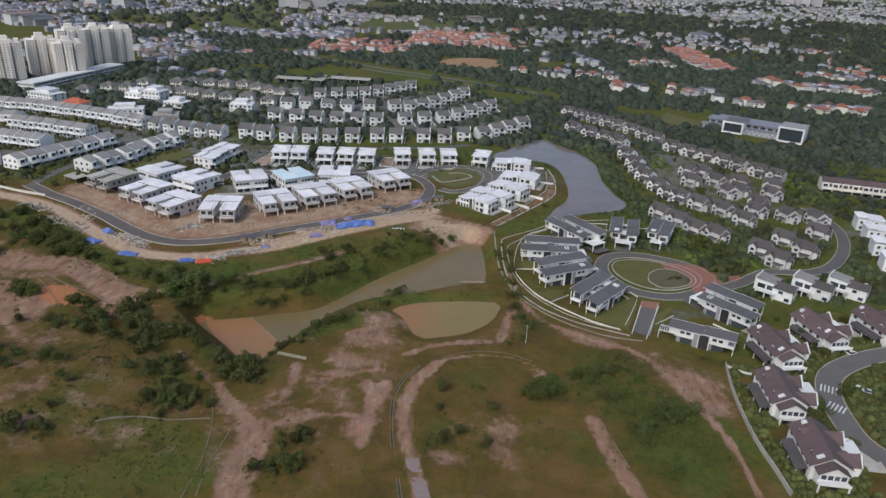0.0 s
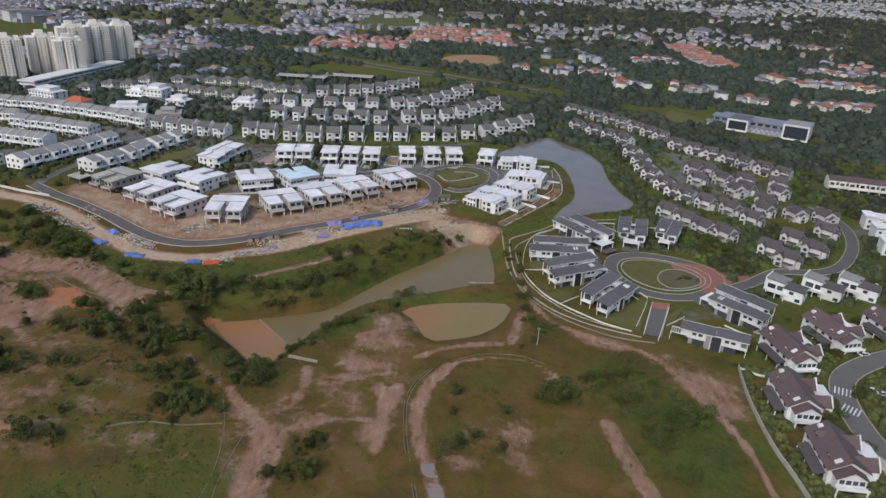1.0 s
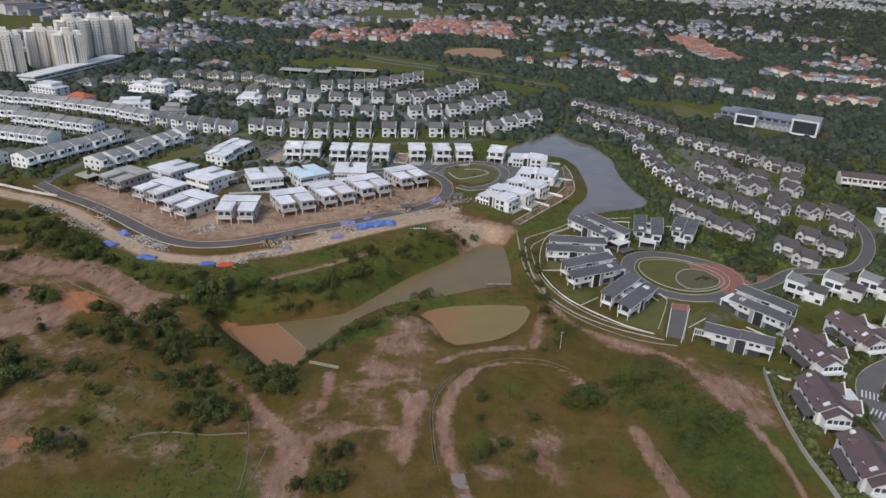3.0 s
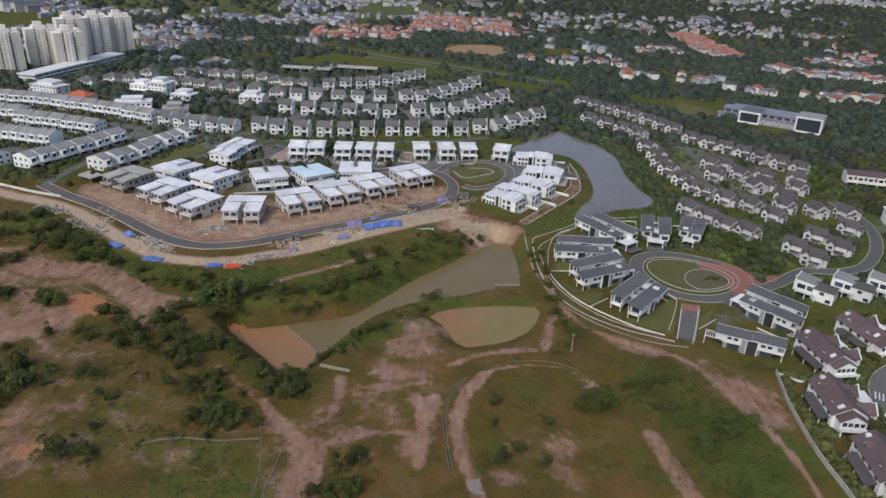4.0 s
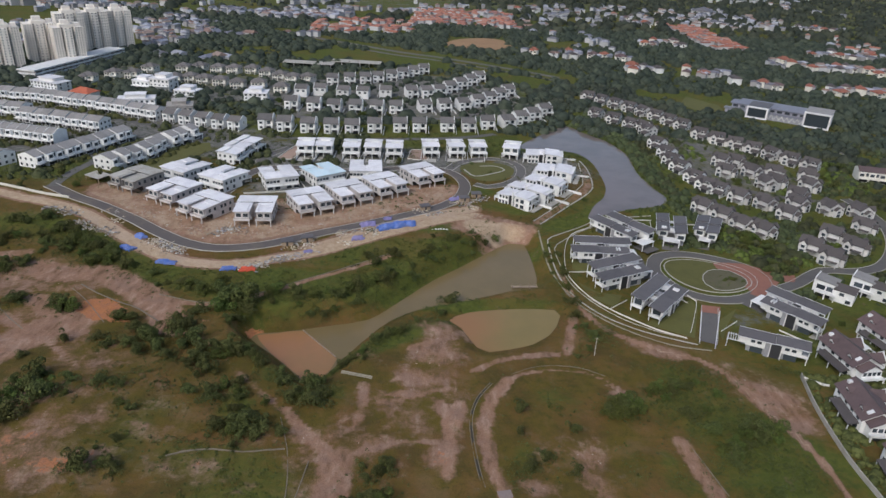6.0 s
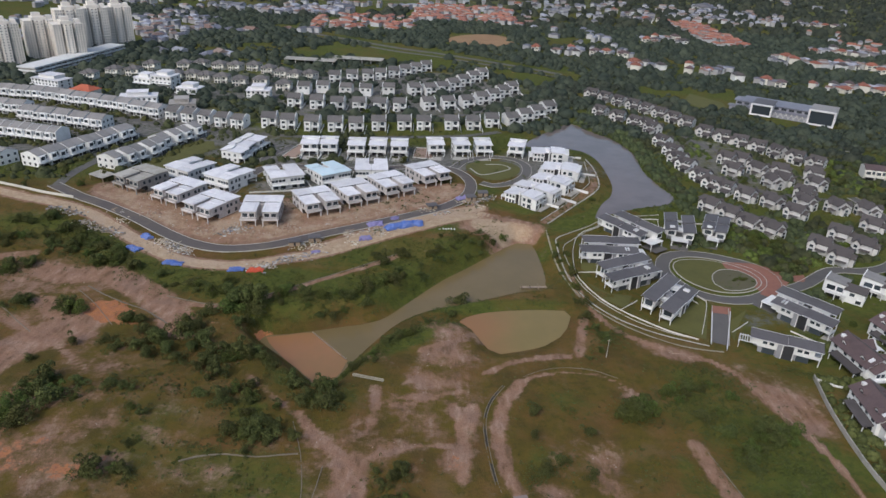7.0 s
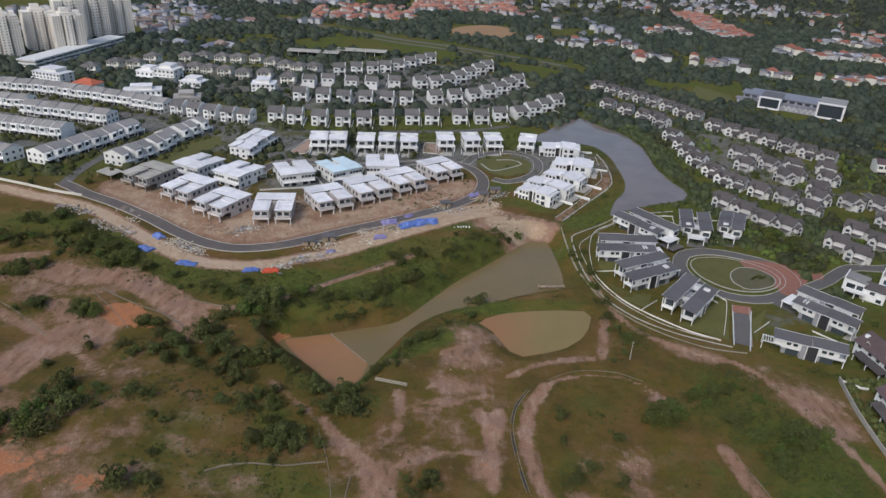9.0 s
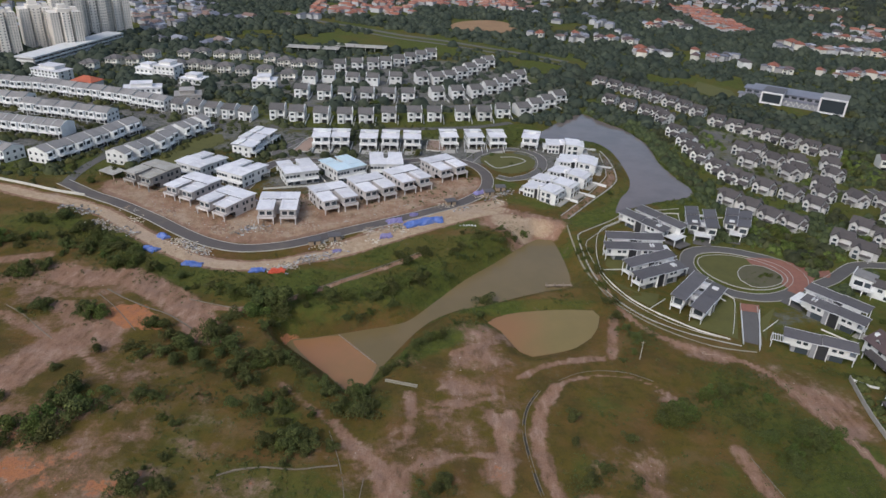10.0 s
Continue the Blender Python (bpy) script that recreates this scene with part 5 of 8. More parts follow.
    part("court_roof", boxes(bx(-4.5, 3.0, -gap / 2, gap / 2, 3.2, 3.5)), ROOF_WHITE, h, "low white court roof")
    part("link", boxes(bx(-1.5, 2.0, -gap / 2, gap / 2, -0.6, 5.2)), GREY_WALL, h)
    for k in range(6):
        part("pergola_beam", boxes(bx(3.6 + k * 0.9, 3.85 + k * 0.9, -gap / 2, gap / 2, 5.6, 5.9)), FRAME, h, "white pergola slat")
    for k in range(3):
        part("pergola_beam", boxes(bx(-7.4 + k * 1.1, -7.1 + k * 1.1, -gap / 2, gap / 2, 5.4, 5.7)), FRAME, h, "white pergola slat")
    part("carport_slab", boxes(bx(half - 2.5, half + 3.6, -gap / 2 - 2.5, gap / 2 + 2.5, 2.7, 3.0)), WHITE, h, "white carport slab")
    for py in (-gap / 2 - 2.1, gap / 2 + 2.1):
        part("pillar", boxes(bx(half + 2.9, half + 3.3, py - 0.2, py + 0.2, -0.6, 2.7)), WHITE, h)
    part("driveway", boxes(bx(half - 2.5, half + 7.0, -gap / 2 - 2.6, gap / 2 + 2.6, 0.02, 0.14)), ASPHALT, h, "dark grey driveway")
    part("terrace", boxes(bx(-half - 6.0, -half - 1.0, -gap / 2 - 5.6, -gap / 2 + 0.5, -0.3, 0.25)), CONCRETE, h, "pale paved terrace")
    for px, py in ((-5.0, gap / 2 + 3.0), (5.0, -gap / 2 - 2.4), (6.3, -gap / 2 - 2.4)):
        part("skylight", boxes(bx(px - 0.3, px + 0.3, py - 1.3, py + 1.3, 6.3, 6.95)), FRAME, h)
    return h


def brown_house(x, y, turn):
    """A long white house under brown tiles: main ridge, two cross gables with raised white fronts, dormers, lean-to, carport and balcony end."""
    h = thing("detached_house", x, y, turn, "white two-storey house with purple-brown tiled roofs and dormers", "house", "brown-roofed houses")
    r = ROOF_BROWN
    bm = boxes((-8.5, 9, -4.5, 5, -1, 5.6))
    gable_wall(bm, -8.5, 9, -4.5, 5, 5.6, 3.4, "x")
    part("wall", bm, WHITE, h)
    part("roof", gable(bmesh.new(), -8.5, 9, -4.5, 5, 5.7, 3.6, "x", 0.6), r, h)
    part("ridge_cap", boxes((-9.1, 9.6, 0.1, 0.4, 9.22, 9.42)), ROOF_DARK, h, "dark ridge tiles")
    bm = boxes((-11.4, -8.5, -3.2, 3.8, -1, 5.2))
    gable_wall(bm, -11.4, -8.5, -3.2, 3.8, 5.2, 2.5, "x")
    part("end_bay", bm, WHITE, h)
    part("end_roof", gable(bmesh.new(), -11.4, -8.4, -3.2, 3.8, 5.3, 2.7, "x", 0.5), r, h)
    for k in (-2.1, -0.5, 1.1, 2.7):
        window(h, "l", -11.4, k, 3.5, 1.25, 1.5, True)
    window(h, "l", -11.4, 0.3, 0.1, 5.0, 2.2, True, DARK_PANEL, "sliding_door")
    part("balcony", boxes((-13.2, -11.4, -3.6, 4.2, 2.7, 2.95), (-13.2, -13.08, -3.6, 4.2, 2.95, 3.6)), WHITE, h)
    for k in (-3.3, 3.9):
        part("pillar", boxes((-13.1, -12.75, k - 0.18, k + 0.18, -1, 2.7)), WHITE, h)
    for x0, x1, y0 in ((-6.8, -2.0, -7.6), (2.6, 7.4, -6.6)):
        m = (x0 + x1) / 2
        bm = boxes((x0, x1, y0, 0, -1, 5.2))
        gable_wall(bm, x0, x1, y0, -0.2, 5.2, 2.5, "y")
        part("side_wing", bm, WHITE, h)
        part("wing_roof", gable(bmesh.new(), x0, x1, y0 + 0.5, 0.2, 5.3, 2.7, "y", 0.45), r, h)
        bm = boxes((x0 - 0.2, x1 + 0.2, y0 - 0.25, y0 + 0.05, 2.8, 5.5))
        gable_wall(bm, x0 - 0.6, x1 + 0.6, y0 - 0.25, y0 + 0.05, 5.5, 3.1, "y")
        part("raised_gable", bm, WHITE, h, "raised white gable front")
        window(h, "f", y0 - 0.25, m, 3.5, 2.6, 1.6, True)
        window(h, "f", y0, m, 0.2, 3.0, 2.2, True, DARK_PANEL, "door")
    part("porch_roof", slope(bmesh.new(), -2.2, 2.8, -8.2, -4.4, 2.9, 4.2), r, h)
    part("carport_slab", boxes((2.2, 9.4, -11.6, -6.6, 2.7, 2.95)), WHITE, h, "white flat carport slab")
    for px in (2.6, 9.0):
        part("pillar", boxes((px - 0.18, px + 0.18, -11.4, -11.0, -1, 2.7)), WHITE, h)
    part("driveway", boxes((-1.5, 9.4, -17.5, -6.6, -0.2, 0.14)), CONCRETE, h, "pale concrete driveway")
    part("lean_to", slope(bmesh.new(), -7.5, 5.5, 5.0, 7.9, 3.6, 2.8), ROOF_DARK, h, "dark lean-to roof")
    for px in (-7.2, -1.0, 5.2):
        part("post", boxes((px - 0.12, px + 0.12, 7.5, 7.75, -1, 2.8)), FRAME, h)
    for px, py in ((-4.6, 3.9), (4.8, 3.9)):
        bm = boxes((px - 1.2, px + 1.2, 1.6, py, 5.8, 7.2))
        gable_wall(bm, px - 1.2, px + 1.2, 0.8, py, 7.2, 1.0, "y")
        part("dormer", bm, WHITE, h, "white rendered dormer")
        part("dormer_roof", gable(bmesh.new(), px - 1.2, px + 1.2, 0.6, py, 7.3, 1.1, "y", 0.3), r, h)
        window(h, "b", py, px, 6.2, 1.4, 1.0, True)
    tilt = -math.atan2(3.6, 5.35)
    for px in (-7.0,):
        bm = bmesh.new()
        bmesh.ops.create_cube(bm, size=1.0, matrix=Matrix.Translation((px, 2.7, 7.75)) @ Matrix.Rotation(tilt, 4, "X") @ Matrix.Diagonal((1.3, 1.9, 0.3, 1)))
        part("skylight", bm, FRAME, h, "pale flat skylight")
    part("vent", boxes((7.3, 8.5, 1.6, 2.8, 6.6, 8.6)), WHITE, h, "white chimney-like vent box")
    for k in (-6.0, -2.2, 1.6, 6.6):
        window(h, "b", 5.0, k, 4.0, 1.6, 1.3, True)
        window(h, "b", 5.0, k, 0.3, 2.2, 2.1, True)
    for k in (-2.4, 2.6):
        window(h, "r", 9.0, k, 3.6, 1.6, 1.5, True)
    return h


def split_house(x, y, turn):
    """A tall rear block under a pale sloping roof and a front block under dark tiles, with side terraces."""
    h = thing("detached_house", x, y, turn, "white house with pale rear roof and dark tiled front roof", "house", "split-roofed houses")
    part("rear_wall", boxes((-9.0, -0.5, -3.8, 4.6, -0.6, 7.4)), WHITE, h)
    part("rear_roof", slope(bmesh.new(), -9.2, 0.2, -4.1, 4.9, 8.4, 7.5, "x"), ROOF_PALE, h, "pale slate mono-pitch roof")
    part("end_wall", boxes((-9.5, -9.1, -4.2, 5.0, -0.6, 8.9)), WHITE, h)
    bm = boxes((-0.5, 8.2, -4.4, 3.6, -0.6, 5.9))
    gable_wall(bm, -0.5, 8.2, -4.4, 3.6, 5.9, 2.0, "x")
    part("front_wall", bm, WHITE, h)
    part("front_roof", gable(bmesh.new(), -0.3, 8.2, -4.4, 3.6, 6.0, 2.1, "x", 0.5), ROOF_DARK, h)
    part("terrace_slab", boxes((-8.0, 1.0, -6.8, -3.8, 2.8, 3.05)), WHITE, h)
    part("balustrade", boxes((-8.0, 1.0, -6.8, -6.7, 3.05, 4.0)), FRAME, h)
    for px in (-7.6, -3.5, 0.6):
        part("pillar", boxes((px - 0.2, px + 0.2, -6.6, -6.2, -0.6, 2.8)), WHITE, h)
    window(h, "f", -3.8, -6.2, 3.6, 3.6, 2.3, True)
    window(h, "f", -3.8, -2.4, 3.6, 2.6, 2.3, True)
    window(h, "f", -3.8, -4.5, 0.0, 6.0, 2.4, material=DARK_PANEL, name="door")
    window(h, "f", -4.4, 3.0, 3.6, 2.0, 1.5, True)
    window(h, "f", -4.4, 6.2, 0.6, 2.2, 1.7, True)
    for k in (-2.2, 1.4):
        window(h, "r", 8.2, k, 3.6, 1.6, 1.5, True)
        window(h, "r", 8.2, k, 0.4, 1.6, 1.8, True)
        window(h, "l", -9.5, k, 4.4, 1.4, 1.6, True)
    part("vent", boxes((5.2, 6.6, 0.4, 1.8, 6.6, 7.7)), FRAME, h, "white roof vent box")
    return h


def row_house(x, y, turn, end=False, roof=None, label="white terraced house with grey tiled roof", wall=None, fins=False):
    h = thing("terraced_house", x, y, turn, label, "house", "terraced houses")
    w = wall or WHITE
    bm = boxes((-3.5, 3.5, -6.5, 6.0, -0.6, 7.0), (-3.3, 0.6, -8.0, -6.5, 2.9, 6.6))
    part("wall", bm, w, h)
    part("roof", gable(bmesh.new(), -3.5, 3.5, -6.5, 6.0, 7.1, 2.3, "x", 0.02, 0.25), roof or ROOF_GREY, h)
    if fins:
        bm = boxes((3.3, 3.56, -6.7, 6.2, 0, 7.3))
        gable_wall(bm, 3.3, 3.56, -6.7, 6.2, 7.2, 2.55, "x")
        part("party_wall", bm, w, h)
    else:
        bm = bmesh.new()
        gable_wall(bm, -3.5, 3.5, -6.5, 6.0, 6.95, 2.1, "x")
        part("gable_wall", bm, w, h)
    part("porch_slab", boxes((-3.4, 3.4, -9.6, -6.5, 2.7, 2.95), (-3.4, 3.4, -9.6, -9.45, 2.95, 3.5)), w, h)
    part("pillar", boxes((2.9, 3.3, -9.4, -9.0, -0.6, 2.7)), w, h)
    window(h, "f", -8.0, -1.4, 4.2, 2.6, 1.9)
    window(h, "f", -6.5, 2.1, 4.0, 1.6, 2.2)
    window(h, "f", -6.5, 0.5, 0.0, 5.0, 2.4, material=DARK_PANEL, name="door")
    if end:
        for k in (-4.0, 0.0, 4.0):
            window(h, "l", -3.5, k, 4.4, 1.4, 1.5)
            window(h, "r", 3.56, k, 4.4, 1.4, 1.5)
            window(h, "l", -3.5, k, 0.9, 1.4, 1.5)
            window(h, "r", 3.56, k, 0.9, 1.4, 1.5)
    return h


def at_row(proto, spots, turn=None, front=-90.0, jitter=3.0, walls=False):
    """Copies of a house at the given spots; turn None: square to the row, with the front to its right-hand side; walls: a white wall along each plot."""
    n = normals_of(spots) if len(spots) > 1 else None
    for i, (x, y) in enumerate(spots):
        a = turn
        if a is None:
            a = math.degrees(math.atan2(n[i][1], n[i][0])) + front
        put_house(proto, pose(x, y, lift(x, y), 0, 0, a + random.uniform(-jitter, jitter)))
        if walls:
            c, s = math.cos(radians(a)), math.sin(radians(a))
            garden_wall([(x + 6.9 * c - v * s, y + 6.9 * s + v * c) for v in (-14.0, -4.0, 8.0)], 1.5, "white wall between neighbouring plots", 0.14, WHITE)


def along(points, count):
    """Evenly spaced spots on a line."""
    q = np.array(curve_through(points, 2))
    s = np.concatenate([[0], np.cumsum(np.hypot(*np.diff(q, axis=0).T))])
    t = np.linspace(0, s[-1], count)
    return [(float(a), float(b)) for a, b in zip(np.interp(t, s, q[:, 0]), np.interp(t, s, q[:, 1]))]


def row_turn(spots):
    return math.degrees(math.atan2(spots[-1][1] - spots[0][1], spots[-1][0] - spots[0][0]))


def put_house(ob, m):
    HOUSES.append((m.translation.x, m.translation.y))
    return copy_thing(ob, m)


def clear_of_houses(x, y, gap):
    return all((x - a) ** 2 + (y - b) ** 2 > gap * gap for a, b in HOUSES)


def retire(ob):
    """Takes away a pattern house after its copies are made."""
    for o in (*ob.children_recursive, ob):
        bpy.data.objects.remove(o)


# -- the unfinished pairs on the building site --
p = semi_pair(0, 0, 0, plaster=True)
for spot, turn in (((-149.7, 353.3), -28), ((-127.8, 336.9), -29), ((-100.8, 334.1), 5), ((-76.1, 350.2), 31), ((-57.4, 365.5), 34), ((-38.7, 381.0), 36), ((-18.1, 402.5), 36)):
    put_house(p, pose(*spot, lift(*spot), 0, 0, turn))
retire(p)
p = semi_pair(0, 0, 0)
for spot, turn in (((-154.6, 388.1), 151), ((-130.1, 379.8), 152), ((-101.4, 386.4), 206), ((-52.5, 405.5), 186)):
    put_house(p, pose(*spot, lift(*spot), 0, 0, turn))
retire(p)
semi_pair(*(-175.0, 365.8), -28, True)
semi_pair(*(-77.4, 395.0), 218, False, True)

# -- the white detached row and the lakeside group --
p = white_house(0, 0, 0)
p.scale = (1.12, 1.1, 1.08)
at_row(p, [(-96.4, 444.6), (-84.4, 446.9), (-66.5, 447.6), (-52.7, 449.7), (-38.7, 450.5)], 2)
at_row(p, [(-15.0, 457.2), (2.0, 459.9), (17.0, 462.7)], 8)
at_row(p, [(40.6, 465.0)], -12)
at_row(p, [(274.5, 390.0), (270.6, 371.8), (263.7, 350.4), (257.7, 328.9)], 75)
retire(p)
p = lake_house(0, 0, 0)
for spot, turn, wide, deep in (((39.0, 376.9), 55, 1.15, 1.0), ((47.6, 388.0), 54, 1.0, 1.22), ((58.0, 401.5), 56, 1.15, 1.12), ((66.5, 423.0), 74, 1.5, 1.1), ((63.5, 456.0), 84, 1.3, 1.15)):
    p.scale = (wide, deep, 1.0)
    put_house(p, pose(*spot, lift(*spot), 0, 0, turn))
retire(p)

# -- rows of grey-roofed estate houses --
p = gable_house(0, 0, 0)
p.scale = (1.16, 1.12, 1.08)
at_row(p, [(-135.0, 496.2), (-121.2, 495.0), (-104.0, 494.6), (-88.0, 496.9), (-73.3, 499.0), (-57.7, 506.6), (-39.4, 511.9), (-24.9, 514.9), (-4.3, 520.5), (11.9, 523.9), (26.8, 534.5)], 2, walls=True)
at_row(p, [(42.2, 540.8), (54.1, 555.9), (64.9, 569.4), (76.5, 585.2)], 20, walls=True)
at_row(p, [(-127.7, 549.5), (-110.2, 549.6), (-94.0, 549.9), (-77.8, 555.1), (-61.2, 558.4), (-46.2, 562.5)], 0, walls=True)
at_row(p, [(-23.7, 573.3), (-7.5, 580.5), (8.2, 587.6), (21.4, 602.8), (32.0, 615.8), (41.2, 630.6), (50.2, 645.9)], 16, walls=True)
at_row(p, [(-128.9, 595.9), (-114.6, 604.6), (-94.3, 602.4), (-77.8, 605.2), (-59.1, 614.3)], 180, walls=True)
at_row(p, [(-37.3, 619.3), (-24.0, 622.1), (-12.6, 630.2), (-3.2, 645.6), (6.5, 661.9), (16.3, 679.3), (24.7, 695.3)], 18)
at_row(p, [(-111.6, 651.2), (-97.1, 659.6), (-83.1, 665.1), (-71.5, 672.1), (-60.0, 683.7), (-49.7, 695.4), (-39.7, 707.5), (-30.4, 719.9)], 6)
retire(p)
p = hip_house(0, 0, 0)
at_row(p, [(-283.9, 660.6), (-256.0, 669.7), (-243.0, 678.2), (-224.7, 674.9), (-209.8, 676.2), (-193.5, 680.5), (-176.7, 669.1), (-161.9, 657.6), (-148.4, 651.1), (-135.6, 654.6)], -15, jitter=12)
at_row(p, [(-304.1, 629.3), (-288.2, 632.2), (-246.2, 621.6), (-234.7, 626.8), (-220.5, 623.2), (-205.9, 619.8), (-188.5, 612.4), (-171.1, 616.4), (-148.3, 603.8), (-316.5, 607.9)], -10, jitter=12)
retire(p)

# -- the grey gabled houses beyond the villas --
p = cross_house(0, 0, 0, ROOF_DARK)
p.scale = (0.86, 0.92, 1.0)
at_row(p, along([(125.4, 646.7), (160.6, 607.6), (187.5, 562.3)], 8), jitter=22)
at_row(p, along([(121.2, 584.4), (139.2, 561.9), (153.2, 539.0)], 4), jitter=22)
at_row(p, along([(194.0, 537.7), (222.6, 508.5), (253.1, 476.1)], 7), jitter=22)
at_row(p, [(189.9, 476.1), (186.0, 455.5), (205.2, 458.9), (215.3, 443.4), (235.3, 438.1), (212.8, 404.9), (199.7, 476.5)], 125, jitter=14)
at_row(p, [(148.9, 388.3), (156.7, 378.1), (163.7, 365.8), (173.4, 359.2)], 128, jitter=9)
at_row(p, [(178.5, 410.7), (192.0, 402.9), (198.9, 387.1)], 125, jitter=9)
at_row(p, [(230.1, 399.2), (246.5, 395.5), (207.1, 438.0)], 100)
at_row(p, [(219.5, 420.5), (220.0, 460.0), (241.0, 456.0)], 150, jitter=20)
at_row(p, [(191.6, 341.4), (210.6, 358.1), (215.8, 343.0), (195.9, 329.1), (235.9, 372.1)], 135)
retire(p)
p = cross_house(0, 0, 0, ROOF_DARK, "white lakefront house with balconies and low grey roofs")
p.scale = (0.9, 0.9, 0.95)
for spot, turn in (((151.9, 505.5), -58), ((153.3, 484.2), -58), ((154.8, 456.9), -55), ((159.2, 438.4), -52), ((168.9, 420.8), -50), ((152.2, 551.1), -60), ((163.0, 426.5), -50), ((152.9, 468.9), -56)):
    put_house(p, pose(*spot, lift(*spot), 0, 0, turn))
retire(p)
p = split_house(0, 0, 0)
for spot in ((180.0, 291.1), (199.3, 294.6), (216.9, 296.3)):
    put_house(p, pose(*spot, lift(*spot), 0, 0, -40))
retire(p)
p = brown_house(0, 0, 0)
p.scale = (1.12, 1.22, 1.06)
for spot, turn in (((156.5, 234.4), 100), ((181.7, 251.4), 104), ((210.4, 257.4), 104), ((145.3, 201.3), 87), ((144.4, 169.2), 85)):
    put_house(p, pose(*spot, lift(*spot), 0, 0, turn))
retire(p)

# -- villas round the oval green --
p = villa(0, 0, 0)
p.scale = (1.0, 1.0, 1.14)
for spot, turn in (((91.5, 342.4), -52), ((76.0, 317.3), 2), ((80.0, 296.7), 29), ((93.0, 275.0), 52)):
    put_house(p, pose(*spot, lift(*spot), 0, 0, turn))
retire(p)
p = villa(0, 0, 0, -1, 24.0, 5.0)
p.scale = (1.0, 1.0, 1.14)
put_house(p, pose(148.4, 269.0, lift(148.4, 269.0), 0, 0, -50))
retire(p)
p = villa(0, 0, 0, -1, 24.0, 5.0, True)
p.scale = (1.0, 1.0, 1.14)
tagged(p, "white modern villa with one long slate roof")
put_house(p, pose(127.9, 245.6, lift(127.9, 245.6), 0, 0, -24))
retire(p)
p = villa(0, 0, 0, 1, 22.0, 3.6)
p.scale = (1.0, 1.0, 1.14)
put_house(p, pose(*(118.8, 349.6), lift(*(118.8, 349.6)), 0, 0, -104))
retire(p)
p = villa(0, 0, 0, 1, 20.0, 1.2)
p.scale = (1.0, 1.0, 1.14)
put_house(p, pose(*(139.2, 351.9), lift(*(139.2, 351.9)), 0, 0, -114))
retire(p)

# -- terraces on the rising ground --
p, q, fin = row_house(0, 0, 0, True, ROOF_PALE), row_house(0, 0, 0, False, ROOF_PALE), row_house(0, 0, 0, False, ROOF_PALE, fins=True)
for ends, n, fins in (([(-242.8, 385.2), (-220.3, 450.1)], 11, 0), ([(-201.8, 389.8), (-191.1, 426.5)], 5, 0), ([(-190.8, 435.7), (-181.0, 463.4)], 4, 0), ([(-308.8, 446.4), (-255.8, 436.0)], 9, 1), ([(-297.4, 478.5), (-240.5, 466.5)], 10, 0),
                      ([(-354.0, 498.1), (-306.8, 490.7)], 8, 0), ([(-372.1, 542.1), (-301.2, 527.7)], 12, 0), ([(-294.3, 523.6), (-215.0, 500.6)], 14, 0), ([(-297.9, 404.4), (-261.9, 386.6)], 5, 0)):
    spots = along(ends, n)
    for k, s in enumerate(spots):
        # most rows step in and out house by house under low roofs; two rows have raised party walls
        step = 0.0 if fins else (0.7, -0.5, 0.2, -0.7)[k % 4]
        a = radians(row_turn(spots))
        put_house(fin if fins else p if k in (0, n - 1) else q, pose(s[0] - step * math.sin(a), s[1] + step * math.cos(a), lift(*s) + (0.0 if fins else (0.0, 0.45, -0.2, 0.3)[k % 4]), 0, 0, row_turn(spots)))
        for _ in range(5):
            u, v = random.uniform(-3.5, 3.5), random.uniform(-15, -11.5)
            FRONT_GARDENS.append((s[0] + u * math.cos(a) - v * math.sin(a), s[1] + u * math.sin(a) + v * math.cos(a)))
retire(p)
retire(fin)
p = gable_house(0, 0, 0, "white house with grey tiled roof at the terrace end")
at_row(p, along([(-203.4, 497.9), (-154.5, 489.5)], 5))
retire(p)
retire(q)
p = row_house(0, 0, 0, False, ROOF_BROWN, "cream terraced house with brown tiled roof", CREAM)
at_row(p, along([(280.6, 461.2), (328.5, 447.9)], 9), jitter=0)
retire(p)

# -- scattered houses on the hillside beyond the school --
def hill_house(x, y, turn, roof, wall, label):
    h = thing("detached_house", x, y, turn, label, "house", "hillside houses")
    part("wall", boxes((-7, 7, -4, 5, -1, 6.5), (-5, 1, -7, -4, -1, 6.0)), wall, h)
    part("roof", hip(bmesh.new(), -7, 7, -4, 5, 6.6, 2.8), roof, h)
    part("front_roof", hip(bmesh.new(), -5, 1, -7, 0, 6.1, 2.2), roof, h)
    window(h, "f", -7, -2, 3.6, 3.6, 1.6)
    window(h, "f", -4, 4, 3.4, 3.0, 1.8)
    window(h, "f", -7, -2, 0.3, 3.6, 2.2)
    return h


# loose rows of houses on the hillside: two ends, how many, spread
HILL_ROWS = (((87.3, 857.6), (204.3, 862.5), 9, 9), ((198.4, 805.1), (220.1, 783.1), 5, 7), ((266.6, 805.6), (298.2, 753.4), 8, 8), ((383.5, 858.9), (423.9, 871.7), 6, 8), ((365.9, 737.8), (451.6, 724.3), 10, 9), ((437.0, 848.9), (518.2, 845.3), 11, 10),
             ((482.3, 959.5), (582.6, 961.3), 10, 12), ((319.1, 747.7), (328.0, 730.2), 4, 6), ((122.6, 1292.9), (157.6, 1300.4), 3, 14), ((296.2, 1306.8), (328.5, 1164.4), 8, 14), ((589.8, 1266.3), (658.7, 1236.8), 7, 14), ((250.5, 961.9), (298.3, 995.9), 6, 9))
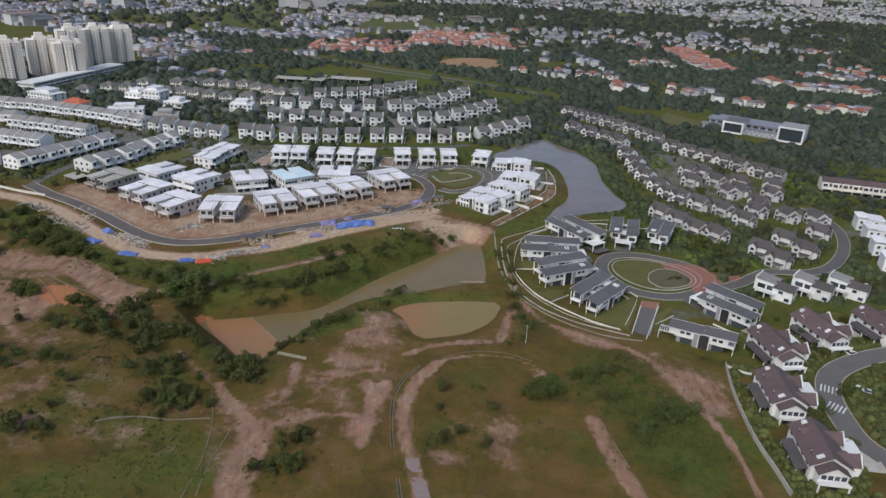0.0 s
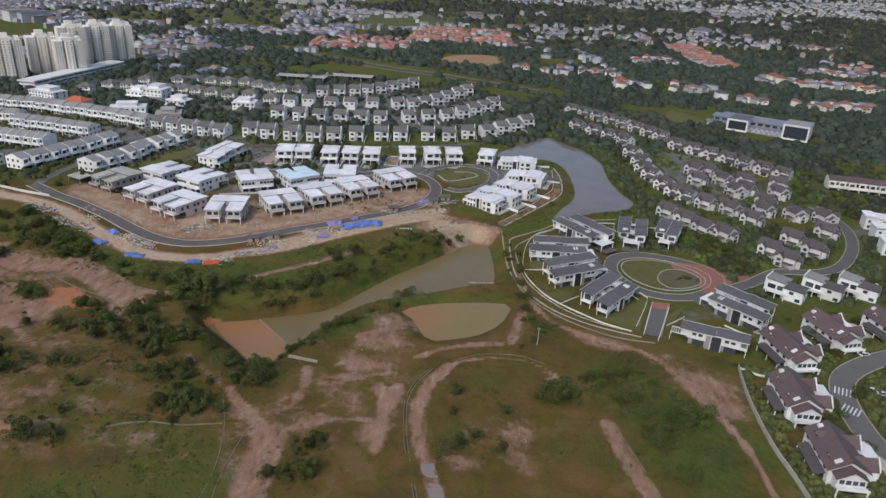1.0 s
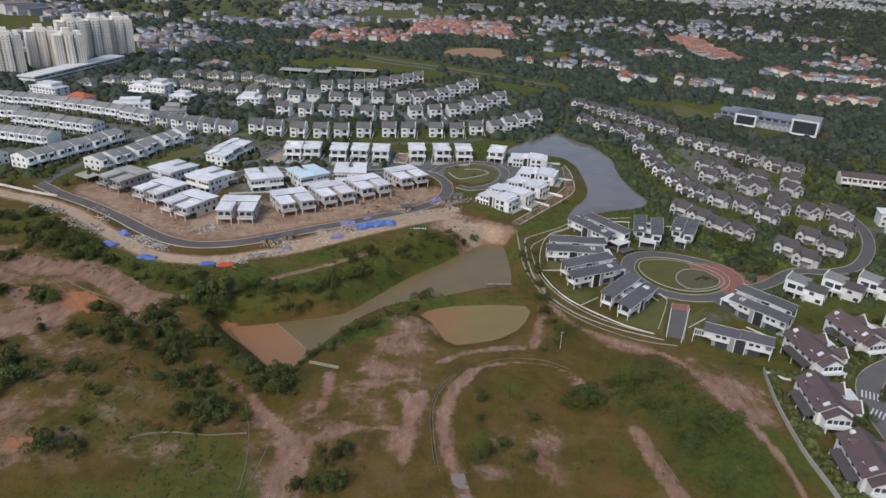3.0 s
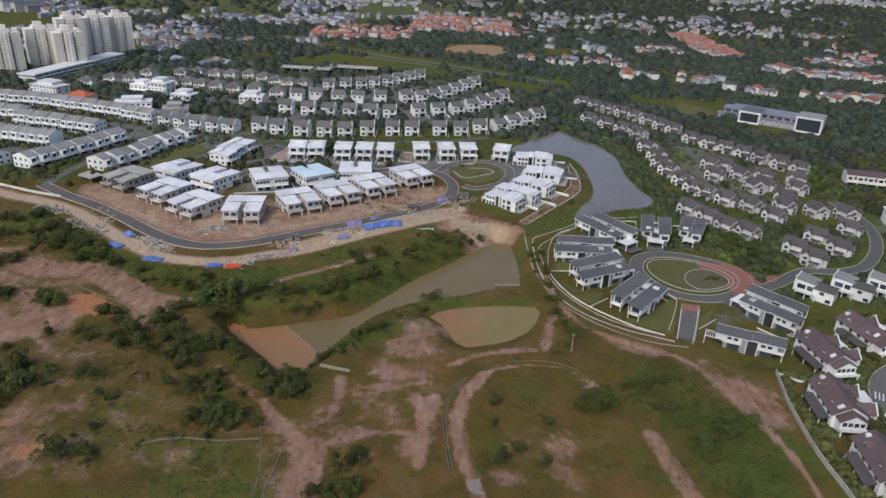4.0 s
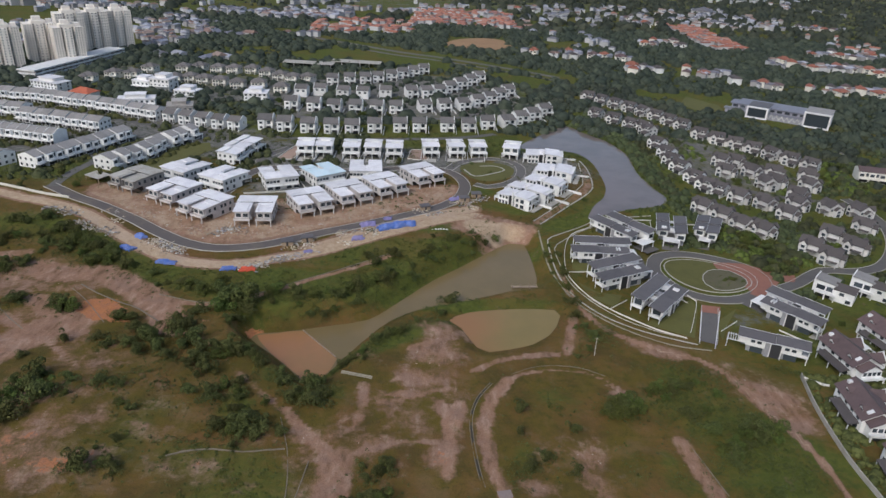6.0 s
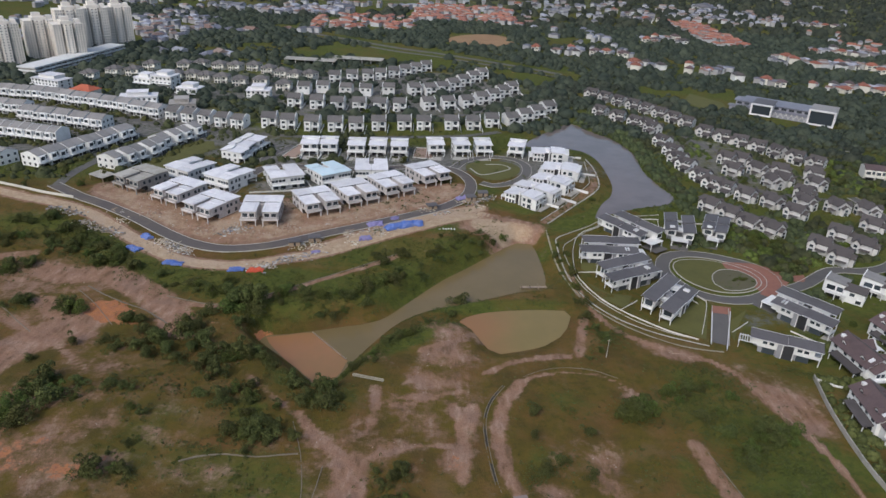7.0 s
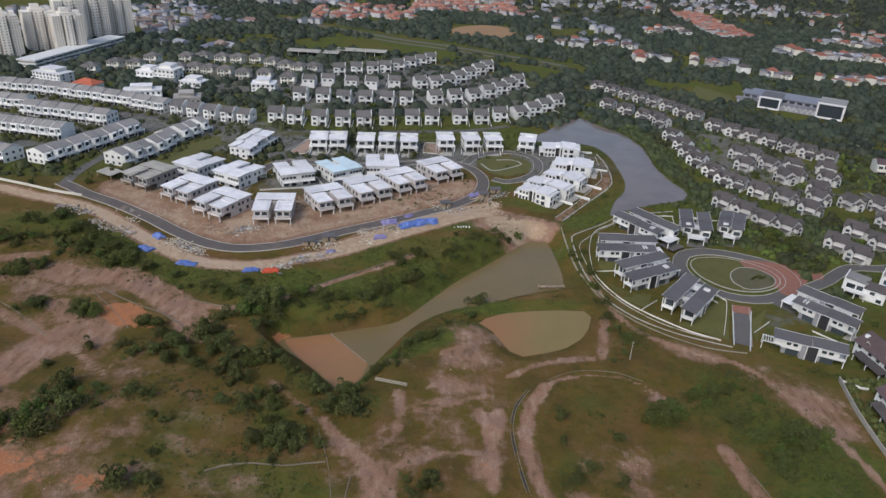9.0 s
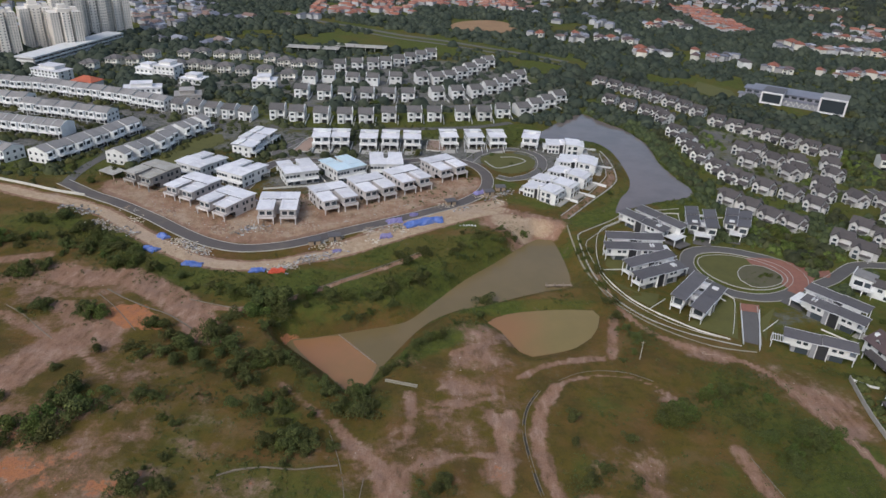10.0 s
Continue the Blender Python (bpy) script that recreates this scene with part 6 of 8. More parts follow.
for k, (roof, wall, label) in enumerate(((ROOF_RED, CREAM, "cream house with faded red roofs among trees"), (ROOF_DARK, WHITE, "white house with dark roofs among trees"), (ROOF_BROWN, CREAM, "cream house with brown roofs among trees"))):
    p = hill_house(0, 0, 0, roof, wall, label)
    for (x0, y0), (x1, y1), n, spread in HILL_ROWS:
        for i in range(n):
            if i % 3 != k:
                continue
            s = (i + random.random()) / n
            x, y = x0 + (x1 - x0) * s + random.gauss(0, spread), y0 + (y1 - y0) * s + random.gauss(0, spread)
            if clear_of_houses(x, y, 13):
                p.scale = [random.uniform(0.65, 0.95)] * 2 + [random.uniform(0.75, 1.05)]
                put_house(p, pose(x, y, lift(x, y), 0, 0, random.choice((-30, 10, 60, 100)) + random.uniform(-10, 10)))
    retire(p)


# ---- plants ----
def fast_mesh(name, verts, quads, materials, index=None):
    """A mesh of many separate quads, straight from arrays."""
    data = bpy.data.meshes.new(name)
    n, f = len(verts), len(quads)
    data.vertices.add(n)
    data.vertices.foreach_set("co", np.asarray(verts, np.float32).ravel())
    data.loops.add(f * 4)
    data.loops.foreach_set("vertex_index", np.asarray(quads, np.int32).ravel())
    data.polygons.add(f)
    data.polygons.foreach_set("loop_start", np.arange(f, dtype=np.int32) * 4)
    data.polygons.foreach_set("loop_total", np.full(f, 4, np.int32))
    for m in materials:
        data.materials.append(m)
    if index is not None:
        data.polygons.foreach_set("material_index", np.asarray(index, np.int32))
    data.polygons.foreach_set("use_smooth", np.zeros(f, bool))
    data.update(calc_edges=True)
    data.validate()
    return data


rng = np.random.default_rng(7)


def leaf_quads(centres, outward, size):
    """One bent-looking leaf spray as a quad at each centre, facing roughly outward."""
    n = len(centres)
    nrm = outward + rng.normal(0, 0.7, (n, 3))
    nrm /= np.linalg.norm(nrm, axis=1)[:, None] + 1e-9
    a = np.cross(nrm, rng.normal(0, 1, (n, 3)))
    a /= np.linalg.norm(a, axis=1)[:, None] + 1e-9
    b = np.cross(nrm, a)
    s = size * rng.uniform(0.55, 1.25, (n, 1))
    k = rng.uniform(0.5, 0.9, (n, 1))
    return np.stack([centres - a * s, centres - b * s * k, centres + a * s, centres + b * s * k], 1).reshape(-1, 3)


def crown_points(lobes, per, flat=0.8, low=-0.35):
    """Points on a cluster of uneven lobes inside a unit crown, with their outward ways."""
    pts, ways = [], []
    for _ in range(lobes):
        c = rng.normal(0, 0.42, 3) * (1, 1, flat)
        r = rng.uniform(0.32, 0.62)
        d = rng.normal(0, 1, (per, 3))
        d /= np.linalg.norm(d, axis=1)[:, None]
        d = d[d[:, 2] > low]
        pts.append(c + d * r * rng.uniform(0.75, 1.08, (len(d), 1)))
        ways.append(d)
    return np.concatenate(pts), np.concatenate(ways)


def trunk_mesh(name, high, spread):
    """A tapered trunk with a few limbs, in six-sided tubes."""
    bm = bmesh.new()

    def tube(p, q, r0, r1):
        way = (q - p).normalized()
        side = way.orthogonal().normalized()
        up = way.cross(side)
        rings = [[bm.verts.new(c + side * math.cos(k) * r + up * math.sin(k) * r) for k in np.linspace(0, 2 * math.pi, 6, False)] for c, r in ((p, r0), (q, r1))]
        for k in range(6):
            bm.faces.new((rings[0][k], rings[0][(k + 1) % 6], rings[1][(k + 1) % 6], rings[1][k]))
    fork = Vector((rng.uniform(-0.05, 0.05), rng.uniform(-0.05, 0.05), high * 0.55))
    tube(Vector((0, 0, -0.1)), fork, 0.06, 0.042)
    for k in range(4):
        a = k * 1.6 + rng.uniform(0, 0.8)
        tube(fork, fork + Vector((math.cos(a) * spread, math.sin(a) * spread, high * 0.6)), 0.034, 0.012)
    return mesh_of(name, bm, BARK)


def tree_kind(lobes, per, size, high, leaf, wide=1.0):
    p, w = crown_points(lobes, per)
    v = leaf_quads(p, w, size) * (wide, wide, 1.0) + (0, 0, high)
    return trunk_mesh("trunk", high, 0.35), fast_mesh("crown", v, np.arange(len(v)).reshape(-1, 4), [leaf])


SCRUB_KINDS = [tree_kind(9, 300, 0.075, 0.75, LEAF), tree_kind(11, 260, 0.08, 0.7, LEAF, 1.15), tree_kind(8, 330, 0.075, 0.85, LEAF), tree_kind(12, 250, 0.08, 0.65, LEAF, 1.3)]
LUSH_KINDS = [tree_kind(9, 300, 0.075, 0.8, LEAF_LUSH), tree_kind(11, 260, 0.078, 0.9, LEAF_LUSH, 0.85), tree_kind(8, 310, 0.08, 0.7, LEAF_LUSH, 1.2)]


def tree(x, y, radius, kinds, label, group, name="tree"):
    trunk, crown = random.choice(kinds)
    t = new(name)
    t.matrix_world = pose(x, y, lift(x, y) - 0.05, 0, 0, random.uniform(0, 360)) @ Matrix.Diagonal((radius, radius, radius * random.uniform(0.85, 1.2), 1))
    tagged(t, label, name, group)
    for nm, data in (("trunk", trunk), ("crown", crown)):
        o = new(nm, data)
        o.parent = t
    return t


def clear_of(x, y, spots, gap):
    return all((x - a) ** 2 + (y - b) ** 2 > gap * gap for a, b in spots)


ROAD_LINES = [curve_through(q, 6) for q in (LOOP, RING + RING[:1], DIRT_ROAD, HOUSE_ROAD, CORNER_ROAD)]


def near_road(x, y, gap=6.0):
    return np.min([off_line(q, x, y) for q in ROAD_LINES], axis=0) < gap


def near_pond(x, y, gap=1.5):
    return np.any([inside(poly, x, y) | (off_line(poly + poly[:1], x, y) < gap) for poly, _, _ in PONDS.values()], axis=0)


def on_road(x, y, gap=6.0):
    return bool(near_road(np.array([x]), np.array([y]), gap)[0])


def in_pond(x, y, gap=1.5):
    return bool(near_pond(np.array([x]), np.array([y]), gap)[0])


# bushes on the open land, in bands: line, half width, how many, radius
SCRUB = [([(-217.5, 312.4), (-200.9, 312.1), (-175.4, 299.0), (-150.4, 284.7)], 6, 22, 2.6), ([(-92.6, 247.8), (-82.4, 249.8)], 3, 7, 3.0), ([(-106.5, 240.4), (-100.2, 227.5), (-95.2, 218.9)], 3, 8, 2.8), ([(-119.1, 227.2), (-106.3, 212.8), (-98.6, 206.7)], 3.5, 9, 2.7), ([(-133.9, 236.1), (-123.5, 233.7)], 2.5, 4, 2.6), ([(-98.1, 208.4), (-85.1, 198.8), (-69.9, 188.0), (-60.0, 176.8)], 7, 22, 2.4), ([(-86.4, 211.4), (-79.5, 215.6), (-77.0, 222.7)], 3, 6, 2.4),
         ([(-80.2, 218.9), (-69.2, 213.7), (-58.7, 202.7), (-49.4, 196.6)], 3, 14, 2.0), ([(-55.8, 195.7), (-45.4, 194.2), (-42.4, 202.0)], 3, 8, 2.3), ([(-72.1, 173.9), (-60.6, 175.6)], 3, 9, 2.6), ([(-161.9, 244.3), (-148.2, 237.6)], 3, 6, 2.4), ([(-174.2, 239.0), (-173.1, 245.2)], 3, 4, 2.2), ([(-193.9, 264.1), (-186.8, 270.5)], 4, 7, 2.4), ([(-183.7, 286.6), (-174.5, 290.6), (-164.0, 286.1)], 5, 10, 2.4),
         ([(-148.3, 170.6), (-143.2, 173.1), (-137.9, 177.5)], 4, 10, 2.8), ([(-140.6, 193.5), (-130.3, 183.1)], 2.5, 5, 2.6), ([(-114.4, 190.9), (-108.6, 189.6)], 3, 4, 2.0), ([(-105.2, 182.4), (-99.4, 178.0)], 3, 3, 1.6), ([(-131.1, 221.2), (-124.0, 213.2)], 2, 3, 2.0), ([(-123.5, 191.5), (-123.7, 181.6)], 3, 2, 1.6),
         ([(-91.4, 231.9), (-74.0, 249.8), (-51.5, 253.8), (-29.3, 276.1), (-5.6, 309.3), (24.8, 338.6)], 3.5, 34, 1.8), ([(-70.6, 257.8), (-52.2, 260.4), (-29.5, 282.3)], 3, 16, 2.3), ([(-44.8, 286.6), (-24.9, 301.4)], 3, 6, 2.6), ([(-124.3, 262.3), (-102.6, 258.8), (-91.7, 261.6)], 4, 12, 2.1), ([(-74.7, 256.8), (-71.2, 263.6)], 2, 3, 2.2), ([(-216.5, 293.5), (-191.5, 292.7), (-155.9, 278.2), (-131.0, 268.6)], 5, 30, 2.2), ([(-5.9, 318.9), (3.3, 325.2)], 3, 4, 2.2),
         ([(-47.3, 211.8), (-35.8, 219.2), (-23.8, 237.0), (-3.2, 255.5)], 2, 22, 1.5), ([(-25.8, 159.8), (-16.1, 159.3)], 4, 5, 2.2),
         ([(54.3, 196.8), (64.1, 197.1)], 3, 12, 2.5), ([(100.7, 189.5), (107.9, 185.9)], 3.5, 9, 2.6), ([(74.8, 208.6), (86.4, 213.5), (96.2, 211.3)], 5, 9, 2.0), ([(89.3, 195.8), (92.7, 177.5)], 6, 9, 2.0), ([(53.4, 260.2), (57.0, 244.7), (51.0, 227.6)], 3, 9, 1.6), ([(50.5, 323.0), (53.3, 288.2), (54.4, 267.6)], 3, 14, 1.6), ([(26.4, 166.6), (34.0, 172.4)], 3, 4, 1.7), ([(-26.0, 148.3), (-17.9, 146.9)], 4, 5, 2.4), ([(-101.5, 157.6), (-95.4, 151.6)], 3, 3, 1.6),
         ([(85.9, 178.5), (91.0, 177.0)], 2.5, 4, 1.9), ([(94.1, 160.5), (98.9, 162.2)], 2, 3, 1.9), ([(71.8, 207.6), (83.1, 212.0)], 2.5, 5, 1.9)]
SINGLE = [((0.0, 274.9), 2.6), ((24.1, 193.1), 1.9), ((22.7, 181.9), 1.7), ((40.9, 184.3), 2.0), ((38.4, 165.4), 1.6), ((-19.7, 148.8), 2.2), ((-44.2, 191.5), 3.0), ((-46.0, 200.1), 2.6), ((-137.6, 193.0), 2.8), ((-130.8, 183.0), 3.4), ((-126.9, 234.3), 2.8), ((-140.7, 216.7), 2.0), ((-104.9, 153.5), 2.6), ((-149.6, 205.4), 1.4), ((-90.7, 249.1), 4.0), ((-82.4, 249.8), 4.2), ((-99.2, 165.1), 1.2), ((-157.6, 188.5), 1.8), ((-103.4, 161.4), 1.0), ((-65.7, 166.9), 1.6), ((-101.7, 231.1), 3.0),
          ((-105.3, 153.0), 2.3), ((-136.3, 187.5), 3.0), ((104.7, 189.9), 3.0), ((60.6, 199.0), 3.0), ((148.4, 627.8), 2.2), ((-34.1, 432.2), 2.6), ((152.3, 192.9), 2.6), ((157.8, 198.4), 2.4), ((155.7, 185.4), 1.8), ((172.7, 208.5), 2.2), ((158.9, 178.3), 2.4), ((175.0, 249.7), 2.0)]
for line, half, n, r in SCRUB:
    q = curve_through(line, 1.0)
    for _ in range(n):
        x, y = random.choice(q)
        x, y = x + random.gauss(0, half * 0.7), y + random.gauss(0, half * 0.7)
        if not in_pond(x, y) and not on_road(x, y, 5):
            tree(x, y, r * random.uniform(0.6, 1.3), SCRUB_KINDS if random.random() < 0.75 else LUSH_KINDS, "dark green wild bush on rough grass", "wild bushes", "bush")
for (x, y), r in SINGLE:
    tree(x, y, r * 1.15, SCRUB_KINDS, "lone dark bushy tree standing on open ground", "lone trees")
# garden and street trees
GARDENS = [((161.9, 369.9), 9, 14, 40, 3.0), ((162.1, 350.6), 10, 8, 26, 2.8), ((169.1, 338.2), 14, 7, 24, 3.0), ((175.2, 325.1), 10, 5, 8, 2.6), ((250.2, 442.2), 60, 40, 46, 2.4), ((270.8, 454.9), 14, 20, 14, 3.2), ((185.7, 486.7), 40, 50, 34, 2.0), ((186.9, 271.4), 30, 20, 18, 2.0), ((226.0, 298.4), 25, 30, 18, 2.2), ((175.6, 212.4), 22, 24, 14, 2.4), ((146.0, 229.1), 20, 8, 8, 1.6), ((164.2, 224.8), 12, 10, 12, 1.8), ((195.0, 251.9), 14, 10, 12, 1.8), ((157.0, 252.6), 8, 8, 6, 1.4), ((192.3, 272.0), 22, 5, 14, 1.8), ((194.5, 307.7), 16, 4, 8, 1.6), ((200.0, 234.5), 12, 14, 10, 2.2),
           ((-135.0, 528.4), 60, 30, 36, 2.4), ((-30.8, 567.2), 70, 40, 40, 2.2), ((-215.9, 549.2), 50, 40, 30, 2.4), ((-251.1, 480.9), 60, 40, 40, 2.4), ((-231.4, 383.0), 40, 24, 20, 2.6), ((40.9, 568.6), 40, 20, 18, 2.2), ((-208.7, 479.4), 20, 30, 14, 2.8), ((104.7, 389.8), 40, 2.5, 14, 1.1), ((19.5, 430.9), 18, 8, 10, 1.2), ((137.0, 449.8), 12, 40, 18, 1.6), ((-207.7, 357.6), 22, 8, 10, 2.4)]
for (cx, cy), a, b, n, r in GARDENS:
    for _ in range(int(n * 0.22)):
        x, y = cx + random.uniform(-1.2, 1.2) * a, cy + random.uniform(-1.2, 1.2) * b
        if clear_of(x, y, HOUSES, 9.5) and not in_pond(x, y) and not on_road(x, y):
            tree(x, y, r * random.uniform(0.6, 1.3), LUSH_KINDS if random.random() < 0.45 else SCRUB_KINDS, "green leafy garden tree between houses", "garden trees")


for _ in range(5):
    bx, by = (133.4, 302.7)
    tree(bx + random.uniform(-8, 8), by + random.uniform(-4, 4), random.uniform(0.6, 1.2), LUSH_KINDS, "low green shrub in the planted bed", "bed shrubs", "bush")
for bx, by in ((157.7, 314.4), (163.5, 317.9), (166.3, 314.4), (161.9, 320.4), (170.7, 320.4)):
    tree(bx, by, random.uniform(2.4, 3.2), SCRUB_KINDS, "broad dark shade tree beside red paving", "shade trees")


def clump_field(name, spots, radius, per, size, leaf, label, category, body=False):
    """One joined field of leafy clumps that nobody could count; body: each has a lumpy core of its own under the leaves."""
    n = len(spots)
    z = ground_height(spots[:, 0], spots[:, 1])
    r = (radius * np.clip(rng.lognormal(-0.08, 0.42, n), 0.35, 2.1))[:, None, None]
    foot = np.column_stack([spots, z])[:, None, :]
    d = rng.normal(0, 1, (n, per, 3))
    d[:, :, 2] = np.abs(d[:, :, 2])
    d /= np.linalg.norm(d, axis=2)[:, :, None]
    c = foot + d * r * rng.uniform(0.75 if body else 0.6, 1.08, (n, per, 1)) * (1, 1, 0.9)
    v = leaf_quads(c.reshape(-1, 3), d.reshape(-1, 3), size)
    q = np.arange(len(v)).reshape(-1, 4)
    if body:
        seg, ring = 7, 3
        turn = rng.uniform(0, 6.28, (n, 1, 1)) + np.arange(seg)[None, None, :] * 2 * math.pi / seg
        high = np.array([-0.1, 0.45, 0.82, 1.0])[None, :, None]
        wide = np.array([1.0, 0.9, 0.58, 0.12])[None, :, None]
        lump = rng.uniform(0.72, 1.15, (n, ring + 1, seg))
        core = np.stack([np.cos(turn) * wide * lump, np.sin(turn) * wide * lump, np.broadcast_to(high, lump.shape) * rng.uniform(0.8, 1.1, lump.shape)], -1)
        core = foot[:, None] + core * r[:, None] * (0.95, 0.95, 0.92)
        i = np.arange(ring)[:, None] * seg + np.arange(seg)[None]
        k = np.arange(ring)[:, None] * seg + (np.arange(seg)[None] + 1) % seg
        one = np.stack([i, k, k + seg, i + seg], -1).reshape(-1, 4)
        cq = (np.arange(n)[:, None, None] * seg * (ring + 1) + one[None]).reshape(-1, 4) + len(v)
        v, q = np.concatenate([v, core.reshape(-1, 3)]), np.concatenate([q, cq])
    ob = new(name, fast_mesh(name, v, q, [leaf]))
    if body:
        ob.data.polygons.foreach_set("use_smooth", np.arange(len(q)) >= n * per)
    return tagged(ob, label, category, kind="stuff")


def scatter(n, x0, x1, y0, y1):
    return np.column_stack([rng.uniform(x0, x1, n), rng.uniform(y0, y1, n)])


# weeds and low bushes on the open land
w = scatter(26000, -190, 150, 110, 330)
bare = patch(w[:, 0], w[:, 1], BARE)
for line, half, k in TRACKS:
    bare = np.maximum(bare, 1 - smooth(off_line(curve_through(line, 6), w[:, 0], w[:, 1]), half, half * 1.8))
for line, gap in ((LOOP, 6), (DIRT_ROAD, 5), (RING, 8)):
    bare = np.maximum(bare, off_line(curve_through(line, 6), w[:, 0], w[:, 1]) < gap)
for poly, _, _ in PONDS.values():
    bare = np.maximum(bare, inside(poly, w[:, 0], w[:, 1]))
bare = np.maximum(bare, inside(SITE, w[:, 0], w[:, 1]))
bare = np.maximum(bare, (off_line([(a, b) for a, b in TRACK_RIGHT], w[:, 0], w[:, 1]) < 3) | (w[:, 0] > np.interp(w[:, 1], [p[1] for p in TRACK_RIGHT[::-1]], [p[0] for p in TRACK_RIGHT[::-1]]) + 2))
green = patch(w[:, 0], w[:, 1], LUSH)
dense = np.array([noise.noise((a * 0.06, b * 0.06, 3.0)) for a, b in w])
keep = (bare < 0.3) & (rng.uniform(0, 1, len(w)) < 0.05 + 0.4 * green + 0.4 * np.clip(dense, 0, 1))
w, green = w[keep], green[keep]
lush = rng.uniform(0, 1, len(w)) < 0.25 + 0.6 * green
clump_field("weeds", w[~lush], 0.38, 9, 0.2, foliage("dry_weeds", (0.08, 0.068, 0.024), (0.13, 0.1, 0.04)), "dry olive weeds tufted over the open land", "weeds")
clump_field("undergrowth", w[lush], 0.5, 10, 0.22, foliage("fresh_weeds", (0.06, 0.08, 0.024), (0.1, 0.12, 0.035)), "bright green undergrowth over the banks", "undergrowth")

# the thick of the scrub: leafy undergrowth that fills between the single bushes
fill = []
for line, half, n, r in SCRUB:
    q = np.array(curve_through(line, 1.0))
    fill.append(q[rng.integers(0, len(q), n * 9)] + rng.normal(0, 1, (n * 9, 2)) * half * 1.15)
# low thickets on the open ground: centre, half length, half width, turn, how many
for (cx, cy), a, b, turn, n in (((101.5, 198.9), 12, 7, -40, 150), ((79.5, 200.9), 8, 5, 0, 70), ((107.0, 172.8), 10, 7, -45, 120), ((95.2, 222.4), 12, 4, -20, 90), ((85.7, 167.5), 7, 7, 0, 50), ((-77.0, 166.4), 12, 4, 0, 60), ((-103.0, 196.8), 9, 4, -30, 60), ((21.9, 163.7), 3, 5, 0, 40),
                                 ((64.4, 248.4), 4, 9, -20, 70), ((147.4, 244.5), 5, 7, 0, 60), ((133.0, 227.0), 9, 2, -20, 60), ((146.0, 220.3), 6, 2, 0, 50), ((164.2, 224.8), 8, 4, 0, 80), ((160.8, 207.4), 3, 8, 0, 70), ((158.4, 284.7), 9, 3, 0, 60)):
    c, s = math.cos(radians(turn)), math.sin(radians(turn))
    u, v = rng.normal(0, 0.7, n) * a, rng.normal(0, 0.7, n) * b
    fill.append(np.column_stack([cx + u * c - v * s, cy + u * s + v * c]))
fill = np.concatenate(fill)
fill = fill[~near_pond(fill[:, 0], fill[:, 1], 0.5) & ~near_road(fill[:, 0], fill[:, 1], 4)]
# green thickets in the lush hollows
t = scatter(9000, -175, 128, 128, 345)
dens = np.array([noise.noise((a * 0.075, b * 0.075, 17.0)) + 0.5 * noise.noise((a * 0.22, b * 0.22, 2.0)) for a, b in t])
t = t[(patch(t[:, 0], t[:, 1], LUSH) + 1.1 * dens > 0.95) & (patch(t[:, 0], t[:, 1], BARE) < 0.45) & ~near_pond(t[:, 0], t[:, 1], 0.8) & ~near_road(t[:, 0], t[:, 1], 4.5) & (np.min([off_line(curve_through(q[0], 6), t[:, 0], t[:, 1]) for q in TRACKS], axis=0) > 3)
      & (t[:, 0] < np.interp(t[:, 1], [q[1] for q in TRACK_RIGHT[::-1]], [q[0] for q in TRACK_RIGHT[::-1]]) - 2)]
clump_field("green_thicket", t, 1.05, 36, 0.19, LEAF_LUSH, "bright green thicket in damp grassy hollows", "thicket")
clump_field("scrub", fill, 0.9, 30, 0.17, LEAF, "dense knee-high dark scrub on rough ground", "scrub")


# ---- distant town and woods ----
def far_houses(rows, walls, roofs, label, name):
    """Houses far off, too many to count: each a walled block under a hipped or flat roof, joined in one mesh."""
    v, q, mi = [], [], []
    for (x0, y0), (x1, y1), n, w, high in rows:
        x = rng.uniform(min(x0, x1), max(x0, x1), n)
        y = rng.uniform(min(y0, y1), max(y0, y1), n)
        z = ground_height(x, y) - 0.4
        lean = (0.2, -0.5, 1.0)[int(abs(x0 + y0) / 400) % 3]
        for px, py, pz in zip(x, y, z):
            a = lean + rng.normal(0, 0.12) + rng.integers(0, 2) * 1.57
            c, s = math.cos(a), math.sin(a)
            l, d, h = w * rng.uniform(0.6, 1.25), w * rng.uniform(0.5, 0.8), high * rng.uniform(0.75, 1.35)
            pts = [(-l, -d, 0), (l, -d, 0), (l, d, 0), (-l, d, 0), (-l, -d, h), (l, -d, h), (l, d, h), (-l, d, h)]
            k = 1.12
            top = h + d * rng.uniform(0.35, 0.6) if high < 9 else h * 1.03
            e = 0.98 if rng.uniform() < 0.6 else 0.45
            pts += [(-l * k, -d * k, h), (l * k, -d * k, h), (l * k, d * k, h), (-l * k, d * k, h), (-l * e, -0.1, top), (l * e, -0.1, top), (l * e, 0.1, top), (-l * e, 0.1, top)]
            b = len(v)
            v += [(px + u * c - t * s, py + u * s + t * c, pz + g) for u, t, g in pts]
            q += [(b + i, b + j, b + j + 4, b + i + 4) for i, j in ((0, 1), (1, 2), (2, 3), (3, 0))]
            q += [(b + 8 + i, b + 8 + j, b + 12 + j, b + 12 + i) for i, j in ((0, 1), (1, 2), (2, 3), (3, 0))] + [(b + 12, b + 13, b + 14, b + 15)]
            mi += [0] * 4 + [1] * 5
    ob = new(name, fast_mesh(name, v, q, [walls, roofs], mi))
    return tagged(ob, label, "houses", kind="stuff")


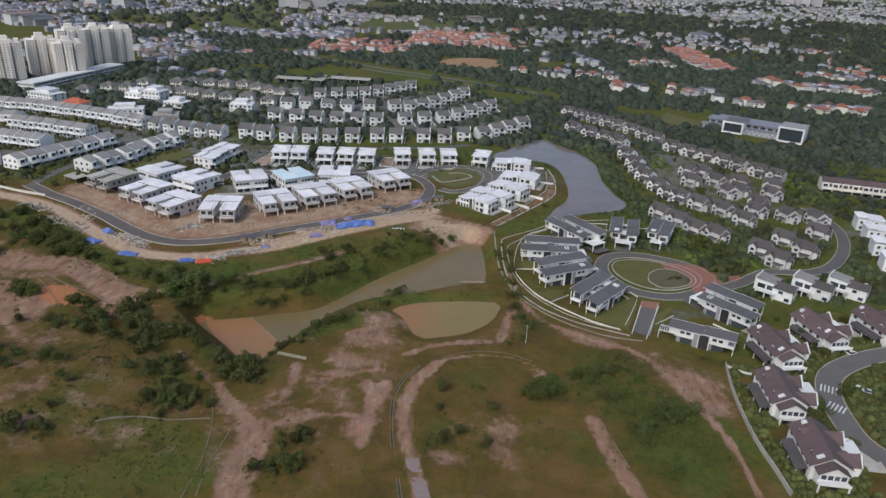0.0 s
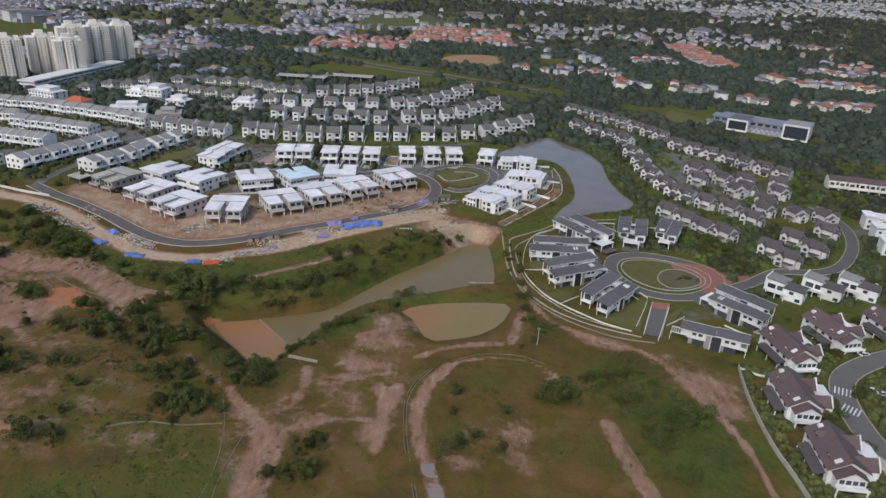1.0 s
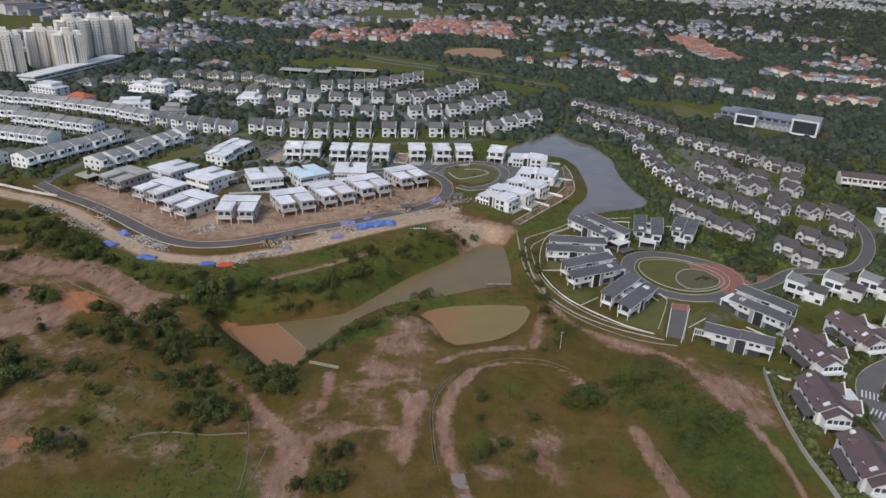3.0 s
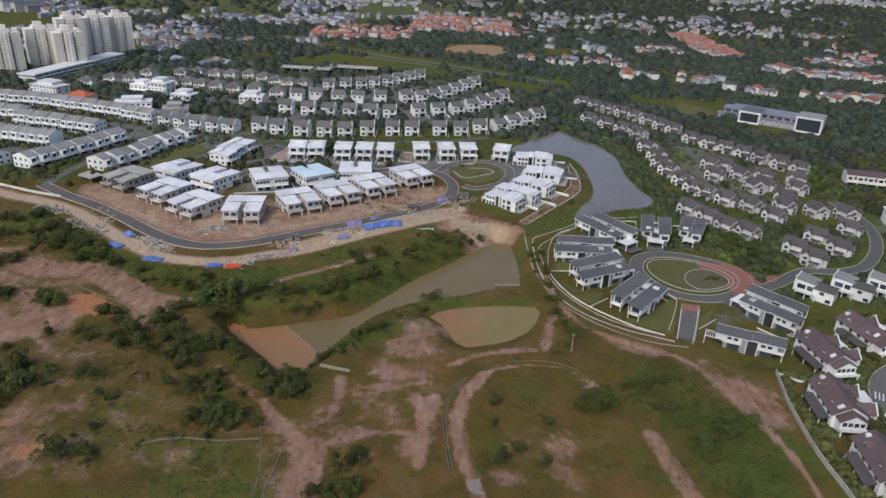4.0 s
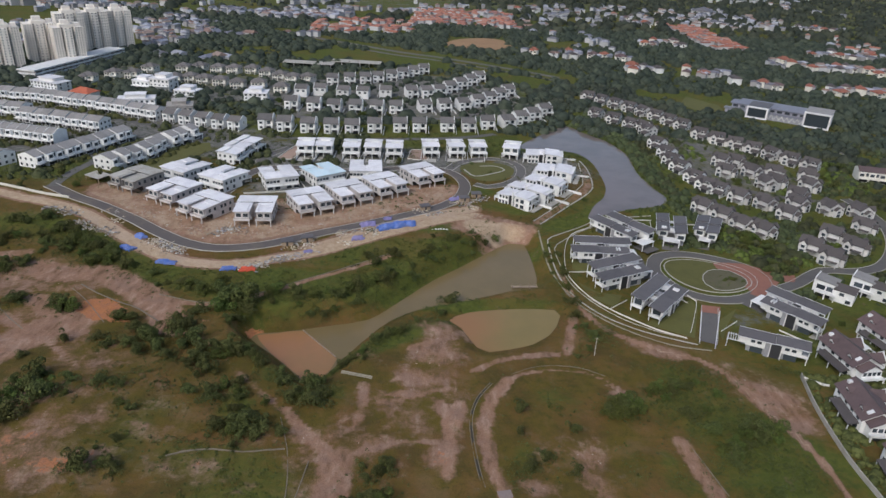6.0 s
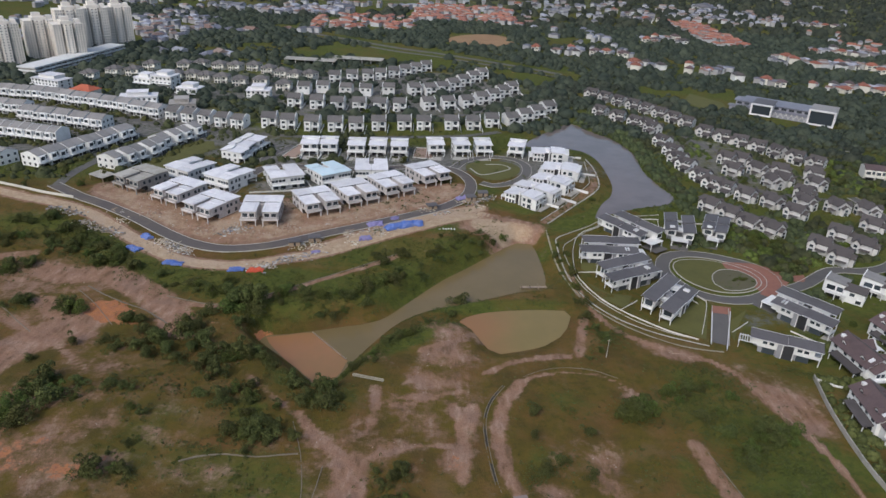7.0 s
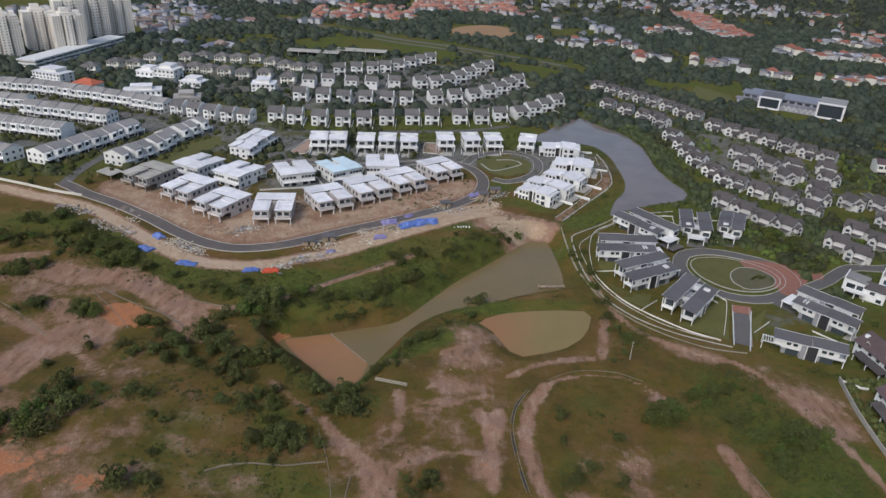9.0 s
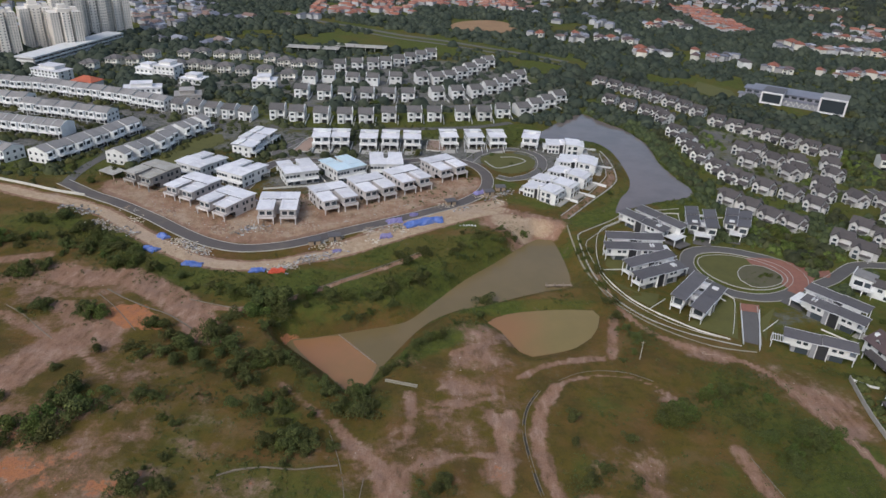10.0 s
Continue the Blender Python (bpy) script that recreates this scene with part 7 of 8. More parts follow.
# wall tones dimmed and slightly blued to stand in for distance haze
PALE = many_tones("hazed_wall_tones", [(0.5, 0.5, 0.52), (0.42, 0.42, 0.44), (0.34, 0.33, 0.34), (0.6, 0.6, 0.63)])
RED_TONES = many_tones("far_red_roof_tones", [(0.36, 0.12, 0.07), (0.42, 0.16, 0.1), (0.3, 0.11, 0.08), (0.4, 0.2, 0.14), (0.34, 0.13, 0.09)])
# many of these roof tones are blued, haze put into the colour
MIXED_TONES = many_tones("hazed_mixed_roof_tones", [(0.18, 0.18, 0.22), (0.13, 0.13, 0.16), (0.32, 0.33, 0.39), (0.24, 0.14, 0.11), (0.17, 0.18, 0.24), (0.4, 0.42, 0.5), (0.14, 0.14, 0.18), (0.28, 0.2, 0.17)])
CITY = [((-334.7, 1137.0), (-167.9, 1070.1), 60, 6, 6), ((-448.3, 995.2), (-314.1, 791.8), 110, 5, 5), ((-561.7, 912.6), (-408.8, 737.2), 90, 5, 5),
        ((-224.6, 924.4), (-169.7, 913.3), 6, 6, 5), ((-336.2, 901.2), (-247.8, 900.7), 9, 9, 4), ((-313.3, 736.9), (-235.0, 750.0), 5, 8, 4)]


def town_spots(n, y0, y1, bias):
    """Spots for houses in loose uneven quarters all over the far plain."""
    y = rng.uniform(y0, y1, n)
    x = rng.uniform(-0.78, 0.82, n) * y
    d = np.array([noise.noise((a * 0.0035, b * 0.0035, 9.0)) + 0.6 * noise.noise((a * 0.012, b * 0.012, 4.0)) for a, b in zip(x, y)])
    return np.column_stack([x, y])[d > bias]


TOWN = np.concatenate([town_spots(7000, 1180, 2000, 0.2), town_spots(12000, 2000, 3600, -0.28), town_spots(900, 900, 1180, 0.3)])
LEFT_TOWN = town_spots(5200, 1080, 2100, -0.12)
TOWN = np.concatenate([TOWN, LEFT_TOWN[LEFT_TOWN[:, 0] < -0.14 * LEFT_TOWN[:, 1]]])
TOWN = TOWN[(TOWN[:, 0] < -0.12 * TOWN[:, 1]) | (rng.uniform(0, 1, len(TOWN)) < np.where(TOWN[:, 1] < 1900, 0.36, 0.62))]
CITY += [((a, b), (a, b), 1, 5.4, 6.0) for a, b in TOWN]
CITY += [((a[0] - 8, a[1] - 14), (b[0] + 8, b[1] + 14), n * 2, 4.4, 5.0) for a, b, n, _ in HILL_ROWS]
far_houses(CITY, PALE, MIXED_TONES, "distant town of pale houses with mixed roofs", "distant_town")
far_houses([((-65.5, 1244.7), (96.1, 1056.4), 210, 5.5, 5), ((-194.4, 1082.7), (-54.1, 943.5), 80, 5.5, 5), ((341.1, 1185.4), (392.7, 950.5), 120, 5.5, 5), ((545.5, 1153.4), (607.2, 944.4), 16, 5.5, 6)], PALE, RED_TONES, "distant estate of red-roofed houses", "red_roofed_estate")
far_houses([((-685.9, 1102.8), (-622.8, 1102.3), 3, 22, 14), ((-730.9, 1450.5), (-664.5, 1432.4), 3, 20, 16), ((-403.0, 1660.4), (-308.4, 1644.2), 4, 18, 22), ((-184.8, 1165.4), (-158.1, 1143.4), 1, 16, 10), ((26.7, 1492.9), (84.4, 1474.3), 2, 20, 9), ((1227.1, 2945.3), (1354.2, 2788.9), 7, 16, 45), ((466.5, 1407.6), (503.9, 1388.1), 2, 22, 8)], PALE, MIXED_TONES, "distant pale apartment blocks above the town", "distant_blocks")

# woods: everything green between and behind the estates
BUILT_UP = [((-65.5, 1244.7), (96.1, 1056.4)), ((-191.7, 1068.8), (-55.1, 954.5)), ((337.1, 1169.1), (396.6, 961.6)), ((-9.3, 959.2), (68.1, 866.7)), ((212.7, 692.5), (248.7, 625.2)), ((261.1, 657.0), (323.1, 573.3)), ((-549.8, 899.1), (-421.3, 754.1)), ((-432.6, 967.6), (-314.1, 791.8)), ((-158.1, 824.4), (-13.2, 760.1)), ((176.3, 695.2), (224.2, 671.1))]
TOWERS = (((-413.1, 654.5), 38, 36), ((-397.9, 687.3), 38, 36), ((-370.4, 685.3), 38, 34), ((-386.0, 722.0), 38, 42), ((-374.0, 748.0), 36, 41), ((-360.5, 772.4), 36, 40))
PODIUM_ENDS = (-372.0, 618.0), (-349.0, 735.0)
HOUSE_XY = np.array(HOUSES + [p[0] for p in TOWERS] + along(PODIUM_ENDS, 14))


# open ground among the woods: outline, share of the trees that stand there
CLEARINGS = [([(-191.7, 803.9), (-134.0, 844.6), (-24.9, 793.3), (101.6, 713.4), (76.7, 662.9), (18.7, 739.9), (-59.7, 755.2), (-168.8, 756.8)], 0.06), ([(117.3, 970.8), (203.0, 979.5), (192.6, 912.7), (113.4, 900.5)], 0.05), ([(160.4, 677.1), (276.4, 694.7), (258.3, 628.7), (215.5, 631.5)], 0.03),
             ([(-141.1, 526.2), (-146.9, 608.6), (-113.8, 714.4), (-23.6, 760.9), (30.6, 743.0), (58.7, 675.3), (98.0, 619.2), (72.3, 566.1), (-38.4, 494.5), (-146.9, 484.5)], 0.45), ([(-334.1, 675.7), (-180.2, 753.5), (-142.0, 597.7), (-177.4, 545.8), (-313.3, 625.3)], 0.4), ([(-383.7, 590.0), (-313.3, 625.3), (-166.3, 538.4), (-145.2, 478.2), (-296.5, 444.4)], 0.6),
             ([(130.6, 662.8), (187.6, 633.3), (227.0, 541.9), (270.2, 499.2), (255.9, 419.7), (201.6, 377.6), (139.2, 390.9), (141.9, 523.7)], 0.35), ([(-291.9, 779.7), (-214.6, 845.1), (-189.3, 793.4), (-271.4, 738.5)], 0.3)]


def wooded(spots, gap):
    ok = np.ones(len(spots), bool)
    for (x0, y0), (x1, y1) in BUILT_UP:
        ok &= ~((spots[:, 0] > min(x0, x1)) & (spots[:, 0] < max(x0, x1)) & (spots[:, 1] > min(y0, y1)) & (spots[:, 1] < max(y0, y1)))
    for i in range(0, len(spots), 4000):
        s = spots[i:i + 4000]
        d = np.min((s[:, None, 0] - HOUSE_XY[None, :, 0]) ** 2 + (s[:, None, 1] - HOUSE_XY[None, :, 1]) ** 2, axis=1)
        ok[i:i + 4000] &= d > gap * gap
    for poly in (LAKE, RING, PARK, *LAWNS):
        ok &= ~inside(poly, spots[:, 0], spots[:, 1])
    ok &= off_line(HIGHWAY, spots[:, 0], spots[:, 1]) > 17
    for poly, share in CLEARINGS:
        ok &= ~inside(poly, spots[:, 0], spots[:, 1]) | (rng.uniform(0, 1, len(spots)) < share)
    return ok


BELT_LINE = [(84.6, 641.2), (140.8, 674.7), (171.9, 630.7), (201.1, 581.7), (228.7, 544.5), (278.6, 502.5), (302.9, 459.2)]
s = scatter(9000, 60, 620, 380, 760)
d = off_line(BELT_LINE, s[:, 0], s[:, 1])
s = s[(d < 26 + 10 * rng.normal(0, 1, len(s))) & wooded(s, 14)]
clump_field("tree_belt", s, 3.2, 44, 0.6, LEAF_FAR, "dense dark tree belt behind the houses", "woods", True)
s = scatter(24000, -520, 800, 520, 1100)
dens = np.array([noise.noise((a * 0.008, b * 0.008, 1.0)) for a, b in s])
s = s[wooded(s, 13) & (dens > -0.95)]
clump_field("woods", s, 3.6, 26, 0.95, LEAF_FAR, "dark green woods between the estates", "woods", True)
s = scatter(24000, -1500, 2400, 1050, 3200)
dens = np.array([noise.noise((a * 0.004, b * 0.004, 2.0)) for a, b in s])
town = np.array([noise.noise((a * 0.0035, b * 0.0035, 9.0)) for a, b in s])
s = s[wooded(s, 12) & (dens > -0.75) & ((town < 0.1) | ((s[:, 0] > 0) & (s[:, 1] < 1900))) & (rng.uniform(0, 1, len(s)) < np.where(s[:, 1] > 1900, 0.6, 1.0)) & ((s[:, 0] > -0.15 * s[:, 1]) | (rng.uniform(0, 1, len(s)) < 0.45))]
clump_field("distant_woods", s, 6.0, 9, 2.2, LEAF_FAR, "far dark woods among the town", "woods", True)
clump_field("front_shrubs", np.array(FRONT_GARDENS), 1.6, 40, 0.3, LEAF, "dark shrubs in terrace front gardens", "shrubs", True)
# strips of shrubs on the lake shore and estate edge
shore = curve_through(LAKE[len(LAKE) // 5:len(LAKE) * 3 // 5], 3)
s = np.repeat(np.array(shore), 26, 0) + rng.normal(0, 1, (len(shore) * 26, 2)) * 4.0
s = s[~inside(LAKE, s[:, 0], s[:, 1]) & (s[:, 0] > 60)]
clump_field("lakeside_shrubs", s, 0.9, 16, 0.35, LEAF, "dark shrubs crowding the lake shore", "shrubs")
bank = curve_through([(87.3, 554.3), (110.0, 540.8), (123.2, 505.9), (123.6, 456.2), (128.7, 417.8), (135.3, 395.7)], 2)
s = np.repeat(np.array(bank), 3, 0) + rng.normal(0, 1, (len(bank) * 3, 2)) * (3.0, 2.0) + (6.5, 2.0)
s = s[~near_pond(s[:, 0], s[:, 1], 1.5)]
clump_field("lakeside_trees", s, 2.0, 60, 0.3, LEAF_MID, "dark leafy trees lining the lake shore", "trees", True)
s = scatter(15000, -330, 320, 310, 640)
dens = np.array([noise.noise((a * 0.05, b * 0.05, 6.0)) for a, b in s])
s = s[wooded(s, 7.6) & (dens > -0.12) & ~near_pond(s[:, 0], s[:, 1], 2) & ~((s[:, 0] < 95) & (s[:, 1] < 345))]
keep = ~near_road(s[:, 0], s[:, 1], 7)
clump_field("hedges", s[keep], 1.0, 14, 0.33, LEAF, "low dark hedges and shrubs between houses", "shrubs")
s = scatter(11000, 105, 330, 285, 590)
dens = np.array([noise.noise((a * 0.045, b * 0.045, 12.0)) for a, b in s])
s = s[wooded(s, 8.2) & (dens > 0.02) & ~near_pond(s[:, 0], s[:, 1], 2) & ~near_road(s[:, 0], s[:, 1], 6)]
clump_field("garden_greens", s, 1.6, 26, 0.32, LEAF_MID, "mixed dark green garden growth between houses", "shrubs", True)
s = np.concatenate([np.array([p]) + rng.normal(0, 1, (n, 2)) * w for p, n, w in (((155.0, 357.3), 260, (5, 7)), ((155.9, 335.5), 160, (6, 3)), ((172.6, 327.6), 110, (5, 3)), ((263.6, 458.7), 260, (7, 14)), ((169.3, 487.5), 120, (5, 8)), ((208.7, 349.7), 120, (9, 4)), ((217.0, 432.6), 60, (4, 4)))])
s = s[wooded(s, 8.0) & ~near_road(s[:, 0], s[:, 1], 4.5)]
clump_field("bright_shrubs", s, 1.4, 44, 0.24, foliage("vivid_green_leaves", (0.06, 0.1, 0.02), (0.12, 0.18, 0.04)), "bright green leafy shrubs massed between houses", "shrubs", True)
CORNER_EDGE = (152.4, 162.1, 178.1, 202.6, 224.6, 224.7, 251.5), (130.5, 130.2, 129.2, 131.1, 135.0, 154.0, 148.0)
s = scatter(5200, 128, 225, 152, 251)
dens = np.array([noise.noise((a * 0.09, b * 0.09, 15.0)) for a, b in s])
s = s[wooded(s, 8.6) & (dens > -0.28) & ~near_road(s[:, 0], s[:, 1], 6.5) & (off_line(curve_through([(134.0, 224.6), (130.1, 202.6), (128.2, 178.1), (129.2, 162.1), (129.5, 152.4)], 5), s[:, 0], s[:, 1]) > 1.2)
      & (s[:, 0] > np.interp(s[:, 1], *CORNER_EDGE))]
clump_field("garden_hedges", s, 1.25, 36, 0.22, LEAF, "clipped and overgrown hedges round the corner houses", "shrubs", True)
s = scatter(5200, 120, 340, 290, 600)
dens = np.array([noise.noise((a * 0.035, b * 0.035, 21.0)) for a, b in s])
s = s[wooded(s, 9.4) & (dens > -0.05) & ~near_pond(s[:, 0], s[:, 1], 3) & ~near_road(s[:, 0], s[:, 1], 7)]
clump_field("estate_trees", s, 2.1, 46, 0.34, LEAF_MID, "dark leafy trees crowding between estate houses", "trees", True)
s = scatter(4200, -360, -60, 330, 560)
dens = np.array([noise.noise((a * 0.04, b * 0.04, 31.0)) for a, b in s])
s = s[wooded(s, 8.6) & (dens > -0.12) & ~near_road(s[:, 0], s[:, 1], 6) & ~inside(SITE, s[:, 0], s[:, 1]) & (s[:, 1] > np.interp(s[:, 0], [-330, -200, -60], [330, 372, 395]))]
clump_field("terrace_trees", s, 1.9, 40, 0.32, LEAF_MID, "dark trees between the white terraces", "trees", True)
s = scatter(220, 121, 145, 291, 316)
s = s[inside(GARDEN_BED, s[:, 0], s[:, 1])]
clump_field("bed_plants", s, 0.55, 26, 0.16, LEAF, "low mixed planting in the brown bed", "plants")
tagged(plate("bare_field", curve_through([(-10.2, 895.9), (6.7, 937.4), (44.6, 957.6), (70.6, 936.5), (72.2, 880.6), (36.6, 867.0), (1.5, 872.1)], 10, True), 0.6, surface("cleared_orange_earth", (0.33, 0.2, 0.1), (0.26, 0.15, 0.075), 0.95, 0.3, 0.03, 0.2)), "bare orange-brown cleared field far off", "field", kind="structure")

# ---- apartment towers ----
def tower(x, y, turn, high, floors):
    t = thing("apartment_tower", x, y, turn, "tall cream-white apartment tower with rows of small windows", "apartment block", "apartment towers")
    f = high / floors
    for name, x0, x1, y0, y1, z in (("wing", -13, -6, -9, 9, high), ("core", -6, 6, -7, 7, high + 2.5), ("wing", 6, 13, -9, 9, high), ("bay", -3.2, 3.2, -10.5, -7, high - 1)):
        part(name, boxes((x0, x1, y0, y1, -1, z)), TOWER_WALL, t)
    part("roof_plant", boxes((-4, 3, -3, 4, high + 2.5, high + 6)), TOWER_WALL, t)
    part("roof_plant", boxes((8, 12, -2, 5, high, high + 3)), TOWER_WALL, t)
    rows = []
    for k in range(floors):
        z = k * f + 0.9
        for u in (-11.5, -9.5, -7.3, 7.3, 9.5, 11.5):
            rows.append((u - 0.4, u + 0.4, -9.06, -8.9, z, z + f * 0.5))
        for u in (-1.8, 1.8):
            rows.append((u - 0.7, u + 0.7, -10.56, -10.4, z, z + f * 0.4))
        for u in (-4.6, 4.6):
            rows.append((u - 0.7, u + 0.7, -7.06, -6.9, z - 0.3, z + f * 0.62))
        for v in (-6, -2, 2, 6):
            rows.append((12.9, 13.06, v - 0.35, v + 0.35, z, z + f * 0.42))
            rows.append((-13.06, -12.9, v - 0.35, v + 0.35, z, z + f * 0.42))
    vs, qs = [], []
    for x0, x1, y0, y1, z0, z1 in rows:
        b = len(vs)
        vs += [(px, py, pz) for pz in (z0, z1) for px, py in ((x0, y0), (x1, y0), (x1, y1), (x0, y1))]
        qs += [(b + i, b + j, b + 4 + j, b + 4 + i) for i, j in ((0, 1), (1, 2), (2, 3), (3, 0))] + [(b + 4, b + 5, b + 6, b + 7)]
    o = new("glazing", fast_mesh("glazing", vs, qs, [GLASS_TOWER]))
    o.parent = t
    tagged(o, "small dark flat windows", kind="stuff")
    for k in range(0, floors):
        part("ledge", boxes((-13.3, 13.3, -9.3, -9.0, k * f, k * f + 0.3)), TOWER_WALL, t) if k % 5 == 0 else None
    return t


for spot, turn, high in TOWERS:
    tower(*spot, turn, high, 15)
PODIUM_TURN = math.degrees(math.atan2(PODIUM_ENDS[1][1] - PODIUM_ENDS[0][1], PODIUM_ENDS[1][0] - PODIUM_ENDS[0][0]))
carpark = thing("parking_podium", *[(a + b) / 2 for a, b in zip(*PODIUM_ENDS)], PODIUM_TURN, "long white multi-level parking podium with open decks", "parking building")
for k in range(3):
    part("deck", boxes((-66, 62, -9, 9, k * 3.0, k * 3.0 + 1.3)), WHITE, carpark)
for k in range(17):
    part("column", boxes((-64 + k * 7.7, -63 + k * 7.7, -8.5, 8.5, -1, 6.2)), RAW, carpark)

# ---- white club buildings, orange roof hall and large blocks of the estate ----
def block(x, y, turn, l, d, h, label, storeys=2, roof=None, wall=None, step=True):
    b = thing("apartment_house", x, y, turn, label, "house", "larger blocks")
    w = wall or WHITE
    part("wall", boxes((-l, l, -d, d, -0.6, h)), w, b)
    part("roof", boxes((-l - 0.5, l + 0.5, -d - 0.5, d + 0.5, h, h + 0.45)), roof or ROOF_WHITE, b)
    if step:
        part("upper_wall", boxes((-l * 0.6, l * 0.5, -d * 0.5, d, h + 0.45, h + 2.8)), w, b)
        part("upper_roof", boxes((-l * 0.64, l * 0.54, -d * 0.6, d + 0.4, h + 2.8, h + 3.15)), roof or ROOF_WHITE, b)
    part("canopy", boxes((-l, l, -d - 2.6, -d, h * 0.46, h * 0.46 + 0.3)), w, b)
    n = max(3, int(l / 1.7))
    for s in range(storeys):
        for k in range(n):
            u = -l + (k + 0.5) * 2 * l / n
            window(b, "f", -d, u, 0.9 + s * h / storeys, 1.7, 1.6)
        for k in (-0.5, 0.5):
            window(b, "r", l, k * d, 0.9 + s * h / storeys, 1.6, 1.6)
            window(b, "l", -l, k * d, 0.9 + s * h / storeys, 1.6, 1.6)
    return b


p = white_house(0, 0, 0)
p.name = "terrace_house"
tagged(p, "white flat-roofed terrace house with open carport, one of three", "house", "white terrace by the lane")
p.scale = (1.14, 1.0, 1.0)
for k, shift in enumerate((0.0, 1.4, 0.5)):
    spot = (-138.0 + 2.8 * k - shift, 419.8 + 11.9 * k)
    put_house(p, pose(*spot, lift(*spot) + 0.2 * k, 0, 0, 76.6))
retire(p)
block(*(-326.3, 565.6), -20, 14, 7, 8, "white three-storey club building", 3)
block(*(-259.2, 587.8), -15, 8, 6, 7.5, "white villa-like house with balconies")
block(*(-242.4, 585.7), -12, 9, 7, 10.5, "tall white house with stacked balconies", 3)
block(*(-215.2, 564.9), -12, 9, 6, 6.5, "white house with open verandas")
block(*(-240.2, 525.7), 18, 13, 6, 7, "white house with slim roof slabs")
block(*(-203.0, 513.0), 18, 9, 7, 8, "bare grey house shell", 2, RAW, RAW)
block(*(-158.5, 560.5), 6, 9, 7, 8.5, "white house with grey framed balconies", 3)
hall = thing("hall", *(-285.4, 536.8), -18, "cream hall with an orange tiled hip roof", "hall")
part("wall", boxes((-9, 9, -6, 6, -0.5, 7)), CREAM, hall)
part("roof", hip(bmesh.new(), -9, 9, -6, 6, 7.1, 3.2), ROOF_ORANGE, hall)
for k in range(5):
    window(hall, "f", -6, -7 + k * 3.5, 1.0, 1.6, 2.2)
for spot in ((-147.8, 725.5), (-101.4, 741.8)):
    canopy = thing("covered_shelter", *spot, -4, "long low pale roof on posts", "shelter", "long pale shelters")
    part("roof", slope(bmesh.new(), -26, 26, -6, 6, 4.5, 5.2), CONCRETE, canopy)
    for k in range(6):
        part("post", boxes((-24 + k * 9.5, -23.6 + k * 9.5, -5, -4.6, -1, 4.6)), WHITE, canopy)

# ---- modern school with framed box wings ----
ZINC = surface("blue_grey_zinc_roof", (0.24, 0.24, 0.28), (0.18, 0.18, 0.21), 0.5, 1.0, 0.2, 0.1)
SCHOOL_WALL = surface("pale_blue_grey_wall", (0.36, 0.36, 0.42), (0.27, 0.27, 0.32), 0.8, 1.5, 0.2, 0.05)
school = thing("school", *(282.2, 609.7), -33, "blue-grey modern school with white framed box wings", "school")
school.matrix_world = school.matrix_world @ Matrix.Diagonal((0.82, 0.82, 0.95, 1))
part("main_wing", boxes((-46, 34, 6, 20, -1, 9)), SCHOOL_WALL, school)
part("main_roof", slope(bmesh.new(), -48, 36, 4, 22, 9.2, 10.0), ZINC, school)
part("rear_wing", boxes((-40, 30, 26, 36, -1, 8)), SCHOOL_WALL, school)
part("rear_roof", slope(bmesh.new(), -42, 32, 24, 38, 8.2, 9.0), ZINC, school)
part("cross_wing", boxes((8, 18, 18, 28, -1, 8.5)), SCHOOL_WALL, school)
part("cross_roof", boxes((7, 19, 19, 27, 8.5, 8.9)), ROOF_WHITE, school)
part("low_wing", boxes((-50, 30, -4, 4, -1, 5)), SCHOOL_WALL, school)
part("low_roof", boxes((-52, 30, -5, 5, 5, 5.4)), ZINC, school)
for x0, x1, zt, nm in ((30, 54, 14, "box_wing"), (-26, -6, 11, "box_wing")):
    w = part(nm, boxes((x0, x1, -12, 16, 1.5, zt)), ROOF_WHITE, school)
    part("glazing", boxes((x0 + 1, x1 - 1, -12.3, -12, 2.4, zt - 1)), GLASS, w, "dark glazed end wall")
    part("end_frame", boxes((x0 - 0.8, x0 + 0.4, -13.4, -11.8, 1.0, zt + 0.6), (x1 - 0.4, x1 + 0.8, -13.4, -11.8, 1.0, zt + 0.6), (x0 + 0.4, x1 - 0.4, -13.4, -11.8, zt - 0.6, zt + 0.6), (x0 + 0.4, x1 - 0.4, -13.4, -11.8, 1.0, 2.0)), ROOF_WHITE, w, "white frame round the glazed end")
    part("box_roof", slope(bmesh.new(), x0 - 0.6, x1 + 0.6, -12.8, 16.5, zt + 0.4, zt + 0.8), ROOF_SLATE if x0 < 0 else ROOF_PALE, w)
for k in range(14):
    x0 = -6 + k * 2.6
    bm = bmesh.new()
    m = Matrix.Translation((x0, -5.3, 3.2)) @ Matrix.Rotation(radians(38 if k % 2 else -38), 4, "Y") @ Matrix.Diagonal((0.4, 0.3, 5.4, 1))
    bmesh.ops.create_cube(bm, size=1.0, matrix=m)
    part("brace", bm, FRAME, school, "white diagonal brace")
for k in range(10):
    window(school, "f", 6, -42 + k * 7.6, 5.6, 5.0, 2.2)
tagged(plate("yard", [(250.6, 569.7), (295.3, 575.1), (326.7, 545.9), (302.1, 507.2), (260.8, 533.5)], 0.2, CONCRETE), "pale concrete yard before the school", "yard", kind="structure")


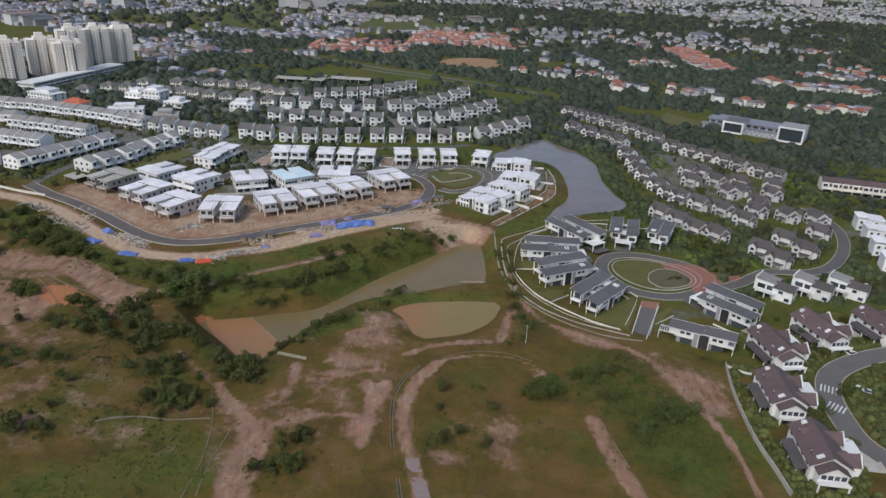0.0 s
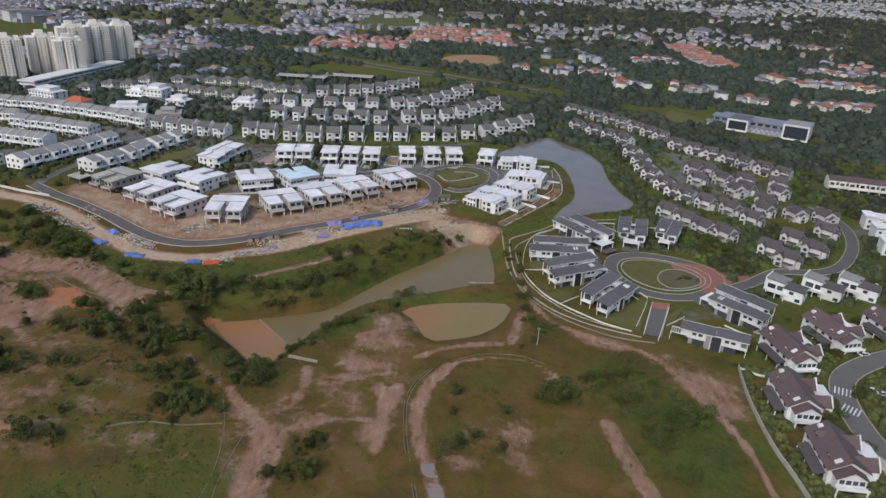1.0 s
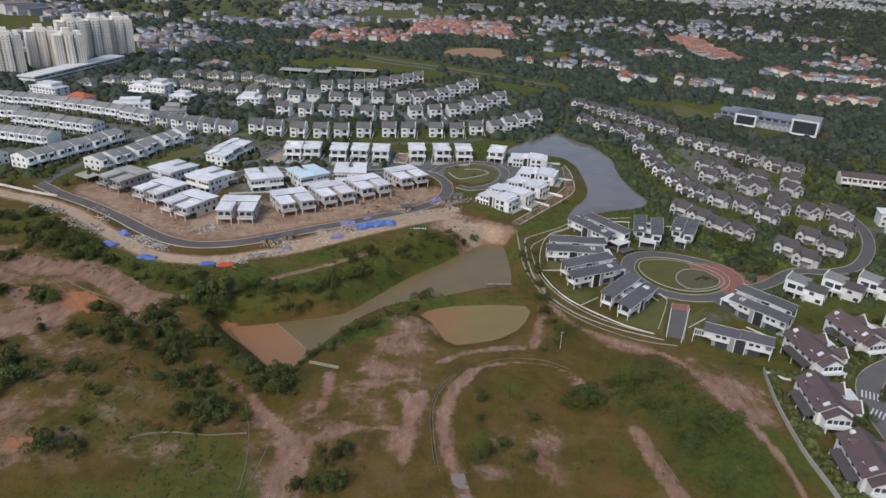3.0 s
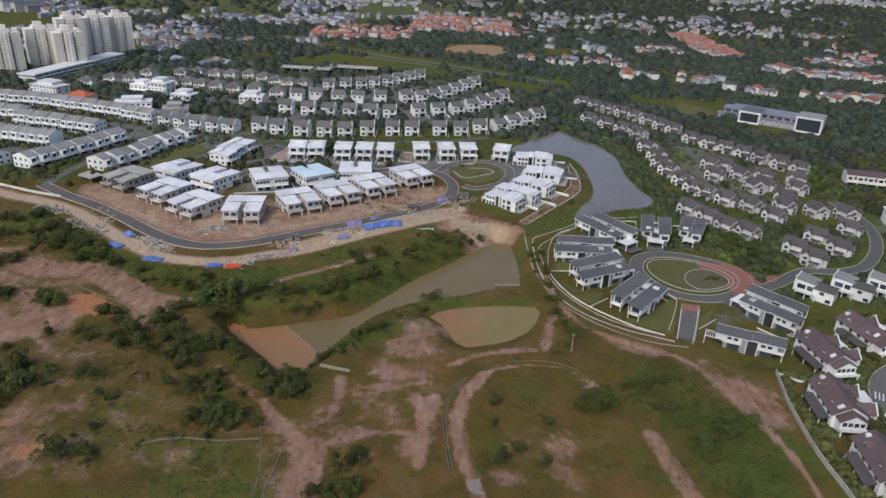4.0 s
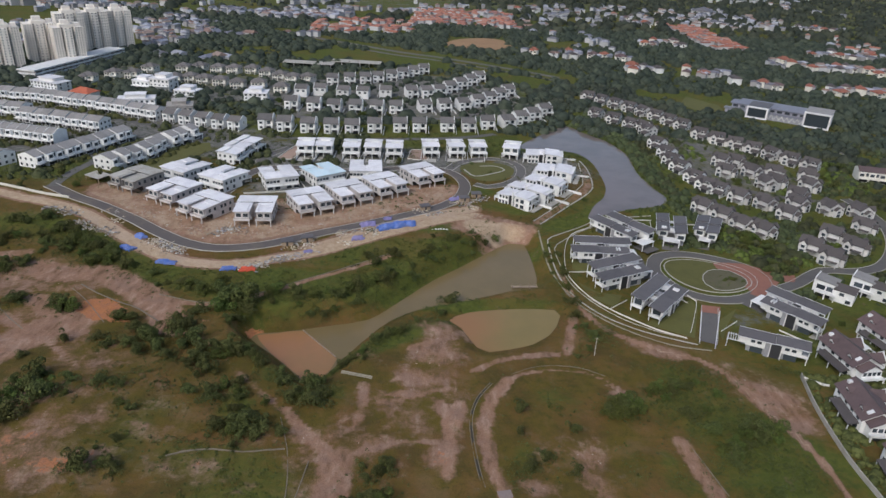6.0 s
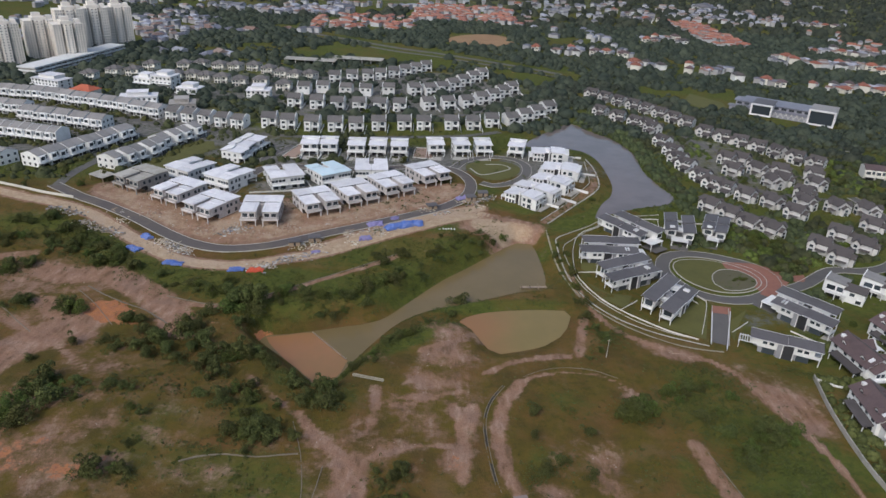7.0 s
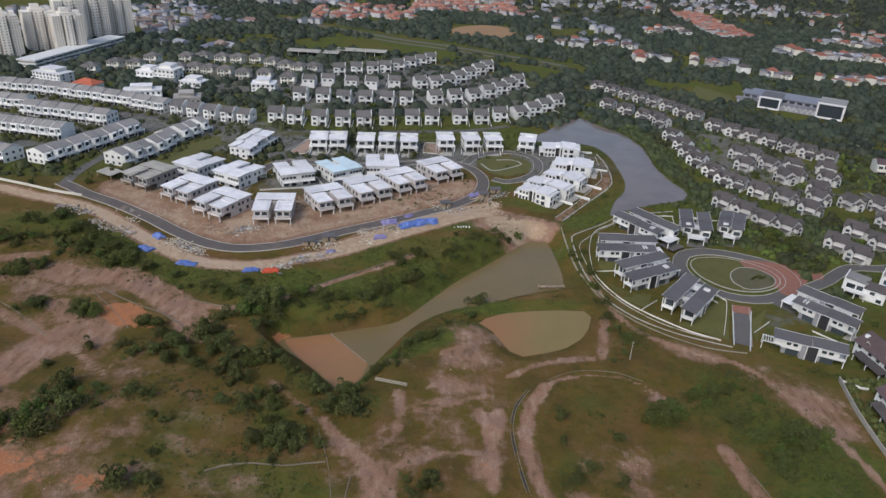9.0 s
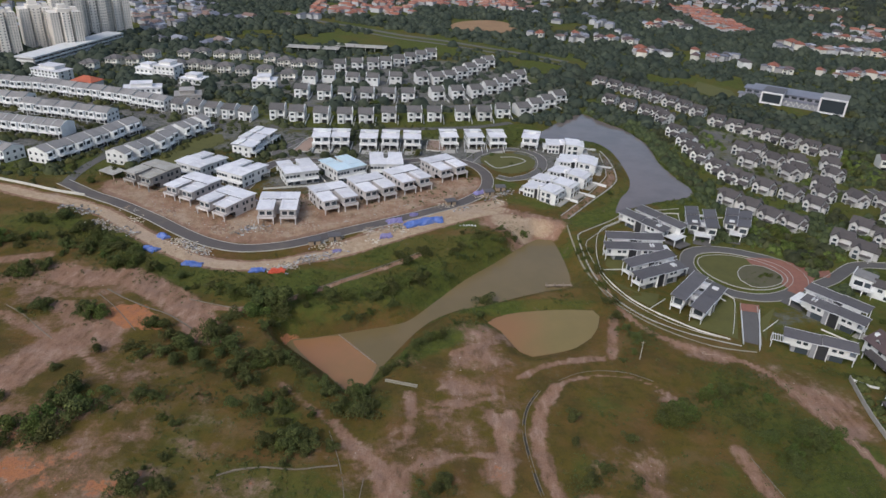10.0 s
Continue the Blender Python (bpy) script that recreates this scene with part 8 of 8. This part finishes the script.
# ---- building-site clutter, jetty, boom, cars ----
def tarp_shed(x, y, turn, l, d, h, material, label):
    """A low hut or heap under a sagging plastic sheet."""
    t = thing("tarpaulin", x, y, turn, label, "tarpaulin", "sheeted heaps")
    l, d = l * 0.82, d * 0.85
    nx, ny = 14, 8
    vs, qs = [], []
    for j in range(ny + 1):
        for i in range(nx + 1):
            u, v = i / nx * 2 - 1, j / ny * 2 - 1
            z = h * (1 - 0.75 * abs(v) ** 1.6) * (1 - 0.35 * abs(u) ** 4) + 0.75 * noise.noise((i * 1.1, j * 1.3, x))
            edge = 1.3 * noise.noise((i * 0.35, j * 0.4, y))
            vs.append((u * l + edge, v * d + edge, max(z, 0.15)))
    for j in range(ny):
        for i in range(nx):
            a = j * (nx + 1) + i
            qs.append((a, a + 1, a + nx + 2, a + nx + 1))
    rim = [i for i in range(nx + 1)] + [j * (nx + 1) + nx for j in range(1, ny + 1)] + [ny * (nx + 1) + i for i in range(nx - 1, -1, -1)] + [j * (nx + 1) for j in range(ny - 1, 0, -1)]
    base = len(vs)
    vs += [(vs[i][0], vs[i][1], -0.2) for i in rim]
    for k in range(len(rim)):
        m = (k + 1) % len(rim)
        qs.append((rim[k], base + k, base + m, rim[m]))
    o = new("sheet", fast_mesh("sheet", vs, qs, [material]))
    o.parent = t
    return t


V = "faded violet plastic sheet over building goods"
B = "creased blue plastic sheet over stacked site goods"
for spot, turn, l, d, h, m, lab in (((-28.1, 331.1), 26, 12.5, 2.6, 2.8, TARP_BLUE, "long blue sheeted workers hut beside the track"), ((-42.9, 331.8), 20, 5.0, 2.4, 2.0, TARP_VIOLET, V), ((-45.9, 315.6), 14, 3.6, 2.0, 1.6, TARP_VIOLET, V), ((-33.6, 340.1), 22, 2.4, 1.6, 1.4, TARP_VIOLET, V), ((-67.6, 298.6), 12, 2.2, 1.3, 1.0, TARP_VIOLET, V), ((1.9, 375.4), 26, 4.4, 1.8, 1.6, TARP_VIOLET, V),
                                     ((-148.8, 305.6), -40, 3.6, 2.0, 1.6, TARP_BLUE, B), ((-150.1, 293.0), -25, 4.4, 2.2, 1.6, TARP_BLUE, B), ((-127.7, 281.3), -6, 5.0, 2.2, 1.6, TARP_BLUE, B), ((-98.8, 277.8), 6, 4.0, 1.8, 1.3, TARP_BLUE, B), ((-90.2, 277.7), 4, 4.0, 1.8, 1.5, TARP_RED, "orange-red plastic sheet over a heap")):
    tarp_shed(*spot, turn, l, d, h, m, lab)


def timber_stack(x, y, turn, n=8, l=4.0, label="untidy stack of weathered timber boards", material=None):
    t = thing("timber_stack", x, y, turn, label, "timber stack", "stacks of building timber")
    for k in range(n):
        bm = boxes((-l / 2, l / 2, -0.12, 0.12, -0.06, 0.06))
        o = part("board", bm, material or TIMBER, t)
        o.matrix_local = pose(random.uniform(-0.5, 0.5), random.uniform(-1.1, 1.1), 0.1 + 0.12 * (k // 3), 0, 0, random.uniform(-14, 14))
    return t


HEAPS = [((-82.9, 287.1), (-66.4, 298.5), 8), ((-139.5, 303.1), (-125.0, 292.0), 12), ((-183.4, 314.6), (-161.9, 306.5), 9), ((-204.0, 325.1), (-187.0, 323.1), 7), ((-83.0, 305.0), (-68.3, 312.8), 6), ((5.2, 368.5), (20.6, 383.1), 7), ((-58.5, 322.7), (-31.0, 329.3), 9), ((-117.7, 312.4), (-104.9, 320.7), 6), ((-177.2, 332.2), (-170.0, 327.7), 4), ((-13.8, 349.2), (-4.6, 356.1), 4), ((-93.2, 278.9), (-84.3, 283.8), 4)]
for (x0, y0), (x1, y1), n in HEAPS:
    for k in range(n):
        s = (k + random.random()) / n
        x, y = x0 + (x1 - x0) * s + random.uniform(-1.5, 1.5), y0 + (y1 - y0) * s + random.uniform(-1.5, 1.5)
        if random.random() < 0.55:
            timber_stack(x, y, random.uniform(0, 180), 4, random.uniform(2.5, 5.0))
        else:
            timber_stack(x, y, random.uniform(0, 180), 3, random.uniform(1.5, 3.0), "pale heap of broken boards and sheets", CONCRETE)


def site_hut(x, y, turn, l=4.0):
    t = thing("site_hut", x, y, turn, "small grey site hut with tin roof", "hut", "site huts")
    part("wall", boxes((-l, l, -1.4, 1.4, -0.3, 2.3)), TIMBER, t)
    part("roof", slope(bmesh.new(), -l - 0.4, l + 0.4, -1.9, 1.9, 2.4, 2.9), ROOF_SLATE, t)
    window(t, "f", -1.4, 0, 0.0, 0.9, 2.0, material=DARK_PANEL, name="door")
    return t


for spot, turn in (((-78.6, 304.9), 14), ((-70.1, 310.3), 14), ((-14.6, 356.9), 24), ((7.1, 374.6), 20), ((14.1, 382.7), 10)):
    site_hut(*spot, turn, 2.6)
shed = thing("shed", *(-197.0, 367.2), -30, "low pale shed roof on posts", "shed")
part("roof", slope(bmesh.new(), -6, 6, -4, 4, 3.2, 3.6), CONCRETE, shed)
for px in (-5.5, 5.5):
    for py in (-3.6, 3.6):
        part("post", boxes((px - 0.15, px + 0.15, py - 0.15, py + 0.15, -0.5, 3.2)), TIMBER, shed)

jetty = thing("jetty", *(34.6, 290.8), 6, "small weathered timber jetty at the pond edge", "jetty", z=-6.4)
for k in range(14):
    part("plank", boxes((-6 + k * 0.9, -5.25 + k * 0.9, -0.9, 0.9, 0.7, 0.8)), TIMBER, jetty)
for px in (-5.6, -1.5, 2.5, 6.0):
    for py in (-0.8, 0.8):
        part("pile", boxes((px - 0.12, px + 0.12, py - 0.12, py + 0.12, -1.5, 1.5)), TIMBER, jetty)
BOOM = [(-59.7, 245.4), (-43.0, 226.7)]
boom = thing("floating_boom", *BOOM[0], math.degrees(math.atan2(BOOM[1][1] - BOOM[0][1], BOOM[1][0] - BOOM[0][0])), "string of dark floats across the pond", "boom", z=-6.32)
span = math.hypot(BOOM[1][0] - BOOM[0][0], BOOM[1][1] - BOOM[0][1])
for k in range(int(span / 1.1)):
    bm = bmesh.new()
    bmesh.ops.create_cone(bm, cap_ends=True, segments=8, radius1=0.3, radius2=0.3, depth=0.85, matrix=Matrix.Translation((k * 1.1 + 0.5, 0, 0.08)) @ Matrix.Rotation(radians(90), 4, "Y"))
    part("float", bm, TIMBER, boom)
SLAB = [(-38.9, 210.8), (-27.6, 208.0)]
slab = thing("concrete_slab", *SLAB[0], math.degrees(math.atan2(SLAB[1][1] - SLAB[0][1], SLAB[1][0] - SLAB[0][0])), "pale concrete culvert slab at the pond end", "slab")
part("deck", boxes((0, math.hypot(SLAB[1][0] - SLAB[0][0], SLAB[1][1] - SLAB[0][1]), -0.5, 0.5, -0.4, 0.3)), DRAIN, slab)
part("upstand", boxes((0, math.hypot(SLAB[1][0] - SLAB[0][0], SLAB[1][1] - SLAB[0][1]), 0.3, 0.5, 0.3, 0.65)), DRAIN, slab)
pole = thing("utility_pole", *(55.9, 229.6), 0, "slim grey utility pole on open ground", "pole")
bm = bmesh.new()
bmesh.ops.create_cone(bm, cap_ends=True, segments=8, radius1=0.16, radius2=0.1, depth=8.5, matrix=Matrix.Translation((0, 0, 4.0)))
part("shaft", bm, CONCRETE, pole)
part("crossarm", boxes((-0.8, 0.8, -0.06, 0.06, 7.6, 7.75)), TIMBER, pole)

CAR_PAINT = [surface(n, c, None, 0.3, 8, 1, 0.02, vary=0.05) for n, c in (("white_car_paint", (0.7, 0.7, 0.7)), ("dark_car_paint", (0.03, 0.03, 0.035)), ("silver_car_paint", (0.4, 0.4, 0.42)))]
TYRE = surface("tyre_rubber", (0.02, 0.02, 0.02))


def car(x, y, turn, paint, label):
    c = thing("car", x, y, turn, label, "car", "parked cars", z=lift(x, y) + 0.17)
    bm = boxes((-2.15, 2.15, -0.86, 0.86, 0.3, 0.9))
    bmesh.ops.bevel(bm, geom=bm.edges[:], offset=0.16, segments=2, affect="EDGES")
    part("body", bm, paint, c)
    bm = bmesh.new()
    top = [bm.verts.new(p) for p in ((-1.1, -0.66, 1.45), (0.5, -0.66, 1.45), (0.5, 0.66, 1.45), (-1.1, 0.66, 1.45))]
    low = [bm.verts.new(p) for p in ((-1.75, -0.82, 0.85), (1.2, -0.82, 0.85), (1.2, 0.82, 0.85), (-1.75, 0.82, 0.85))]
    bm.faces.new(top)
    for i in range(4):
        bm.faces.new((low[i], low[(i + 1) % 4], top[(i + 1) % 4], top[i]))
    part("glasshouse", bm, GLASS, c, "dark car windows")
    part("roof", boxes((-1.1, 0.5, -0.66, 0.66, 1.44, 1.5)), paint, c)
    for px in (-1.35, 1.35):
        for py in (-0.8, 0.8):
            bm = bmesh.new()
            bmesh.ops.create_cone(bm, cap_ends=True, segments=12, radius1=0.32, radius2=0.32, depth=0.2, matrix=Matrix.Translation((px, py, 0.32)) @ Matrix.Rotation(radians(90), 4, "X"))
            part("wheel", bm, TYRE, c)
    return c


for spot, turn, k, lab in (((190.1, 238.6), 20, 0, "white car parked along the curving road"), ((168.1, 233.8), 150, 1, "black car under a house carport"), ((179.6, 212.8), -30, 0, "white car in a driveway"), ((182.6, 210.5), -20, 2, "silver car in a driveway"), ((154.2, 189.3), -25, 1, "dark car beside a hedge"), ((155.1, 204.7), 0, 1, "dark car in front of a house"),
                           ((156.8, 181.0), 120, 0, "white car on a garden driveway"), ((221.2, 348.3), 40, 0, "small white car beside the ring road"), ((99.8, 335.3), 90, 0, "white car beside the villa kerb")):
    car(*spot, turn, CAR_PAINT[k], lab)


stones = thing("painted_stones", *(-5.8, 331.0), 12, "row of white painted stones on the green slope", "stones")
for k, (dx, dy, long) in enumerate(((-4.2, 0.0, 0.5), (-2.2, 0.3, 1.3), (-0.9, 0.0, 1.2), (0.5, 0.3, 1.3), (1.9, 0.0, 1.3), (3.4, -0.5, 1.0))):
    bm = boxes((dx - 0.3, dx + 0.3, dy - long / 2, dy + long / 2, -0.3, 0.35))
    bmesh.ops.bevel(bm, geom=bm.edges[:], offset=0.1, segments=1, affect="EDGES")
    part("stone", bm, WHITE, stones)

# ---- rubble, offcuts and small goods strewn over the site ----
def debris(name, spots, low, high, tones, label):
    n = len(spots)
    z = ground_height(spots[:, 0], spots[:, 1])
    half = rng.uniform(low, high, (n, 3)) * (1.0, 0.55, 0.35)
    a = rng.uniform(0, math.pi, n)
    corner = np.array([(-1, -1, -1), (1, -1, -1), (1, 1, -1), (-1, 1, -1), (-1, -1, 1), (1, -1, 1), (1, 1, 1), (-1, 1, 1)], float)
    p = corner[None] * half[:, None]
    x = p[:, :, 0] * np.cos(a)[:, None] - p[:, :, 1] * np.sin(a)[:, None] + spots[:, None, 0]
    y = p[:, :, 0] * np.sin(a)[:, None] + p[:, :, 1] * np.cos(a)[:, None] + spots[:, None, 1]
    v = np.stack([x, y, p[:, :, 2] + z[:, None] + half[:, None, 2] * 0.8], -1).reshape(-1, 3)
    one = np.array([(0, 1, 5, 4), (1, 2, 6, 5), (2, 3, 7, 6), (3, 0, 4, 7), (4, 5, 6, 7)])
    q = (np.arange(n)[:, None, None] * 8 + one[None]).reshape(-1, 4)
    return tagged(new(name, fast_mesh(name, v, q, [many_tones(name + "_tones", tones)])), label, "rubble", kind="stuff")


# pale bags and slabs dumped in heaps between road and track; a heaped row of white stones on the slope
bags = [np.array([p]) + rng.normal(0, 1, (n, 2)) * (2.2, 1.6) for p, n in (((-141.0, 300.8), 60), ((-135.0, 297.1), 70), ((-128.5, 294.7), 60), ((-167.8, 320.6), 30), ((-183.0, 313.8), 40), ((-173.8, 309.7), 30), ((-87.4, 282.9), 40), ((-53.8, 319.4), 40), ((-39.6, 321.1), 40), ((-16.6, 354.0), 50), ((3.1, 370.9), 50), ((11.5, 365.6), 40), ((-52.1, 310.7), 30), ((-75.5, 302.6), 40), ((-68.1, 306.4), 40))]
debris("dumped_bags", np.concatenate(bags), 0.15, 0.62, [(0.72, 0.63, 0.47), (0.6, 0.5, 0.35), (0.76, 0.7, 0.58), (0.36, 0.27, 0.19), (0.62, 0.52, 0.42), (0.22, 0.16, 0.11)], "pale bags and broken slabs dumped beside the road")
soil = [np.array([p]) + rng.normal(0, 1, (n, 2)) * (3.0, 2.0) for p, n in (((-128.4, 316.9), 40), ((-120.3, 314.4), 40), ((-103.1, 314.7), 50), ((-85.4, 323.2), 50), ((8.0, 372.2), 60), ((15.0, 353.2), 50), ((-156.6, 331.3), 40), ((-91.2, 328.3), 40))]
debris("soil_heaps", np.concatenate(soil), 0.15, 0.7, [(0.36, 0.2, 0.13), (0.42, 0.3, 0.2), (0.3, 0.18, 0.12), (0.45, 0.35, 0.26)], "heaped reddish soil and rubble on the building ground")
strewn = []
for (x0, y0), (x1, y1), n in HEAPS:
    k = rng.uniform(0, 1, (n * 14, 1))
    strewn.append(np.array([[x0, y0]]) * (1 - k) + np.array([[x1, y1]]) * k + rng.normal(0, 2.0, (n * 14, 2)))
strewn = np.concatenate(strewn)
strewn = strewn[off_line(curve_through(LOOP, 6), strewn[:, 0], strewn[:, 1]) > 4.6]
debris("site_goods", strewn, 0.15, 0.75, [(0.55, 0.5, 0.42), (0.3, 0.24, 0.17), (0.6, 0.6, 0.58), (0.2, 0.16, 0.12), (0.42, 0.36, 0.3), (0.12, 0.12, 0.13), (0.3, 0.3, 0.36)], "strewn boards, bags and offcuts beside the track")
r = scatter(2600, -170, 0, 300, 400)
r = r[inside(SITE, r[:, 0], r[:, 1]) & (rng.uniform(0, 1, len(r)) < 0.6)]
debris("rubble", r, 0.12, 0.5, [(0.42, 0.33, 0.25), (0.3, 0.23, 0.17), (0.5, 0.45, 0.4), (0.36, 0.22, 0.14)], "broken earth and rubble on the building plots")
r = scatter(2200, -190, 130, 110, 330)
r = r[(patch(r[:, 0], r[:, 1], BARE) > 0.45) & ~near_pond(r[:, 0], r[:, 1], 1) & (r[:, 0] < 125)]
debris("stones", r, 0.1, 0.35, [(0.36, 0.23, 0.16), (0.26, 0.16, 0.11), (0.4, 0.3, 0.23)], "loose stones and clods on bare earth")
